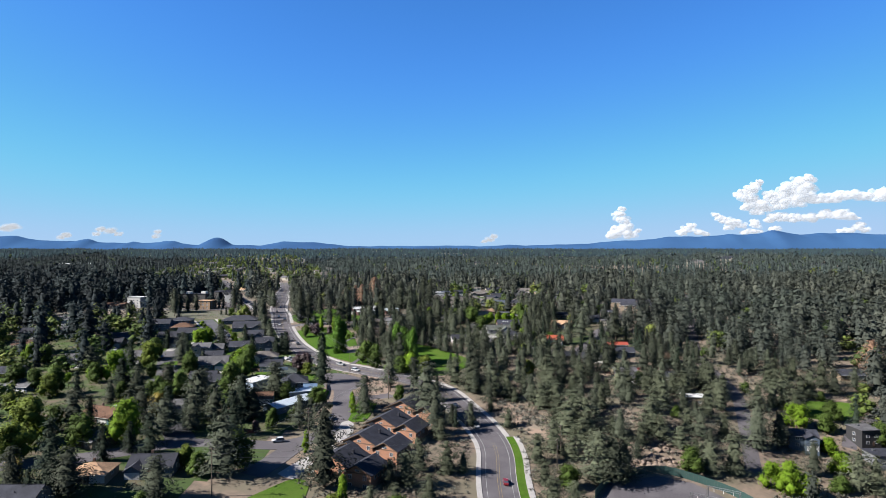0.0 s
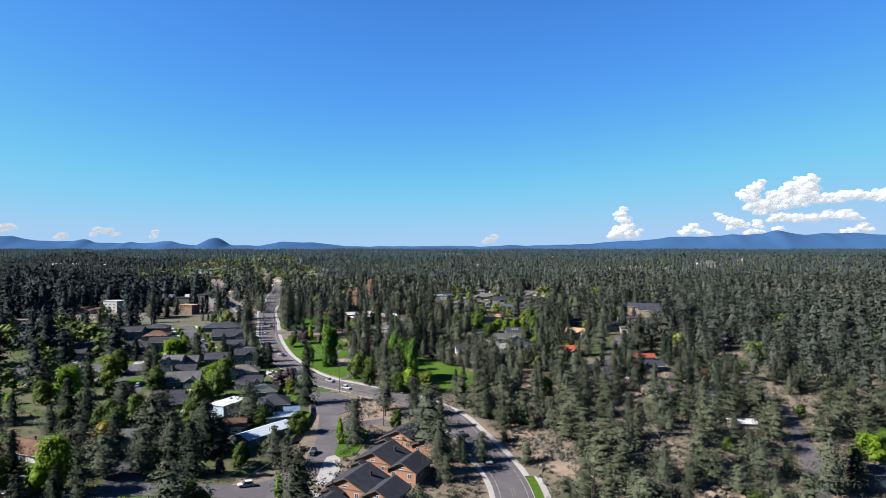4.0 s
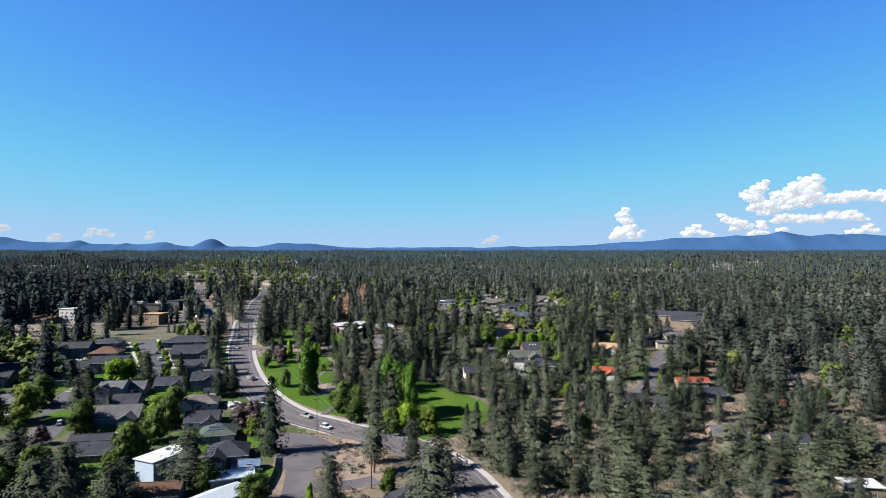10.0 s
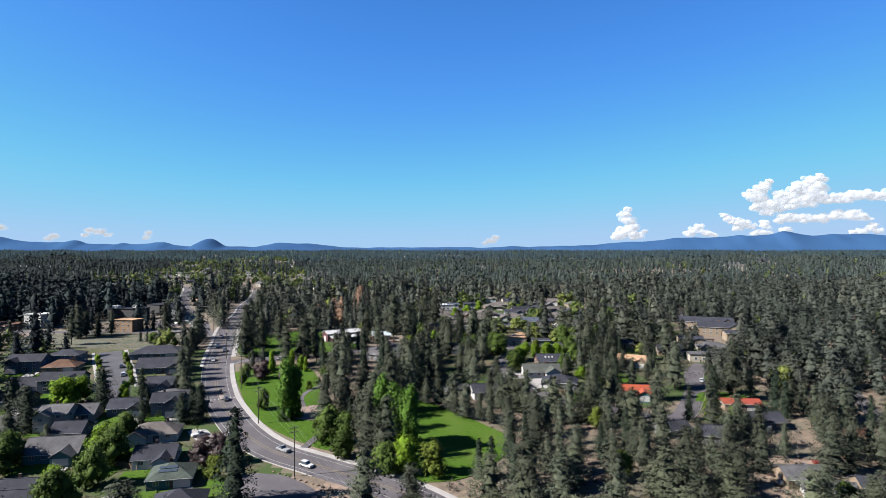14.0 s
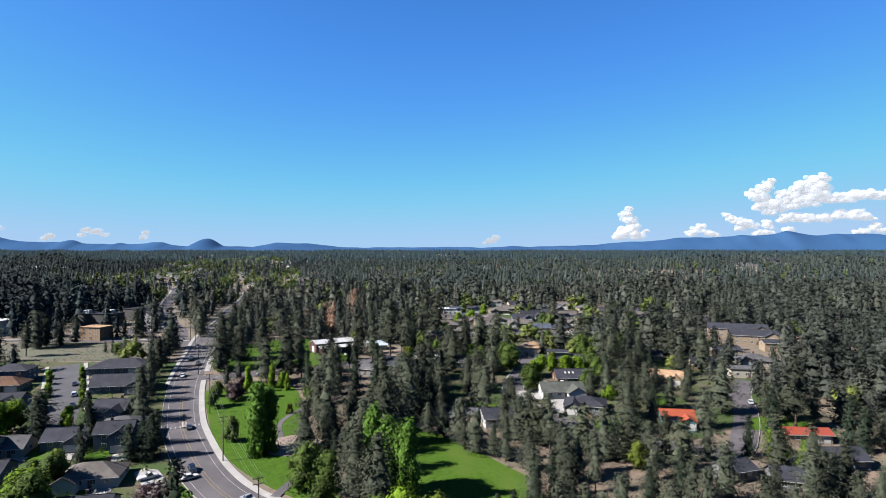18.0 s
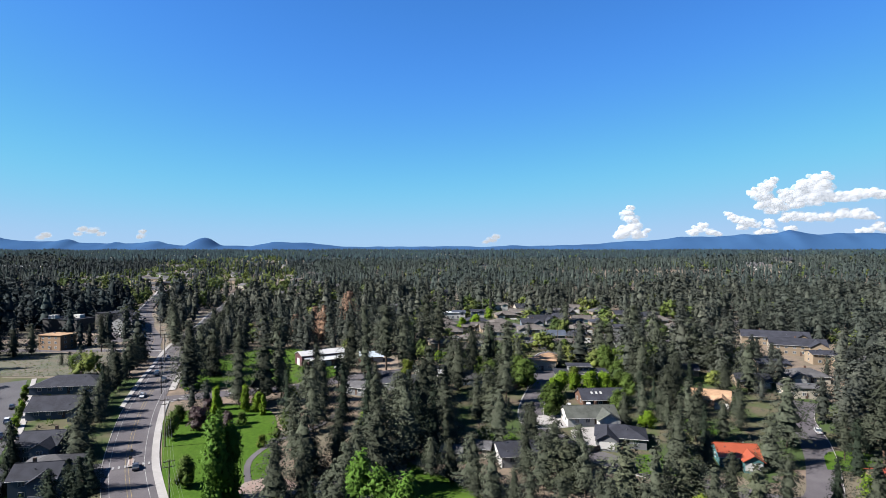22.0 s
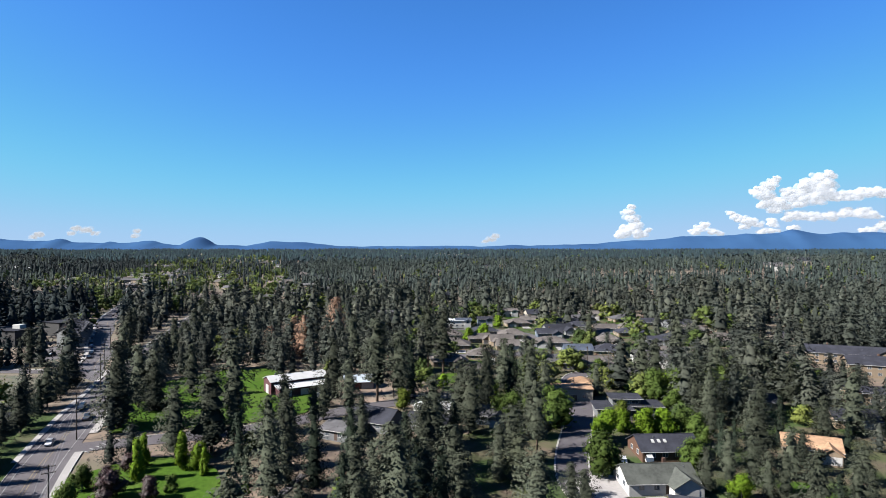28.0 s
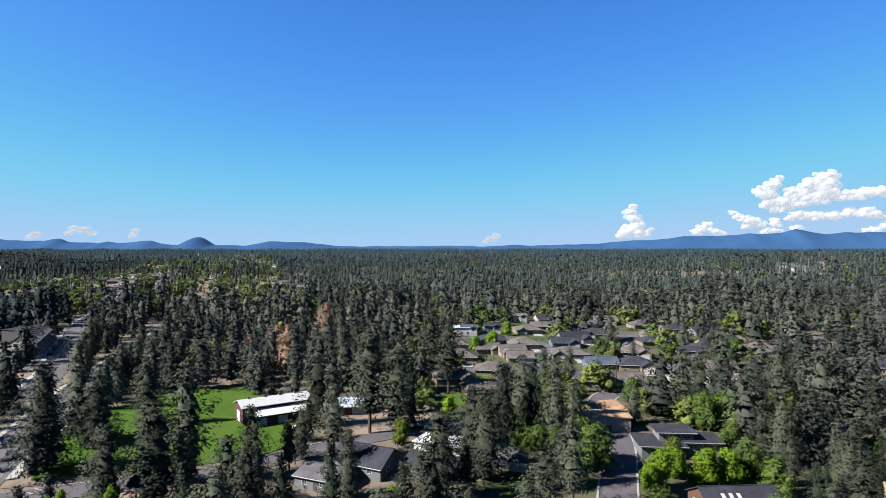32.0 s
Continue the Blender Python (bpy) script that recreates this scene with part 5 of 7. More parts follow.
grove("spruce", [(-117.1, 181.9, 21.7), (-114, 204.4, 12.9), (-102.1, 212.2, 14.9), (-103.1, 244.8, 11.6), (-90.9, 252.6, 10.1), (-84, 255.8, 20.1), (5.4, 260.8, 9), (-91.2, 275.3, 14.7), (-168, 280, 13), (-150, 284.8, 16.4), (-151.6, 288.1, 17.5), (-63, 317, 26), (18, 327, 12), (14, 330, 13), (7.8, 331.9, 13), (4.2, 332.8, 12), (-176.5, 344.4, 17), (-155.2, 369.8, 14.7), (-40, 372, 12), (66, 378, 12), (-118.1, 378.1, 11.7), (-103.6, 378.1, 11.7), (-97.6, 380.4, 13.9), (-100.9, 381.5, 12.8)])
grove("spruce", [(86.5, 381.8, 13.3), (-122.2, 390.1, 10.2), (-101.4, 391.5, 11.6), (-178.6, 394.6, 12.2), (-142.8, 395.4, 14.5), (-131.4, 405, 13.7), (-60.5, 441.7, 10), (12.9, 444.4, 7.4), (101.4, 462.3, 8.8), (69.6, 462.5, 9.5)])
grove("lime", [(-113.9, 220.8, 17), (-109.9, 314.2, 11.9), (-173, 322.2, 16.1), (-18.1, 335.5, 12.3), (-114.4, 346.6, 12.2), (-242.6, 358.9, 12.3), (99.3, 371.9, 8.9), (93.4, 379.1, 10.5), (-156.2, 392.3, 13.9), (-159, 398.5, 11.9), (-155.9, 403.2, 11.1), (-138.5, 405.1, 8.3), (-124.4, 416.2, 6.2), (-127, 424.1, 5.5), (57.7, 434.5, 6.4)])
grove("lime", [(-75.8, 452, 7.5), (54.1, 475.5, 8.6), (42.4, 477.5, 7.6), (71.3, 518, 8.8), (4, 640, 9), (14, 660, 9), (26, 700, 9)])
grove("olive", [(-139.7, 195.8, 14.1), (-86.6, 205.6, 8.2), (-145.4, 213.5, 17.2), (-181, 281.2, 11.5), (-108.9, 310.8, 9), (-9.7, 334.6, 10.8), (-166.8, 346.6, 15.8), (-120.6, 370.9, 7.3), (-65.4, 420, 4.2)])
grove("pine", [(-86.3, 182.8, 13.1), (-38.9, 199.8, 28), (-73.3, 202.2, 19.7), (-121.9, 246.2, 15), (-59, 250.4, 14), (-3.3, 253.1, 18.4), (-103.8, 257.9, 19.9), (12, 262, 11), (3.9, 262.9, 9.1), (-6.7, 269.3, 25), (-148.9, 272.6, 10.6), (-34.8, 272.8, 16.7), (-36.2, 278.7, 15), (-111.2, 282.9, 14.7), (-143.5, 285.5, 14.3), (-3, 290, 12), (-80.2, 291.2, 16.8), (104, 306, 13), (122, 308, 14), (-27, 309.4, 13.6)])
grove("pine", [(112, 312, 15), (94, 312, 14), (128, 316, 15), (33.5, 335.6, 15.2), (130, 340, 16), (-198.5, 343, 13.7), (138, 346, 15), (124, 346, 14), (-154.4, 358.9, 14), (-141.8, 359.9, 6.8), (17.5, 372.1, 12.5), (-36.3, 372.3, 13.3), (53.4, 375.2, 13.6), (-161, 377.3, 14.4), (72.3, 378.4, 15.3), (40.8, 378.5, 16.8), (10.9, 378.5, 10.7), (60.6, 381.8, 14.1), (7.4, 382, 10.2), (-44.2, 382.1, 14.1), (2.1, 383.8, 13.5), (-1.7, 387.3, 10.5), (-8.1, 397.2, 11.9), (54.8, 401.3, 19.2)])
grove("pine", [(-13.3, 401.3, 10.5), (27.7, 401.4, 13.9), (12.9, 401.4, 13.9), (-45.5, 401.4, 10.5), (-39.4, 401.4, 14), (-181.7, 401.8, 11), (-147.2, 403.8, 14.4), (-28.5, 405.8, 19.6), (-20.8, 410.3, 23.7), (95.6, 419.8, 21.1), (7.4, 420, 18.3), (18, 435.2, 8.8), (64.9, 436.1, 10.8), (-10.1, 438.6, 16.8), (-29.2, 438.7, 12.8), (-23.7, 441.6, 13), (59.6, 444.7, 12.8), (-60.9, 462.3, 16.1), (-76.8, 462.5, 23.6), (100.4, 470.8, 13.3), (-81.4, 475.2, 13.9), (111.8, 475.3, 20.5), (-37.2, 480.8, 10.9), (-112.9, 481.2, 27.3)])
grove("pine", [(-112.4, 482.1, 20.7), (-6.4, 486.7, 19.8), (-50.7, 489, 11.7), (-254, 491.6, 13.3), (-109.8, 498.7, 16.9), (-116.6, 502, 21.8), (-110.8, 502, 20.2), (-240.6, 507.6, 10.8), (-260.6, 509.9, 14), (20, 512, 22), (-180, 514, 6), (106, 514, 21), (-52.3, 517.1, 21.7), (-104.4, 517.2, 19.6), (90.2, 517.9, 23.1), (-185, 520, 7), (-190, 522, 6), (11.4, 523.4, 20.6), (108.3, 526.5, 21.8), (-234.3, 533.2, 21.6), (-232, 538, 17), (70, 542, 19), (-227.3, 543.1, 14.4), (-240, 545, 19)])
grove("pine", [(-222, 549, 16), (-52.1, 567.3, 23.9), (-160, 576, 17), (-162, 584, 13), (-167, 592, 18), (-173, 607, 16), (-182, 624, 18), (-190, 642, 17), (-198, 662, 18)])
grove("tall_pine", [(-26.3, 301.4, 21.3), (-14.3, 302, 17.4), (37.8, 306.9, 17), (23.9, 309.6, 17.5), (17, 322, 19), (26, 322, 17), (43, 330, 16), (115.2, 405.5, 25), (106.7, 409.9, 14.6), (-74.7, 475.2, 29.5), (-27.4, 506, 26), (-35.4, 509, 30), (-224.4, 509.8, 18.9), (-11.6, 555.3, 28.6), (-190.9, 557.4, 20.3), (-18.3, 569.6, 29.6)])
grove("leafy", [(44, 214, 9), (-128.3, 214.8, 12.3), (-69.3, 246, 8.3), (-70, 249.9, 8.5), (-134.4, 280, 9), (-58.4, 281, 9), (-131.5, 282.6, 11.5), (-122.4, 285.7, 13), (-73.3, 287.3, 9), (-182.7, 288.1, 14.2), (-20.1, 288.4, 8.2), (-106.9, 308.3, 13.1), (-104.3, 310.1, 7.9), (-107.2, 327, 12.7), (-156.2, 327.4, 8.5), (-23.8, 335.5, 10.4), (-139.4, 336.5, 10.5), (-141.2, 340.6, 11.7), (-109.9, 342.8, 13), (-143.9, 346.1, 8.8), (-38.6, 348.1, 9.1)])
grove("leafy", [(-231.2, 355.2, 12.2), (-39.6, 357.5, 12.2), (-114, 357.6, 11.5), (-44.5, 359.3, 13.8), (-172.9, 367.3, 13.6), (-52, 372, 5), (-216.1, 392.4, 10.9), (-77.8, 394.5, 8.7), (-233.6, 394.6, 13.4), (-95.9, 426.9, 8.4), (-77.8, 439, 4.6), (-99.2, 439.1, 7), (28.6, 447.4, 11.5), (61.1, 466.7, 9.7), (60.1, 476.5, 7.9), (24.6, 481.9, 12.2), (5.7, 486.6, 9), (-177.2, 511.9, 7.5), (64, 512, 12), (90, 514, 12), (76, 522, 10), (52, 540, 10), (26, 560, 9)])
grove("plum", [(-74.7, 242.6, 5.4), (-145.5, 323.4, 7.2), (-81.2, 342.8, 9.7), (-76.9, 342.8, 10.7), (-90.1, 435.4, 7.6), (-81.2, 435.4, 6.2), (-94.9, 441.9, 5.6), (-92.8, 449.3, 5.5), (3.2, 461.2, 3.5)])
grove("slim", [(-30.8, 186.7, 11.4), (-51, 226.4, 8.8), (-99, 260.3, 13.5), (-40.3, 272.4, 9), (-41.5, 278.2, 8.3), (-91.3, 439.1, 6.3), (-88.7, 444.8, 11.6), (-73.1, 447.9, 7.8), (-80.3, 451.3, 10.4), (-91, 453, 9.7), (-81.9, 454.8, 9.8)])
grove("juniper", [(-22.3, 186.6, 7.8), (-14.8, 189.7, 7.9), (-4.4, 197.3, 8.6), (-17.8, 203.8, 9.5), (-12.3, 206.5, 11.2), (36, 215, 9), (1.6, 217.6, 11.4), (-8.5, 218.5, 11.6), (7.3, 219.6, 7.4), (36, 232, 11), (50, 236, 9), (44, 241, 12), (100, 241, 8), (60, 242, 9), (80, 246, 9), (96, 246, 9), (56, 247, 10), (-0.9, 247.8, 8.7), (70, 252, 8)])
grove("juniper", [(28, 262, 8), (34, 290, 7), (54, 296, 9), (64, 300, 10), (40, 300, 8), (62, 372, 15), (48, 380, 14), (36, 386, 15), (22, 392, 14), (6.3, 444.4, 11.9)])
grove("poplar", [(-17, 352, 24), (-20, 355, 22), (-23, 356, 23), (-27, 358, 26), (-66, 383, 25), (-63, 386, 22)])
grove("dead", [(232, 330, 20), (-78, 585, 22), (-96, 592, 16), (-86, 600, 20), (-72, 640, 26)])
grove("lime_bush", [(-30, 340, 2.4), (-32, 344, 3.2), (-38, 348, 2.6)])
grove("gold", [(-129.5, 184, 7.5), (-119.1, 255.2, 10.7)])
grove("spruce", [(-118.5, 174, 9.7), (-89.9, 240.5, 7.7), (-113.2, 251.2, 14.4), (-145.8, 291.9, 14.6), (84.7, 466.6, 14.6)])
grove("pine", [(-127.5, 179.9, 13.1), (-127.5, 247.1, 13.1), (-54.6, 251, 12.7), (-95.2, 253.6, 15.9), (-81, 259.7, 13.3), (-87.2, 263.2, 17.2), (-129.7, 288.9, 16.1), (87.8, 433.3, 7.9), (68.9, 436.1, 10.8), (51.3, 438.9, 10.9), (91.6, 441.6, 11.2), (65.3, 444.7, 11.3), (82, 451.2, 10.3), (-22.1, 465.5, 8.8), (77.7, 467.7, 12.9), (-13.3, 468.2, 12.9), (-35.7, 468.3, 11.6), (81.2, 470.9, 16.7), (68.2, 473.5, 12), (-3.6, 476.9, 21.8), (72.6, 485.2, 19.8), (83.2, 490.5, 18.5), (70.3, 490.6, 14.8), (90, 497.6, 15.6)])
grove("pine", [(108.5, 502.2, 15.7), (-52.1, 502.8, 11.2), (78.8, 512.5, 18.7), (45, 518.3, 12.2), (73.5, 536, 18.2), (107.6, 603.4, 20.3), (74.4, 648.1, 17.7)])
grove("leafy", [(-124.9, 274.1, 10.9), (-146.6, 277.7, 9.2), (-104.6, 293.2, 7.8), (-125.6, 295.2, 8.9), (-199.7, 297.4, 11), (-121, 298.6, 9.1), (-179.8, 314.7, 11.5), (53.1, 451.3, 8.8), (9.9, 485, 10.8), (21.8, 486.5, 13.1), (17.1, 492.1, 9), (65.1, 496.3, 7.6), (56.5, 530.9, 9.3)])
grove("olive", [(-122.5, 196, 7.3), (-121.5, 233.8, 11.7)])
grove("tall_pine", [(90.8, 557, 24.6)])
grove("lime", [(36.4, 470.7, 9.8), (48.2, 473.6, 9.3)])
grove("lime", [(131.8, 220, 9.4), (126.5, 221.3, 13.3), (122, 226.4, 9.8), (156.3, 238.7, 9.8), (159.4, 252.4, 8.2), (158.4, 273.6, 11.2)])
grove("leafy", [(-70, 207.3, 13.5), (147.9, 225.8, 7.1), (-144.1, 227.2, 10.5), (94.4, 230.8, 10.3), (187, 259.8, 10.8), (168.7, 269, 9.5), (177.5, 278.2, 10.3), (-207.9, 297.4, 13.8)])
grove("pine", [(-110.2, 178.9, 15), (61.5, 220.3, 17.4), (-140.6, 231.8, 15), (-106.7, 232.8, 14.1), (144.3, 237.1, 13.6), (-99.5, 241.7, 13.5), (130.5, 253, 22.3), (141.7, 256.2, 15.2)])
grove("juniper", [(56.5, 220.7, 18.9), (66.4, 222.8, 15.6), (161.6, 227.4, 14), (156.4, 229, 14.9), (101.3, 231.9, 12.4), (111.8, 233.5, 15.8), (55.9, 260.7, 15), (49.2, 263.8, 11.3), (21.7, 278.7, 6)])
grove("spruce", [(-109.8, 213.7, 10.9), (-134.2, 231.9, 13.4), (-82.2, 238.3, 17.7), (183.6, 270.8, 16.6)])
# a row of pines on the west side of the main road, and young trees on the park lawn
row = side_step(MAIN, -13)
pick = random.Random(4)
for i in range(0, len(row), 3):
    if 405 < row[i, 1] < 538:
        PLACED["pine" if i % 4 else "spruce"].append((row[i, 0] - pick.uniform(-1, 2.5), row[i, 1] + pick.uniform(-2, 2), pick.uniform(11, 16)))
row = side_step(MAIN, 14)
for i in range(0, len(row), 3):
    if 545 < row[i, 1] < 760:
        PLACED["pine"].append((row[i, 0] + pick.uniform(-1, 6), row[i, 1] + pick.uniform(-2, 2), pick.uniform(13, 20)))
for k in range(6):
    for off in (6.2, -6.3):
        q = side_step(LEFT_B, off)[20 + 3 * k]
        PLACED["lime" if k % 2 else "leafy"].append((q[0], q[1], 3.6 + 0.4 * (k % 3)))
for look_name, rows in PLACED.items():
    for x, y, h in rows:
        tree(look_name, x, y, h)

# ---- the wood: everywhere free of roads, lawns and houses ----
ROAD_LINES = [(MAIN, 10.5), (SIDE, 6), (STREET_W, 9.5), (LEFT_A, 8.5), (LEFT_B, 10), (CROSS, 7), (LOWER, 7), (LOWER_B, 6), (CONDO_DRIVE, 5), (CULDESAC, 6.5), (EAST, 5.2), (EAST_RD, 3.8),
              (TAN_LOOP, 7), (SKY_RD, 5), (PATH, 3)]


# treeless ground by streets, condominiums and court, stretched towards the camera to show them
OPEN = [[(560, 1240), (650, 1240), (655, 1345), (570, 1340)], [(-76, 170), (-44, 175), (-44, 226), (-56, 240), (-76, 226)], [(-114, 212), (-76, 214), (-74, 240), (-116, 244)], [(-62, 195), (-38, 198), (-24, 262), (-16, 288), (-40, 296), (-54, 244)],
        [(40, 120), (122, 120), (118, 234), (92, 240), (60, 232), (46, 216)], [(-152, 285), (-130, 287), (-140, 332), (-152, 334)], [(-70, 300), (-40, 298), (-36, 326), (-60, 342)]]


# tree-free strips fitted to the view: a place and its bearing towards the camera
VIEW_GAPS = [(23, 460, -98), (25, 438, -99), (30, 441, -100), (7, 408, -95), (35, 408, -103), (70, 403, -113), (117, 448, -118), (103, 420, -119), (93, 399, -119), (72, 382, -116), (114, 401, -123), (106, 388, -123), (-57, 436, -78), (27, 488, -102), (20, 463, -101), (14, 450, -100), (7, 484, -96), (-2, 457, -94), (-32, 497, -85), (42, 446, -110), (88, 456, -112), (93, 462, -122), (24, 442, -95), (39, 405, -99), (-7, 453, -90)]


def free(x, y, house_gap=2.0, front=22.0):
    """Which points stand clear of everything built, and of the gaps that keep it in view."""
    ok = np.ones(len(x), bool)
    for line, gap in ROAD_LINES:
        for i in range(0, len(x), 4000):
            xs, ys = x[i:i + 4000], y[i:i + 4000]
            near = ((xs[:, None] - line[None, ::2, 0]) ** 2 + (ys[:, None] - line[None, ::2, 1]) ** 2).min(1)
            ok[i:i + 4000] &= near > gap * gap
    for poly in LAWNS + YARDS + DIRT + OPEN:
        ok &= ~inside(poly, x, y)
    for px, py, bearing in VIEW_GAPS:
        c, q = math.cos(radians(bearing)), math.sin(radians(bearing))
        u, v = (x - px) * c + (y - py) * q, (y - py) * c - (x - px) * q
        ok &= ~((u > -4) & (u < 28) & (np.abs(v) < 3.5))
    # clearings reach from each house towards the camera, to keep it visible
    for hx, hy, w, d, rot, ridge in HOUSES:
        r = radians(rot)
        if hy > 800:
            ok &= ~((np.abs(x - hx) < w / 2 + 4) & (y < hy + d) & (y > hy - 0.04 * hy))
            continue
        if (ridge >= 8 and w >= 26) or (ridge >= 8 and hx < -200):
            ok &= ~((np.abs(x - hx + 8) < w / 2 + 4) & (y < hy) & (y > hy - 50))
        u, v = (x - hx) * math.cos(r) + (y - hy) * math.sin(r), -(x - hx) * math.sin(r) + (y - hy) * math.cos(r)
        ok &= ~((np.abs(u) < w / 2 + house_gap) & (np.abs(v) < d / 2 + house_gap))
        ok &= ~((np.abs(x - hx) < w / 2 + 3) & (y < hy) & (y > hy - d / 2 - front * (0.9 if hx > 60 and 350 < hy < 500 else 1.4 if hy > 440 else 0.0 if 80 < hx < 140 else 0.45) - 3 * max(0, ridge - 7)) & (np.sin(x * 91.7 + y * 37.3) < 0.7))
    return ok


def scatter(x0, x1, y0, y1, gap, seed, jitter=0.42):
    rng = np.random.default_rng(seed)
    gx, gy = np.meshgrid(np.arange(x0, x1, gap), np.arange(y0, y1, gap))
    gx, gy = gx.ravel() + rng.uniform(-jitter, jitter, gx.size) * gap, gy.ravel() + rng.uniform(-jitter, jitter, gy.size) * gap
    return gx, gy, rng


def field(x, y, seed, size):
    """Soft random field between about 0 and 1."""
    a = np.random.default_rng(seed).uniform(0, 6.28, 6)
    return 0.5 + 0.18 * (np.sin(x / size + a[0] + 1.7 * np.sin(y / size / 1.7 + a[1])) + np.sin(y / size * 1.3 + a[2] + np.sin(x / size * 0.7 + a[3])) + np.sin((x + y) / size * 0.8 + a[4]))


def settled(x, y):
    """How much of the wood is gardens with broadleaf trees."""
    left = ((x < -58 - 0.25 * np.maximum(0, 360 - y)) & (y < 430) & (x > -330)) | ((x < -140) & (y < 500))
    mid = (np.abs(x - 45) < 75) & (y > 470) & (y < 800)
    far = (y > 800) & (np.abs(x + 0.28 * y + 60) < 160) & (y < 2400)
    return np.where(left, 0.62, np.where(mid, 0.42, np.where(far, 0.68, 0.05)))


# the streets and gardens west of the main road, where most trees have a place of their own
WEST_BLOCK = [(-190, 165), (10, 165), (12, 250), (12, 268), (-8, 296), (-45, 338), (-70, 352), (-100, 398), (-112, 440), (-128, 490), (-200, 500), (-300, 500), (-300, 300)]


def openness(x, y):
    """How thickly trees stand: gardens and lots are more open than the wood."""
    d = np.full(len(x), 0.8)
    d = np.where(settled(x, y) > 0.45, 0.85, d)
    d = np.where((x > -25) & (x < 150) & (y > 540) & (y < 790), 0.66, d)
    d = np.where((x > -45) & (x < 135) & (y > 395) & (y < 540), 0.8, d)
    d = np.where((x > -335) & (x < -185) & (y > 500) & (y < 690), np.where(y < 560, 0.12, 0.75), d)
    d = np.where((x > -330) & (x < -90) & (y > 330) & (y < 500), 0.78, d)
    # thinned to keep the west street in the camera's view
    d = np.where((x > -190) & (x < -138) & (y > 515) & (y < 610), 0.3, d)
    d = np.where((x > -25) & (x < 120) & (y > 470) & (y < 565), 0.78, d)
    d = np.where((x > 30) & (y < 420), np.where(y < 300, 0.7, 0.88), d)
    d = np.where((x > 122) & (y < 276) & (x < 190), 0.0, d)
    # banks, and two plots on the camera's side of bank and playing field, stay sparse
    for poly in BANKS + [[(22, 205), (52, 205), (62, 248), (50, 262), (24, 285)], [(166, 283), (150, 262), (184, 262), (196, 284)]]:
        d = np.where(inside(poly, x, y), 0.1, d)
    return np.where(inside(WEST_BLOCK, x, y), np.where(x < -180, 0.4, 0.1), d)


# near wood: single trees
x, y, rng = scatter(-190, 215, 170, 530, 9.7, 5)
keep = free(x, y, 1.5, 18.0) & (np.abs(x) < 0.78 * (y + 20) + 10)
placed = np.array([p for rows in PLACED.values() for p in rows])[:, :2]
keep &= ((x[:, None] - placed[None, :, 0]) ** 2 + (y[:, None] - placed[None, :, 1]) ** 2).min(1) > 16
dense = openness(x, y)
keep &= (rng.uniform(0, 1, len(x)) < dense)
x, y = x[keep], y[keep]
rank = np.argsort(np.abs(x + 10) * 0.85 + np.abs(y - 310) * 0.8)
singles, rest = rank[:250], rank[250:]
set_ = settled(x, y)
for i in singles:
    r = rng.uniform()
    if inside(WEST_BLOCK, x[i], y[i]) or rng.uniform() < set_[i]:
        tree(("leafy", "leafy", "lime", "olive", "bush")[int(r * 5)], x[i], y[i], rng.uniform(5, 9))
    elif y[i] < 330 and x[i] > -20:
        tree(("juniper", "juniper", "pine")[int(r * 3)], x[i], y[i], rng.uniform(8.5, 15))
    else:
        tree(("pine", "pine", "pine", "spruce", "pine", "tall_pine")[int(r * 6)], x[i], y[i], rng.uniform(11, 17) if x[i] > 15 and y[i] > 325 else rng.uniform(13, 22))


def wood(name, x, y, h, wide, shapes, material, label, seed, category="woodland"):
    """Many trees in one mesh, each turned and tinted in its own way."""
    rng = np.random.default_rng(seed)
    pick, turn, hue = rng.integers(0, len(shapes), len(x)), rng.uniform(0, 6.283, len(x)), rng.uniform(0, 1, len(x))
    z = gz(x, y)
    vs, fs, ns, ts, base = [], [], [], [], 0
    for k, (v, f, n) in enumerate(shapes):
        i = np.nonzero(pick == k)[0]
        if not len(i):
            continue
        c, s = np.cos(turn[i])[:, None], np.sin(turn[i])[:, None]
        hx = (h[i] * wide[i])[:, None]
        vx = x[i][:, None] + (v[None, :, 0] * c - v[None, :, 1] * s) * hx
        vy = y[i][:, None] + (v[None, :, 0] * s + v[None, :, 1] * c) * hx
        vz = z[i][:, None] + v[None, :, 2] * h[i][:, None]
        vs.append(np.stack([vx, vy, vz], 2).reshape(-1, 3))
        ns.append(np.stack([n[None, :, 0] * c - n[None, :, 1] * s, n[None, :, 0] * s + n[None, :, 1] * c, n[None, :, 2] + 0 * c], 2).reshape(-1, 3))
        ts.append(np.repeat(hue[i], len(v)))
        fs.append((f[None] + (np.arange(len(i)) * len(v))[:, None, None]).reshape(-1, 3) + base)
        base += len(i) * len(v)
    if vs:
        tagged(new(name, np_mesh(name, np.concatenate(vs), np.concatenate(fs), material, True, np.concatenate(ns), np.concatenate(ts))), label, category, kind="stuff")


FULL_PINES = [pine_crown(180 + k, 60, 13, 0.027, 0.05 + 0.05 * (k % 3), 0.24 + 0.025 * (k % 3), 0.48 + 0.14 * (k % 2)) for k in range(8)]
MID_PINES = [pine_crown(100 + k, 44, 10, 0.034, 0.05 + 0.04 * (k % 3), 0.24 + 0.025 * (k % 3), 0.52 + 0.1 * (k % 2), core=5) for k in range(8)]
FULL_LEAVES = [leaf_crown(190 + k, 16, 22, 2, 0.042, 0.08, 0.48) for k in range(4)]
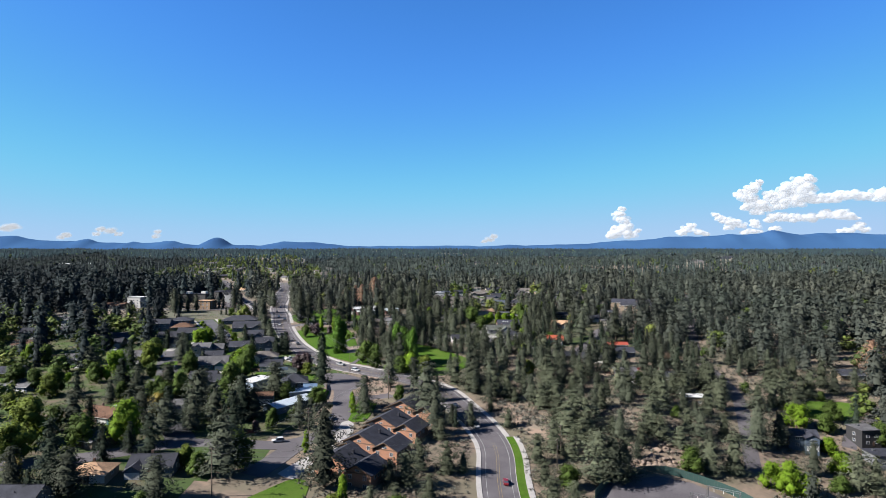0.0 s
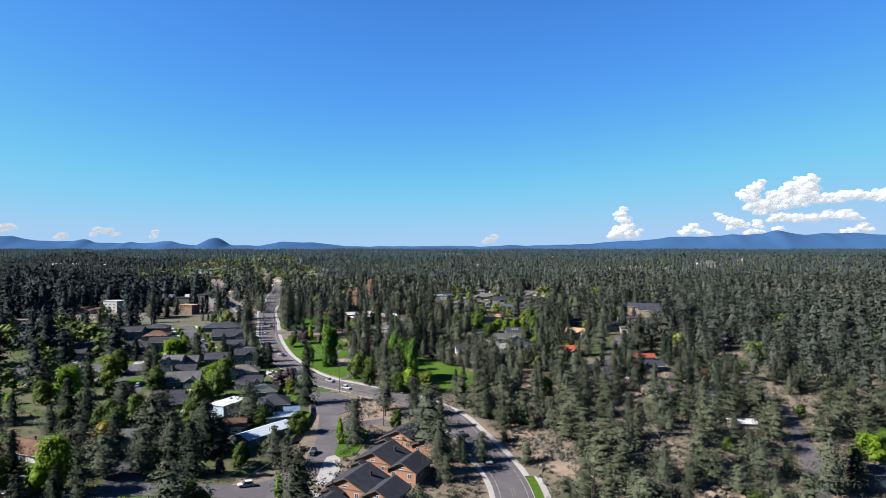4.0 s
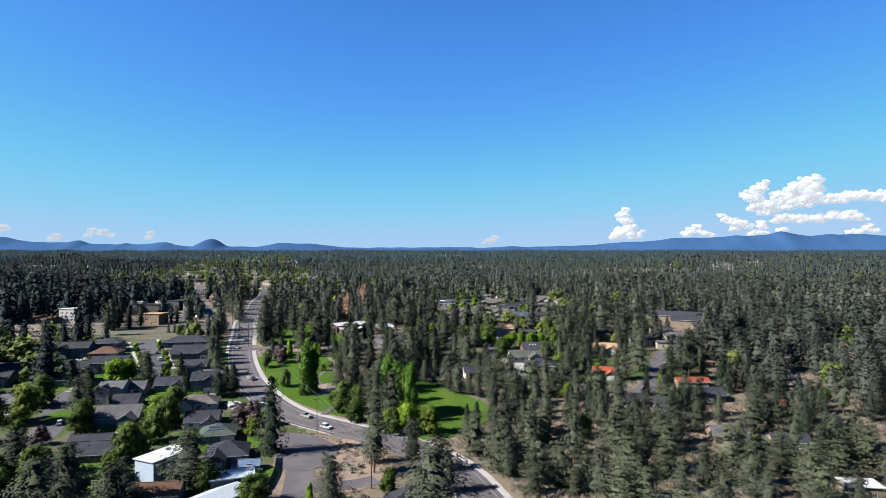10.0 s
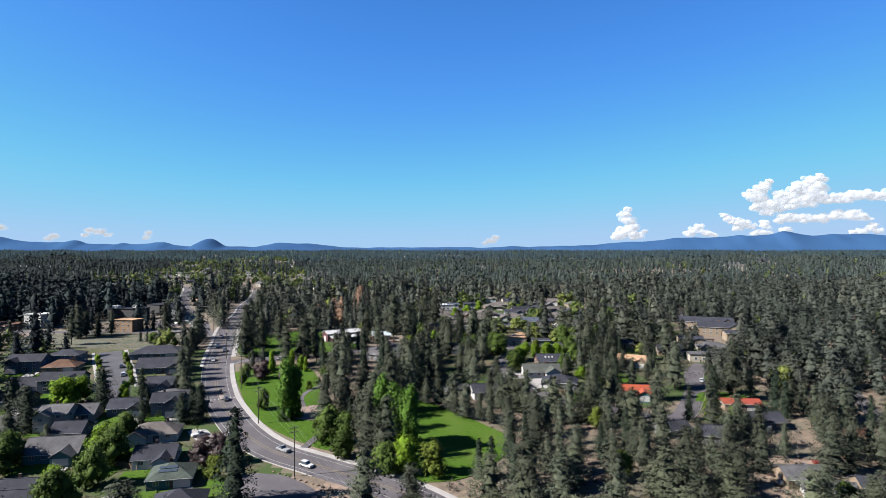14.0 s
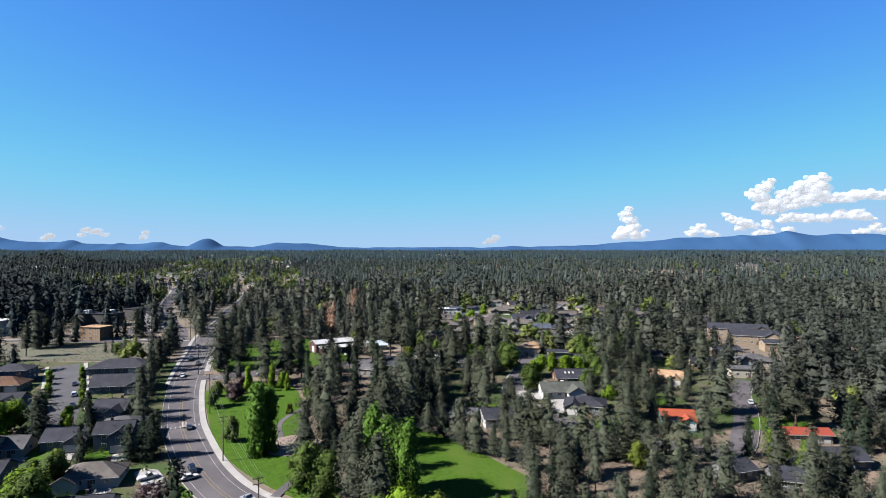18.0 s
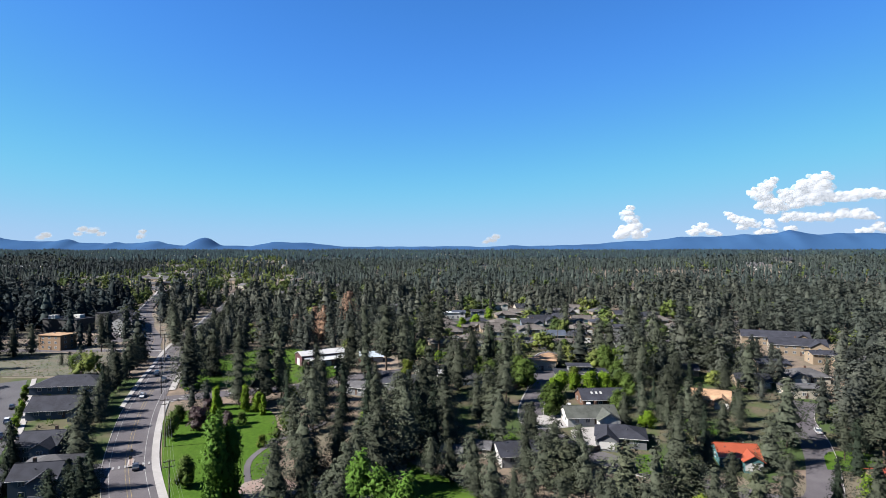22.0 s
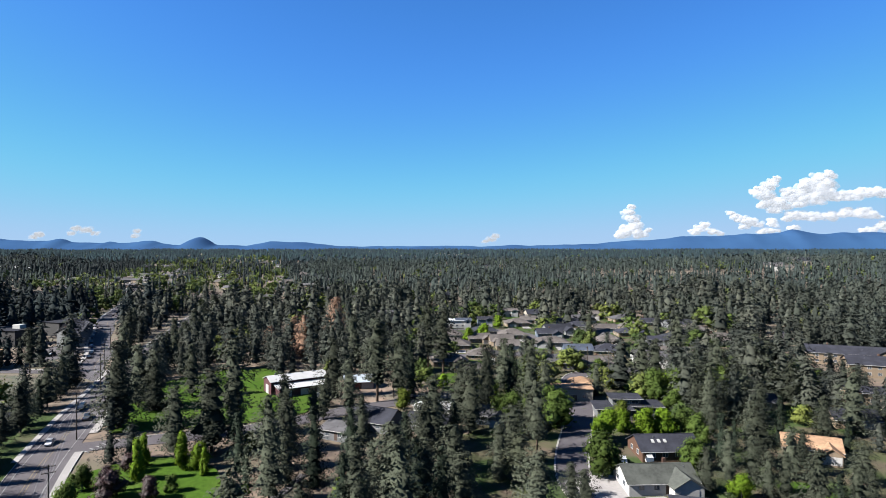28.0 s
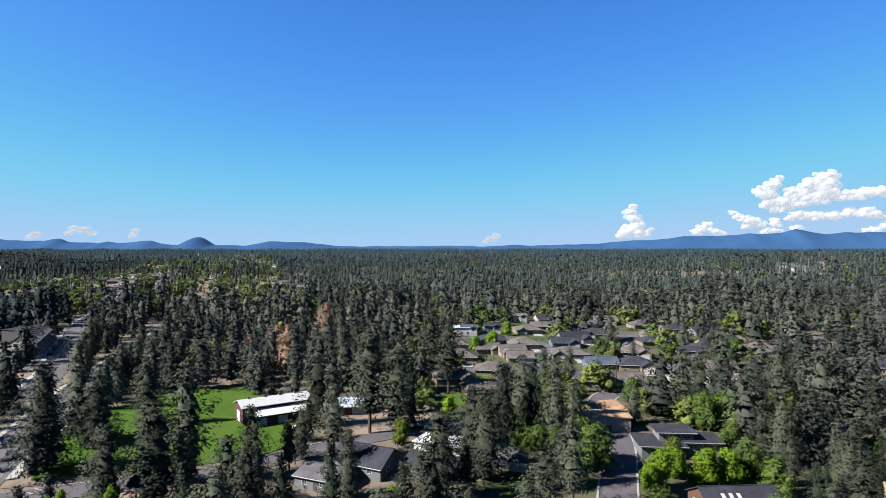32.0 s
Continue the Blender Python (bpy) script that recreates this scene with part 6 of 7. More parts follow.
THIN_PINES = [pine_crown(110 + k, 26, 5, 0.052, 0.05, 0.24 + 0.025 * (k % 3), 0.6, core=4) for k in range(8)]
MID_LEAVES = [leaf_crown(120 + k, 9, 10, 2, 0.085, 0.06, 0.48) for k in range(4)]


def spike(seed, tiers, n, r):
    """A far conifer of unit height: stacked ragged skirts that come to a point."""
    rng = np.random.default_rng(seed)
    v, f = [], []
    for k in range(tiers):
        b, rr = len(v), r * (1 - 0.55 * k / max(1, tiers - 1))
        for j in range(n):
            a, q = 6.283 * (j + rng.uniform(-0.3, 0.3)) / n, rr * rng.uniform(0.65, 1.2)
            v.append((math.cos(a) * q, math.sin(a) * q, 0.08 + 0.8 * k / tiers + rng.uniform(-0.04, 0.04)))
        v.append((rng.uniform(-0.02, 0.02), rng.uniform(-0.02, 0.02), min(1.0, 0.08 + 0.92 * (k + 1.5) / tiers)))
        f += [(b + j, b + (j + 1) % n, b + n) for j in range(n)]
    v = np.array(v)
    return v, np.array(f), unit(v * np.array([1, 1, 0]) + np.array([0, 0, 0.12]))


FAR_PINES = [pine_crown(140 + k, 11, 2, 0.085, 0.05, 0.26, 0.8, core=2) for k in range(6)]
FAR_LEAVES = [leaf_crown(150 + k, 5, 6, 1, 0.2, 0.1, 0.42) for k in range(4)]
LAST_PINES = [spike(160 + k, 2, 4, 0.3) for k in range(8)]

xr, yr = x[rest], y[rest]


LOW_TREES = [(196, 562), (160, 585), (112, 500), (138, 486)]  # shorter trees in a strip towards the camera, to show the apartment block


def plant(x, y, rng, pines, leaves, tag, lo=10, hi=20, widen=1.0, needles=FOREST):
    green = rng.uniform(0, 1, len(x)) < settled(x, y)
    h = rng.uniform(lo, hi, len(x)) * rng.choice([0.6, 0.8, 1.0, 1.0, 1.12], len(x)) * np.where(field(x, y, 9, 60) > 0.5, 1.12, 0.95) * np.where((x > -25) & (x < 150) & (y > 540) & (y < 790), 0.8, 1)
    h = h * np.where(inside(LOW_TREES, x, y), 0.85, 1) * np.where((x > 15) & (x < 135) & (y > 330) & (y < 500), 0.74, 1)
    w = np.where(green, rng.uniform(1.05, 1.5, len(x)), rng.uniform(1.1, 1.5, len(x))) * widen
    # dark firs fill the wood to the west; their tone also holds painted shade
    fir = ~green & (x < -150 - 0.1 * y) & (field(x, y, 3, 110) > 0.32) & (needles is not HAZED_FOREST)
    pine = ~green & ~fir
    h = np.where(fir, h * 1.15, h)
    wood("pine_wood", x[pine], y[pine], h[pine], w[pine], pines, needles, "dense green pine wood " + tag, 3)
    if fir.any():
        wood("fir_wood", x[fir], y[fir], h[fir], w[fir], pines, DARK_FOREST, "tall dark fir wood " + tag, 3)
    wood("broadleaf_trees", x[green], y[green], h[green] * 0.62, w[green], leaves, FOREST_LEAF, "bright green garden trees " + tag, 4)


plant(xr, yr, rng, FULL_PINES, FULL_LEAVES, "among the houses", 12, 20)
x, y, rng = scatter(-560, 600, 240, 920, 10.6, 6)
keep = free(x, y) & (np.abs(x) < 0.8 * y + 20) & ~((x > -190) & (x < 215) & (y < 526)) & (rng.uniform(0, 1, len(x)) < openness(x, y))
x, y = x[keep], y[keep]
close = (y < 640) & (np.abs(x) < 260)
core = close & (np.abs(x) < 150) & (y < 640)
plant(x[core], y[core], rng, FULL_PINES, FULL_LEAVES, "round the barn and houses", 13, 22)
close &= ~core
plant(x[close], y[close], rng, MID_PINES, MID_LEAVES, "beyond the houses", 13, 22)
far_off = ~((y < 640) & (np.abs(x) < 260))
plant(x[far_off], y[far_off], rng, THIN_PINES, MID_LEAVES, "in the middle distance", 14, 23)
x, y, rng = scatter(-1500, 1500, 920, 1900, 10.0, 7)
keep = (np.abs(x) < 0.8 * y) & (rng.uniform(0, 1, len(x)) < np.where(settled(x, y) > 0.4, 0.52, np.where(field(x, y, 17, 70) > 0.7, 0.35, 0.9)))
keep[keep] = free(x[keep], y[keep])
plant(x[keep], y[keep], rng, FAR_PINES, FAR_LEAVES, "in the distance", 12, 21, 0.74, HAZY_PINES)
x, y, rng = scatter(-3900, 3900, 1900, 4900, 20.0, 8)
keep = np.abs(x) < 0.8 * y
plant(x[keep], y[keep], rng, LAST_PINES, FAR_LEAVES, "towards the horizon", 11, 19, 1.0, HAZED_FOREST)

# shrubs under and between the trees
SHRUBS = [leaf_crown(200 + k, 3, 7, 1, 0.17, -0.2, 0.6, heart=False) for k in range(5)]
x, y, rng = scatter(-300, 300, 180, 800, 5.2, 12)
keep = free(x, y, 1.0, 0.0) & (np.abs(x) < 0.8 * (y + 20)) & (rng.uniform(0, 1, len(x)) < np.where(settled(x, y) > 0.3, 0.85, 0.6))
x, y = x[keep], y[keep]
garden = rng.uniform(0, 1, len(x)) < settled(x, y)
h = rng.uniform(0.9, 2.2, len(x))
wood("undergrowth", x[~garden], y[~garden], h[~garden], 0.9 + 0 * h[~garden], SHRUBS, SAGE, "grey-green brush on the forest floor", 13, "undergrowth")
wood("garden_shrubs", x[garden], y[garden], 1.5 * h[garden], 0.9 + 0 * h[garden], SHRUBS, LEAF, "green shrubs in the gardens", 14, "shrubs")

# weeds and tussocks on the vacant lots
x, y, rng = scatter(-262, -160, 500, 553, 2.4, 19)
keep = inside(DIRT[0], x, y) & (field(x, y, 21, 9) > 0.42)
x, y = x[keep], y[keep]
wood("weeds", x, y, rng.uniform(0.3, 0.8, len(x)), np.full(len(x), 1.6), SHRUBS, OLIVE, "dry green weeds on the vacant lot", 20, "weeds")

# ---- far hills and clouds ----
def build_hills():
    """The ridge behind the plain: a long mound in haze blue, its profile fitted to the view."""
    px = [-400, -6, 0, 20, 50, 108, 125, 135, 150, 200, 215, 230, 262, 272, 290, 305, 340, 360, 368, 377, 398, 450, 475, 490, 520, 546, 598, 650, 780, 850, 905, 940, 1000, 1050, 1100, 1150, 1200, 1250, 1290, 1312, 1330, 1370, 1393, 1420, 1445, 1480, 1500, 1545, 1568, 1750, 2000]
    up = [14, 21, 21, 16, 14, 11.5, 15.5, 15, 9.5, 9, 12, 9, 9, 11, 12, 7.5, 5.5, 17.5, 19, 17.5, 4.5, 4, 8.5, 12.5, 10, 9, 5, 2, 4, 2, 6, 3, 6, 7.5, 11, 14.5, 19.5, 20, 22.5, 25.5, 24, 25, 32, 28.5, 24.5, 26.5, 25.5, 28, 25.5, 20, 10]
    # aerial haze is put into the base colour as blue
    hill = mat("hazed_hills", (0.055, 0.135, 0.29), (0.045, 0.11, 0.25), 0.004, 0.95, spec=0.0, big=(0.06, 0.15, 0.32), bigscale=0.001)
    n = 420
    q = np.linspace(-350, 1900, n)
    top = np.interp(q, px, up) + 0.5 * np.sin(q / 9.0) * np.sin(q / 23.0)
    xs = (q - 784) / 1079 * 4450 - 8
    rows = []
    for dy, k in ((-260, 0.0), (-160, 0.45), (-80, 0.8), (0, 1.0), (120, 0.5), (240, -0.2)):
        rows.append(np.c_[xs, np.full(n, 4640.0 + dy), 40 + (28 + top / 1079 * 4450) * k + 3 * np.sin(xs / 90 + dy)])
    v = np.concatenate(rows)
    i = (np.arange(5)[:, None] * n + np.arange(n - 1)).ravel()
    tagged(new("backdrop_hills", np_mesh("hills", v, np.stack([i, i + 1, i + 1 + n, i + n], 1), hill, True)), "distant forested hills tinted blue with haze and a domed butte", "hills", kind="structure")


build_hills()
def vapour(name, share, shine, white=1.0):
    """White cloud that lets part of the light through, so that edges stay soft where few billows overlap."""
    # emission stands in for light scattered inside the cloud
    m = glow(mat(name, (0.75 * white, 0.76 * white, 0.79 * white), (0.7 * white, 0.715 * white, 0.76 * white), 0.004, 1.0, spec=0.0), (0.86, 0.92, 1.0), shine)
    n, link = m.node_tree.nodes, m.node_tree.links.new
    thin, veil = n.new("ShaderNodeBsdfTransparent"), n.new("ShaderNodeMixShader")
    veil.inputs[0].default_value = share
    link(n["Principled BSDF"].outputs[0], veil.inputs[1])
    link(thin.outputs[0], veil.inputs[2])
    link(veil.outputs[0], n["Material Output"].inputs["Surface"])
    return m


# faint clouds: darkened colour, brightness mostly from added emission
CLOUD, FAINT = vapour("cloud", 0.72, 0.115), vapour("faint_cloud", 0.84, 0.14, 0.22)


def cloud(blobs, label, seed, material=CLOUD):
    """A cumulus: billowing lobes heaped on each core, flat below."""
    rng = random.Random(seed)
    bm = bmesh.new()
    y = 4880
    k = (y - 165) / 1079
    ref = bmesh.new()
    bmesh.ops.create_icosphere(ref, subdivisions=2, radius=1)
    rv, rf = [v.co.copy() for v in ref.verts], [[v.index for v in f.verts] for f in ref.faces]
    ref.free()
    for px, py, r in blobs:
        lobes = [(0, 0, 0, 1.0)] + [(rng.uniform(-1.0, 1.0), rng.uniform(-0.3, 0.3), rng.uniform(-0.35, 0.45), rng.uniform(0.28, 0.72)) for _ in range(18)]
        for lx, ly, lz, lr in lobes:
            c = Vector(((px - 784) * k - 8 + lx * r * k, y + ly * r * k, 68 + (440 - py) * k + lz * r * k))
            rad = r * k * lr
            vs = []
            for p in rv:
                d = 1 + 0.25 * noise.noise(p * 1.6 + c * 0.05) + 0.14 * noise.noise(p * 4.0 + c * 0.03)
                q = c + Vector((p.x * rad * d, p.y * rad * d * 0.5, p.z * rad * d * (0.85 if p.z > 0 else 0.45)))
                vs.append(bm.verts.new(q))
            for f in rf:
                bm.faces.new([vs[i] for i in f])
    me = bm_mesh("cloud", bm, material, True)
    tagged(new("cloud", me), label, "cloud", "clouds over the horizon")


cloud([(1366, 320, 6), (1360, 327, 9), (1352, 336, 11), (1338, 342, 11), (1325, 345, 8), (1345, 352, 16), (1352, 364, 15), (1367, 364, 14), (1378, 369, 11), (1360, 376, 10), (1385, 345, 11), (1392, 354, 14),
       (1408, 350, 16), (1415, 337, 14), (1428, 332, 17), (1442, 320, 13), (1456, 311, 7), (1461, 317, 8), (1452, 330, 15), (1440, 347, 22), (1460, 352, 17), (1425, 360, 17), (1400, 364, 12), (1478, 352, 13),
       (1500, 352, 14), (1520, 346, 14), (1540, 344, 13), (1556, 348, 13), (1590, 348, 20), (1630, 350, 22)], "large white cumulus cloud", 1)
cloud([(1382, 391, 9), (1395, 385, 12), (1412, 387, 12), (1435, 388, 12), (1460, 387, 12), (1482, 382, 12), (1488, 375, 7), (1508, 382, 13), (1518, 376, 9), (1530, 384, 11), (1542, 387, 6),
       (1285, 381, 6), (1292, 387, 8), (1302, 391, 9), (1318, 397, 11), (1332, 401, 8), (1310, 404, 8)], "low white cumulus bank", 2)
cloud([(1113, 371, 7), (1108, 380, 9), (1115, 392, 11), (1122, 402, 10), (1112, 410, 14), (1098, 418, 12), (1128, 418, 11), (1142, 410, 6)], "towering white cumulus cloud", 3)
cloud([(1241, 401, 7), (1234, 408, 9), (1222, 414, 9), (1254, 413, 9), (1268, 416, 6)], "small white cumulus cloud", 4)
cloud([(1530, 411, 9), (1545, 404, 9), (1552, 399, 7), (1558, 409, 8), (1515, 412, 7), (1356, 394, 7), (1358, 401, 8), (1340, 413, 8), (1355, 412, 8), (1366, 411, 5), (1395, 408, 9)], "small white cumulus cloud beside the peak", 11)
cloud([(880, 420, 6), (872, 426, 7), (862, 430, 5)], "small faint cumulus cloud", 5, FAINT)
cloud([(160, 408, 8), (176, 411, 9), (192, 416, 6), (150, 416, 6)], "small faint cumulus cloud", 6, FAINT)
cloud([(264, 412, 6), (261, 420, 6)], "small faint cumulus cloud", 7, FAINT)
cloud([(2, 402, 9), (-12, 406, 12)], "small faint cumulus cloud", 8, FAINT)
cloud([(98, 418, 8), (86, 422, 6)], "small faint cumulus cloud", 9, FAINT)

# ---- utility poles and wires ----
def utility_pole(x, y, h, rot, arms=2):
    p = thing("utility_pole", pose(x, y, gh(x, y), 0, 0, rot), "weathered wooden utility pole with crossarms", "utility pole", "utility poles")
    bm = bmesh.new()
    tube(bm, (0, 0, -0.6), (0, 0, h), 0.2, 0.13, 8)
    part("shaft", bm_mesh("shaft", bm, POLE_WOOD), p)
    for k in range(arms):
        part("crossarm", cached("arm", lambda: box_mesh("crossarm", (2.6, 0.14, 0.16), POLE_WOOD)), p, pose(0, 0.15, h - 0.6 - 1.3 * k))
        for s in (-1.15, -0.5, 0.5, 1.15):
            def ins():
                b = bmesh.new()
                tube(b, (0, 0, 0), (0, 0, 0.3), 0.07, 0.05, 6)
                return bm_mesh("insulator", b, STEEL)
            part("insulator", cached("ins", ins), p, pose(s, 0.15, h - 0.44 - 1.3 * k))
    def can():
        b = bmesh.new()
        tube(b, (0, 0, 0), (0, 0, 1.0), 0.28, 0.28, 10)
        return bm_mesh("transformer", b, STEEL)
    if int(x) % 2 == 0:
        part("transformer", cached("can", can), p, pose(0.42, 0, h - 3.8))
    return p


def wire(a, b, sag, spread=0.0):
    pts = []
    for k in range(13):
        u = k / 12
        pts.append(Vector(a).lerp(Vector(b), u) - Vector((0, 0, sag * 4 * u * (1 - u))))
    ring = [Vector((0.024 * math.cos(a), 0, 0.024 * math.sin(a))) for a in (0.5, 2.6, 4.7)]
    v = [p + r for p in pts for r in ring]
    f = [(3 * k + j, 3 * k + (j + 1) % 3, 3 * k + 3 + (j + 1) % 3, 3 * k + 3 + j) for k in range(12) for j in range(3)]
    ob = new("power_line", np_mesh("wire", v, f, WIRE, True))
    tagged(ob, "thin grey overhead power line between poles", "power line", "power lines")


WIRE = mat("wire", (0.3, 0.3, 0.3), None, 4, 0.5, metal=0.5)
POLES = [(-71, 187, 15), (-51, 231, 15), (-26, 291, 14), (-51, 334, 15), (-75, 378, 14), (-95, 420, 15), (-120, 472, 14), (-144, 528, 14), (-159, 558, 13), (-181, 604, 13), (-216, 640, 13)]
for i, (x, y, h) in enumerate(POLES):
    utility_pole(x, y, h, 35 if i > 2 else -20)
for (x0, y0, h0), (x1, y1, h1) in zip(POLES[:-1], POLES[1:]):
    z0, z1 = gh(x0, y0) + h0 - 0.3, gh(x1, y1) + h1 - 0.3
    for o in (-1.15, 0.5, 1.15):
        wire((x0 + o, y0, z0), (x1 + o, y1, z1), 0.8)
    wire((x0, y0, z0 - 3), (x1, y1, z1 - 3), 1.0)
for x, y, h in ((42, 224, 13), (46, 238, 12), (-30, 515, 12), (52, 560, 11), (58, 548, 11)):
    utility_pole(x, y, h, 60, 1)
wire((-71, 187, gh(-71, 187) + 13), (46, 238, gh(46, 238) + 11.5), 2.0)
wire((-71, 187, gh(-71, 187) + 12), (42, 224, gh(42, 224) + 12.5), 2.2)
wire((42, 224, gh(42, 224) + 12.5), (94, 204, gh(94, 204) + 9), 1.5)

# ---- cars ----
def car_proto(kind, paint):
    """A car: shaped body, glazed cabin, wheels with rims, lamps and bumpers."""
    ln, wd, bh, ch = {"car": (4.6, 1.8, 0.75, 0.62), "suv": (4.8, 1.9, 0.9, 0.75), "truck": (5.6, 1.95, 0.95, 0.75), "van": (5.4, 2.0, 1.0, 1.1)}[kind]
    t = thing({"car": "car", "suv": "suv", "truck": "pickup_truck", "van": "van"}[kind], Matrix(), "", "")
    bm = bmesh.new()
    prof = [(-0.5, 0.25), (-0.5, 0.75), (-0.47, 1.0), (0.3, 1.0), (0.46, 0.86), (0.5, 0.6), (0.5, 0.25)]
    a = [bm.verts.new((px * ln, -wd / 2, 0.28 + (pz - 0.25) * bh)) for px, pz in prof]
    b = [bm.verts.new((px * ln, wd / 2, 0.28 + (pz - 0.25) * bh)) for px, pz in prof]
    bm.faces.new(a)
    bm.faces.new(b[::-1])
    for i in range(len(prof)):
        j = (i + 1) % len(prof)
        bm.faces.new((a[j], a[i], b[i], b[j]))
    bmesh.ops.recalc_face_normals(bm, faces=bm.faces[:])
    bmesh.ops.bevel(bm, geom=bm.edges[:], offset=0.07, segments=2, affect="EDGES")
    part("body", bm_mesh("body", bm, paint), t)
    x0, x1 = {"car": (-0.3, 0.2), "suv": (-0.45, 0.2), "truck": (-0.08, 0.26), "van": (-0.48, 0.32)}[kind]
    z0 = 0.28 + 0.75 * bh
    for nm, inset, zz, m in (("cabin", 0.0, ch, GLASS), ("roof", 0.22, 0.06, paint)):
        bm = bmesh.new()
        low, hi = (0.0, 0.24) if nm == "cabin" else (0.22, 0.25)
        base = z0 if nm == "cabin" else z0 + ch - 0.02
        vs = [bm.verts.new(((x0 + low * 0.35) * ln if sx < 0 else (x1 - low * 0.6) * ln, sy * (wd / 2 - 0.06 - low * 0.6), base)) for sx, sy in ((-1, -1), (1, -1), (1, 1), (-1, 1))]
        ws = [bm.verts.new(((x0 + hi * 0.35) * ln if sx < 0 else (x1 - hi * 0.6) * ln, sy * (wd / 2 - 0.06 - hi * 0.6), base + zz)) for sx, sy in ((-1, -1), (1, -1), (1, 1), (-1, 1))]
        bm.faces.new(vs[::-1])
        bm.faces.new(ws)
        for i in range(4):
            bm.faces.new((vs[i], vs[(i + 1) % 4], ws[(i + 1) % 4], ws[i]))
        part(nm, bm_mesh(nm, bm, m), t)

    def wheel():
        b = bmesh.new()
        tube(b, (0, -0.12, 0), (0, 0.12, 0), 0.34, 0.34, 14)
        return bm_mesh("wheel", b, RUBBER)

    def rim():
        b = bmesh.new()
        tube(b, (0, -0.13, 0), (0, 0.13, 0), 0.2, 0.2, 10)
        return bm_mesh("rim", b, STEEL)
    for sx in (-0.31, 0.32):
        for sy in (-1, 1):
            w = part("wheel", cached("wheel", wheel), t, pose(sx * ln, sy * (wd / 2 - 0.1), 0.34))
            part("rim", cached("rim", rim), w)
    for sy in (-1, 1):
        part("headlight", cached("head", lambda: box_mesh("headlight", (0.08, 0.4, 0.16), LIGHT_CLEAR, 0.02)), t, pose(0.495 * ln, sy * (wd / 2 - 0.32), 0.28 + 0.42 * bh))
        part("tail_light", cached("tail", lambda: box_mesh("tail_light", (0.06, 0.26, 0.22), LIGHT_RED, 0.02)), t, pose(-0.497 * ln, sy * (wd / 2 - 0.24), 0.28 + 0.5 * bh))
    return t


PAINTS = {k: mat("paint_" + k, c, tuple(v * 0.95 for v in c), 3, 0.25, spec=0.6) for k, c in
          dict(white=(0.75, 0.75, 0.75), black=(0.015, 0.015, 0.018), silver=(0.42, 0.43, 0.45), red=(0.3, 0.025, 0.025), blue=(0.03, 0.06, 0.16), grey=(0.1, 0.105, 0.11), orange=(0.4, 0.1, 0.02)).items()}
CARS = {}


def car(kind, colour, x, y, rot, lift=0.13, where="parked by the street"):
    word = {"car": "car", "suv": "suv", "truck": "pickup truck", "van": "van"}[kind]
    if (kind, colour) not in CARS:
        t = CARS[kind, colour] = car_proto(kind, PAINTS[colour])
    else:
        t = copy_thing(CARS[kind, colour], Matrix())
    e = 2.0
    r = radians(rot)
    c, s = math.cos(r), math.sin(r)
    pitch = math.degrees(math.atan2(gh(x + c * e, y + s * e) - gh(x - c * e, y - s * e), 2 * e))
    roll = math.degrees(math.atan2(gh(x - s, y + c) - gh(x + s, y - c), 2))
    t.matrix_basis = pose(x, y, gh(x, y) + lift, 0, 0, rot) @ pose(0, 0, 0, roll, -pitch, 0)
    tagged(t, f"{colour} {word} {where}", word if word != "suv" else "car", "vehicles")


def along(line, y, off):
    """A point beside a line at about that y, and the way the line runs there."""
    i = int(np.argmin(np.abs(line[:, 1] - y)))
    i = min(max(i, 1), len(line) - 2)
    d = line[i + 1] - line[i - 1]
    p = side_step(line, off)[i]
    return p[0], p[1], math.degrees(math.atan2(d[1], d[0]))


for kind, colour, y, off, flip in (("suv", "white", 262, -2.2, 180), ("car", "black", 285, -2.2, 180), ("car", "red", 214, 2.3, 0), ("truck", "silver", 352, 2.3, 0), ("suv", "white", 343, -2.3, 180),
                                   ("suv", "black", 372, -2.2, 180), ("car", "grey", 404, 2.2, 0), ("car", "white", 470, -2.2, 180), ("truck", "grey", 490, 2.4, 0), ("suv", "black", 500, -2.2, 180),
                                   ("car", "silver", 540, -2.2, 180), ("car", "blue", 575, 2.2, 0)):
    x, y, a = along(MAIN, y, off)
    car(kind, colour, x, y, a + flip, 0.14, "driving on the main road")
for k, yy in enumerate((592, 604, 612, 626, 640, 655, 668, 676)):
    x, y, a = along(STREET_W, yy, -4.2)
    car(("car", "suv", "truck")[k % 3], ("black", "grey", "white", "blue")[k % 4], x, y, a, 0.12)
for line, yy, off, kind, colour in ((LEFT_A, 318, 3.4, "car", "silver"), (LEFT_A, 345, 3.4, "suv", "white"), (LEFT_A, 372, -3.4, "car", "grey"), (LEFT_B, 425, 3.2, "truck", "black"), (LEFT_B, 440, 3.2, "suv", "white"),
                                    (LEFT_B, 455, 3.2, "car", "grey"), (LOWER, 231, 3.2, "suv", "white"), (LOWER, 262, 3.2, "suv", "black"), (EAST, 432, 3.0, "car", "white")):
    x, y, a = along(line, yy, off)
    car(kind, colour, x, y, a, 0.12)
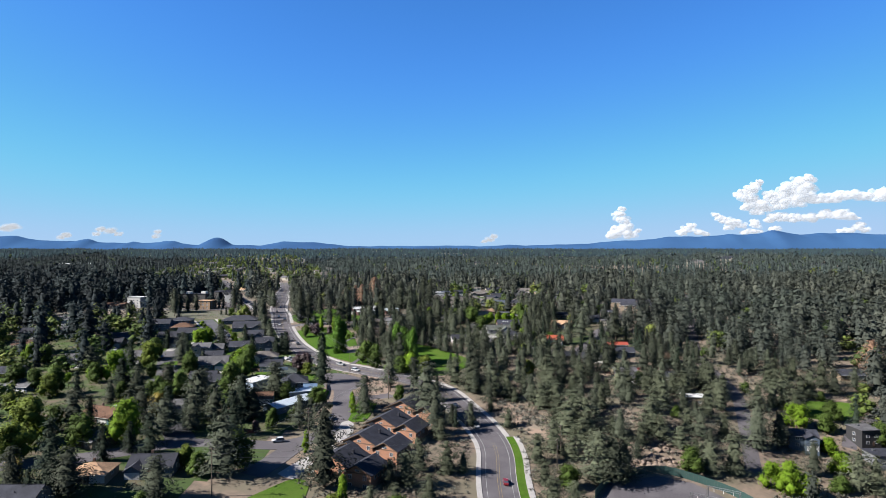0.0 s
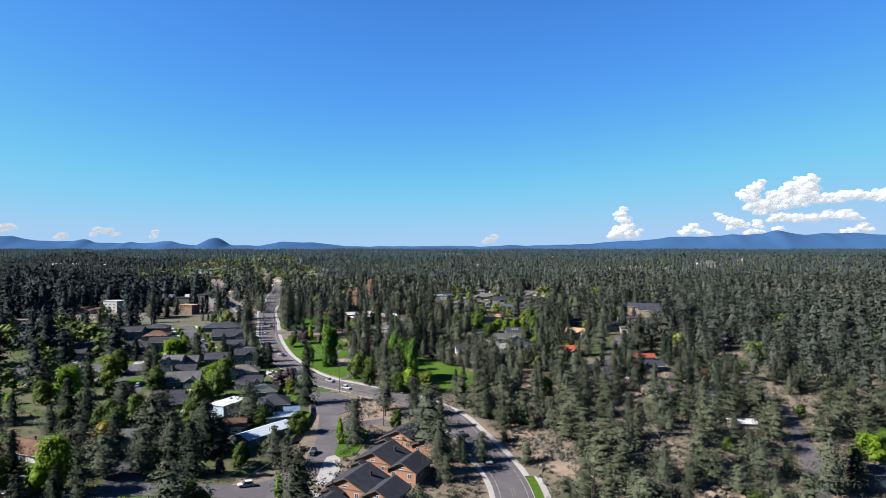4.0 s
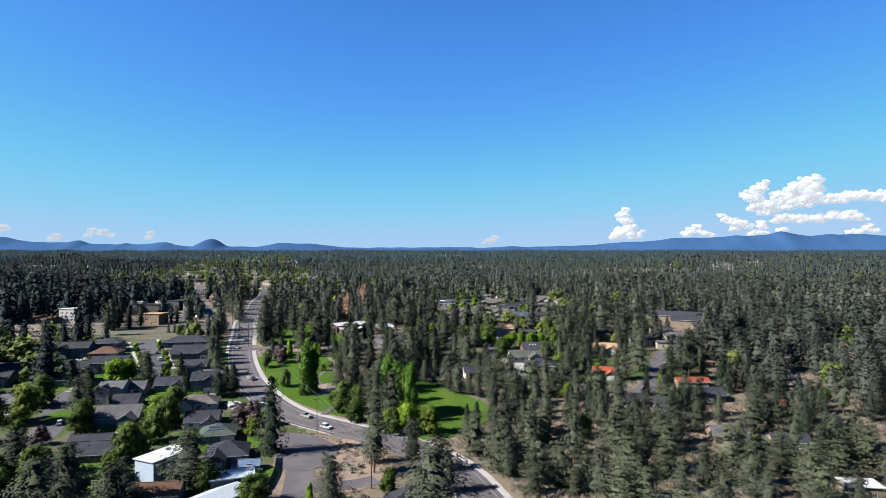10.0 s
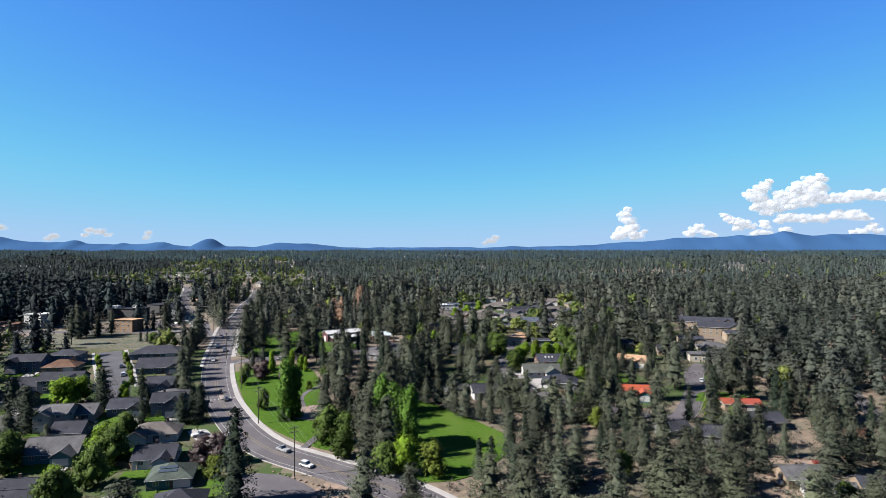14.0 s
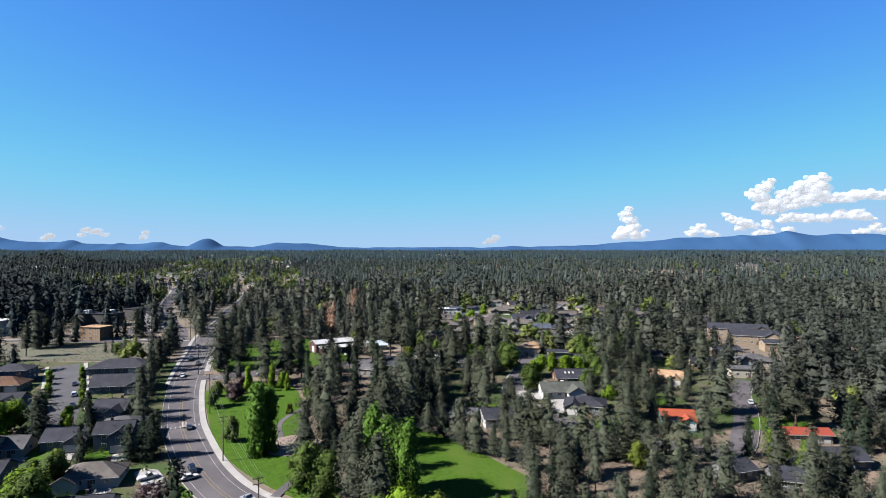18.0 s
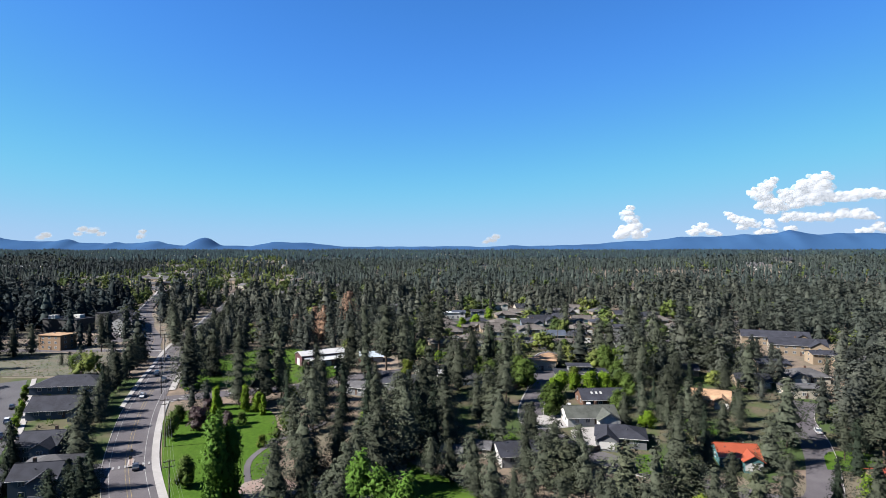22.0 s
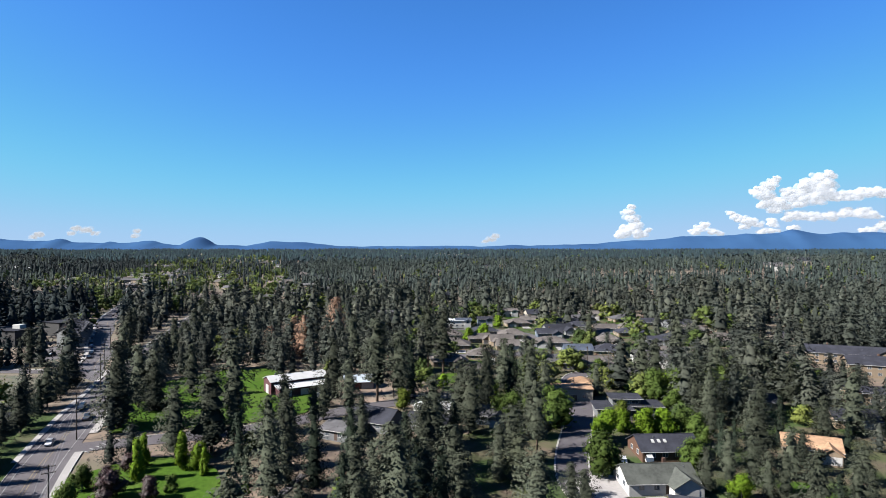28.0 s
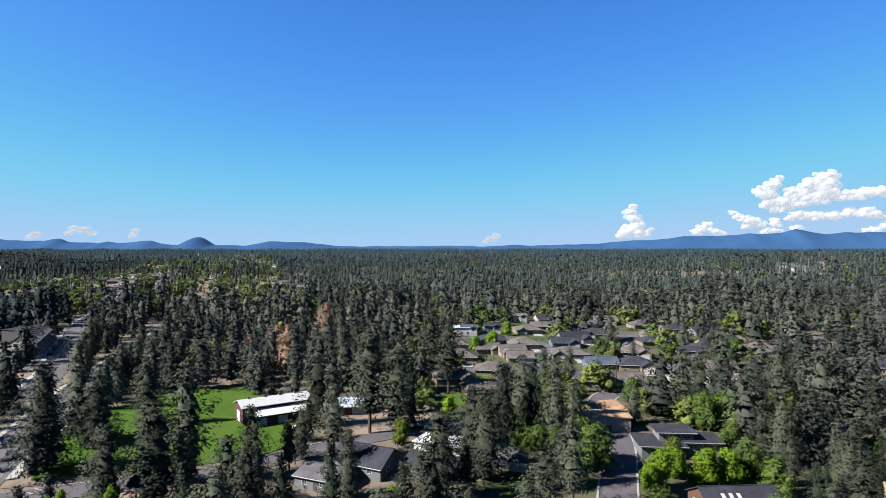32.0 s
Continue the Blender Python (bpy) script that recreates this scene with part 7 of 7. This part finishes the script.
for kind, colour, x, y, r in (("suv", "silver", -88, 360, 40), ("truck", "white", -92, 366, 40), ("truck", "white", -57, 514, 40), ("suv", "white", 42, 496, 10), ("car", "white", 56, 398, 20), ("van", "white", 43, 455, 80),
                              ("suv", "white", 36, 455, 80), ("car", "white", -91, 471, 10), ("truck", "blue", -64, 300, 10), ("truck", "black", 94, 334, 20), ("suv", "red", 101, 332, 15), ("truck", "white", 104, 338, 10),
                              ("truck", "red", 112, 342, 0), ("car", "grey", 92, 328, 0), ("suv", "black", -22, 513, 10), ("van", "white", -17, 508, -20), ("suv", "white", -86, 242, -10), ("truck", "black", -104, 256, 20),
                              ("car", "grey", -98, 256, 20), ("truck", "red", -74, 318, 10), ("suv", "white", -140, 262, 0), ("car", "black", -206, 596, 70), ("car", "white", -204, 606, 70), ("suv", "silver", -210, 616, 70),
                              ("car", "silver", -42, 388, 80), ("suv", "grey", -42, 393, 80), ("suv", "black", 38, 521, 80), ("car", "white", -80, 366, 40), ("suv", "grey", 136, 262, 0)):
    car(kind, colour, x, y, r, 0.2)


# ---- rocks and sagebrush ----
def rock_mesh(seed):
    rng = random.Random(seed)
    bm = bmesh.new()
    bmesh.ops.create_icosphere(bm, subdivisions=1, radius=1)
    for v in bm.verts:
        v.co = v.co * rng.uniform(0.7, 1.15)
        v.co.z *= 0.7
    return bm_mesh("rock", bm, ROCK)


rock_meshes = [rock_mesh(k) for k in range(5)]
rng_r = random.Random(12)
spots = [(-58 + 1.9 * k + rng_r.uniform(-0.4, 0.4), 337 - 1.15 * k, 0.55) for k in range(16)]
for _ in range(150):
    spots.append((rng_r.gauss(84, 13), rng_r.gauss(250, 6), rng_r.uniform(0.5, 1.6)))
for _ in range(60):
    spots.append((rng_r.gauss(80, 7), rng_r.gauss(236, 3), rng_r.uniform(0.6, 2.0)))
for _ in range(60):
    spots.append((rng_r.gauss(38, 8), rng_r.gauss(272, 8), rng_r.uniform(0.4, 1.2)))
for k, (x, y, s) in enumerate(spots):
    ob = thing("rock", pose(x, y, gh(x, y) + 0.12 * s, 0, 0, rng_r.uniform(0, 360)) @ Matrix.Diagonal((s, s, s, 1)), "reddish-brown volcanic boulder on the bank", "rock", "boulders", rock_meshes[k % 5])
x, y, rng = scatter(-60, 205, 185, 430, 3.2, 15)
keep = free(x, y, 1, 1) | inside(BANKS[0], x, y) | inside(BANKS[1], x, y) | inside(BANKS[2], x, y) | inside(DIRT[1], x, y) | inside(OPEN[3], x, y)
for line, gap in ROAD_LINES:
    keep &= ((x[:, None] - line[None, :, 0]) ** 2 + (y[:, None] - line[None, :, 1]) ** 2).min(1) > (gap - 1) ** 2
keep &= (rng.uniform(0, 1, len(x)) < np.where(y < 345, 0.8, 0.35)) & (x > -48)
x2, y2, rng2 = scatter(5, 100, 235, 335, 2.5, 23)
on_bank = np.zeros(len(x2), bool)
for poly in BANKS:
    on_bank |= inside(poly, x2, y2)
on_bank &= ((x2[:, None] - MAIN[None, :, 0]) ** 2 + (y2[:, None] - MAIN[None, :, 1]) ** 2).min(1) > 100
on_bank &= field(x2, y2, 25, 8) > 0.38
SHRUBS = [leaf_crown(170 + k, 4, 9, 1, 0.24, -0.2, 0.75, heart=False) for k in range(4)]
wood("sagebrush", x[keep], y[keep], rng.uniform(0.7, 1.5, keep.sum()), np.full(keep.sum(), 1.3), SHRUBS, SAGE, "grey-green sagebrush and dry shrubs", 16, "shrubs")
wood("sagebrush", x2[on_bank], y2[on_bank], rng2.uniform(0.9, 1.9, on_bank.sum()), np.full(on_bank.sum(), 1.3), SHRUBS, SAGE, "grey-green sagebrush on the bare bank", 24, "shrubs")
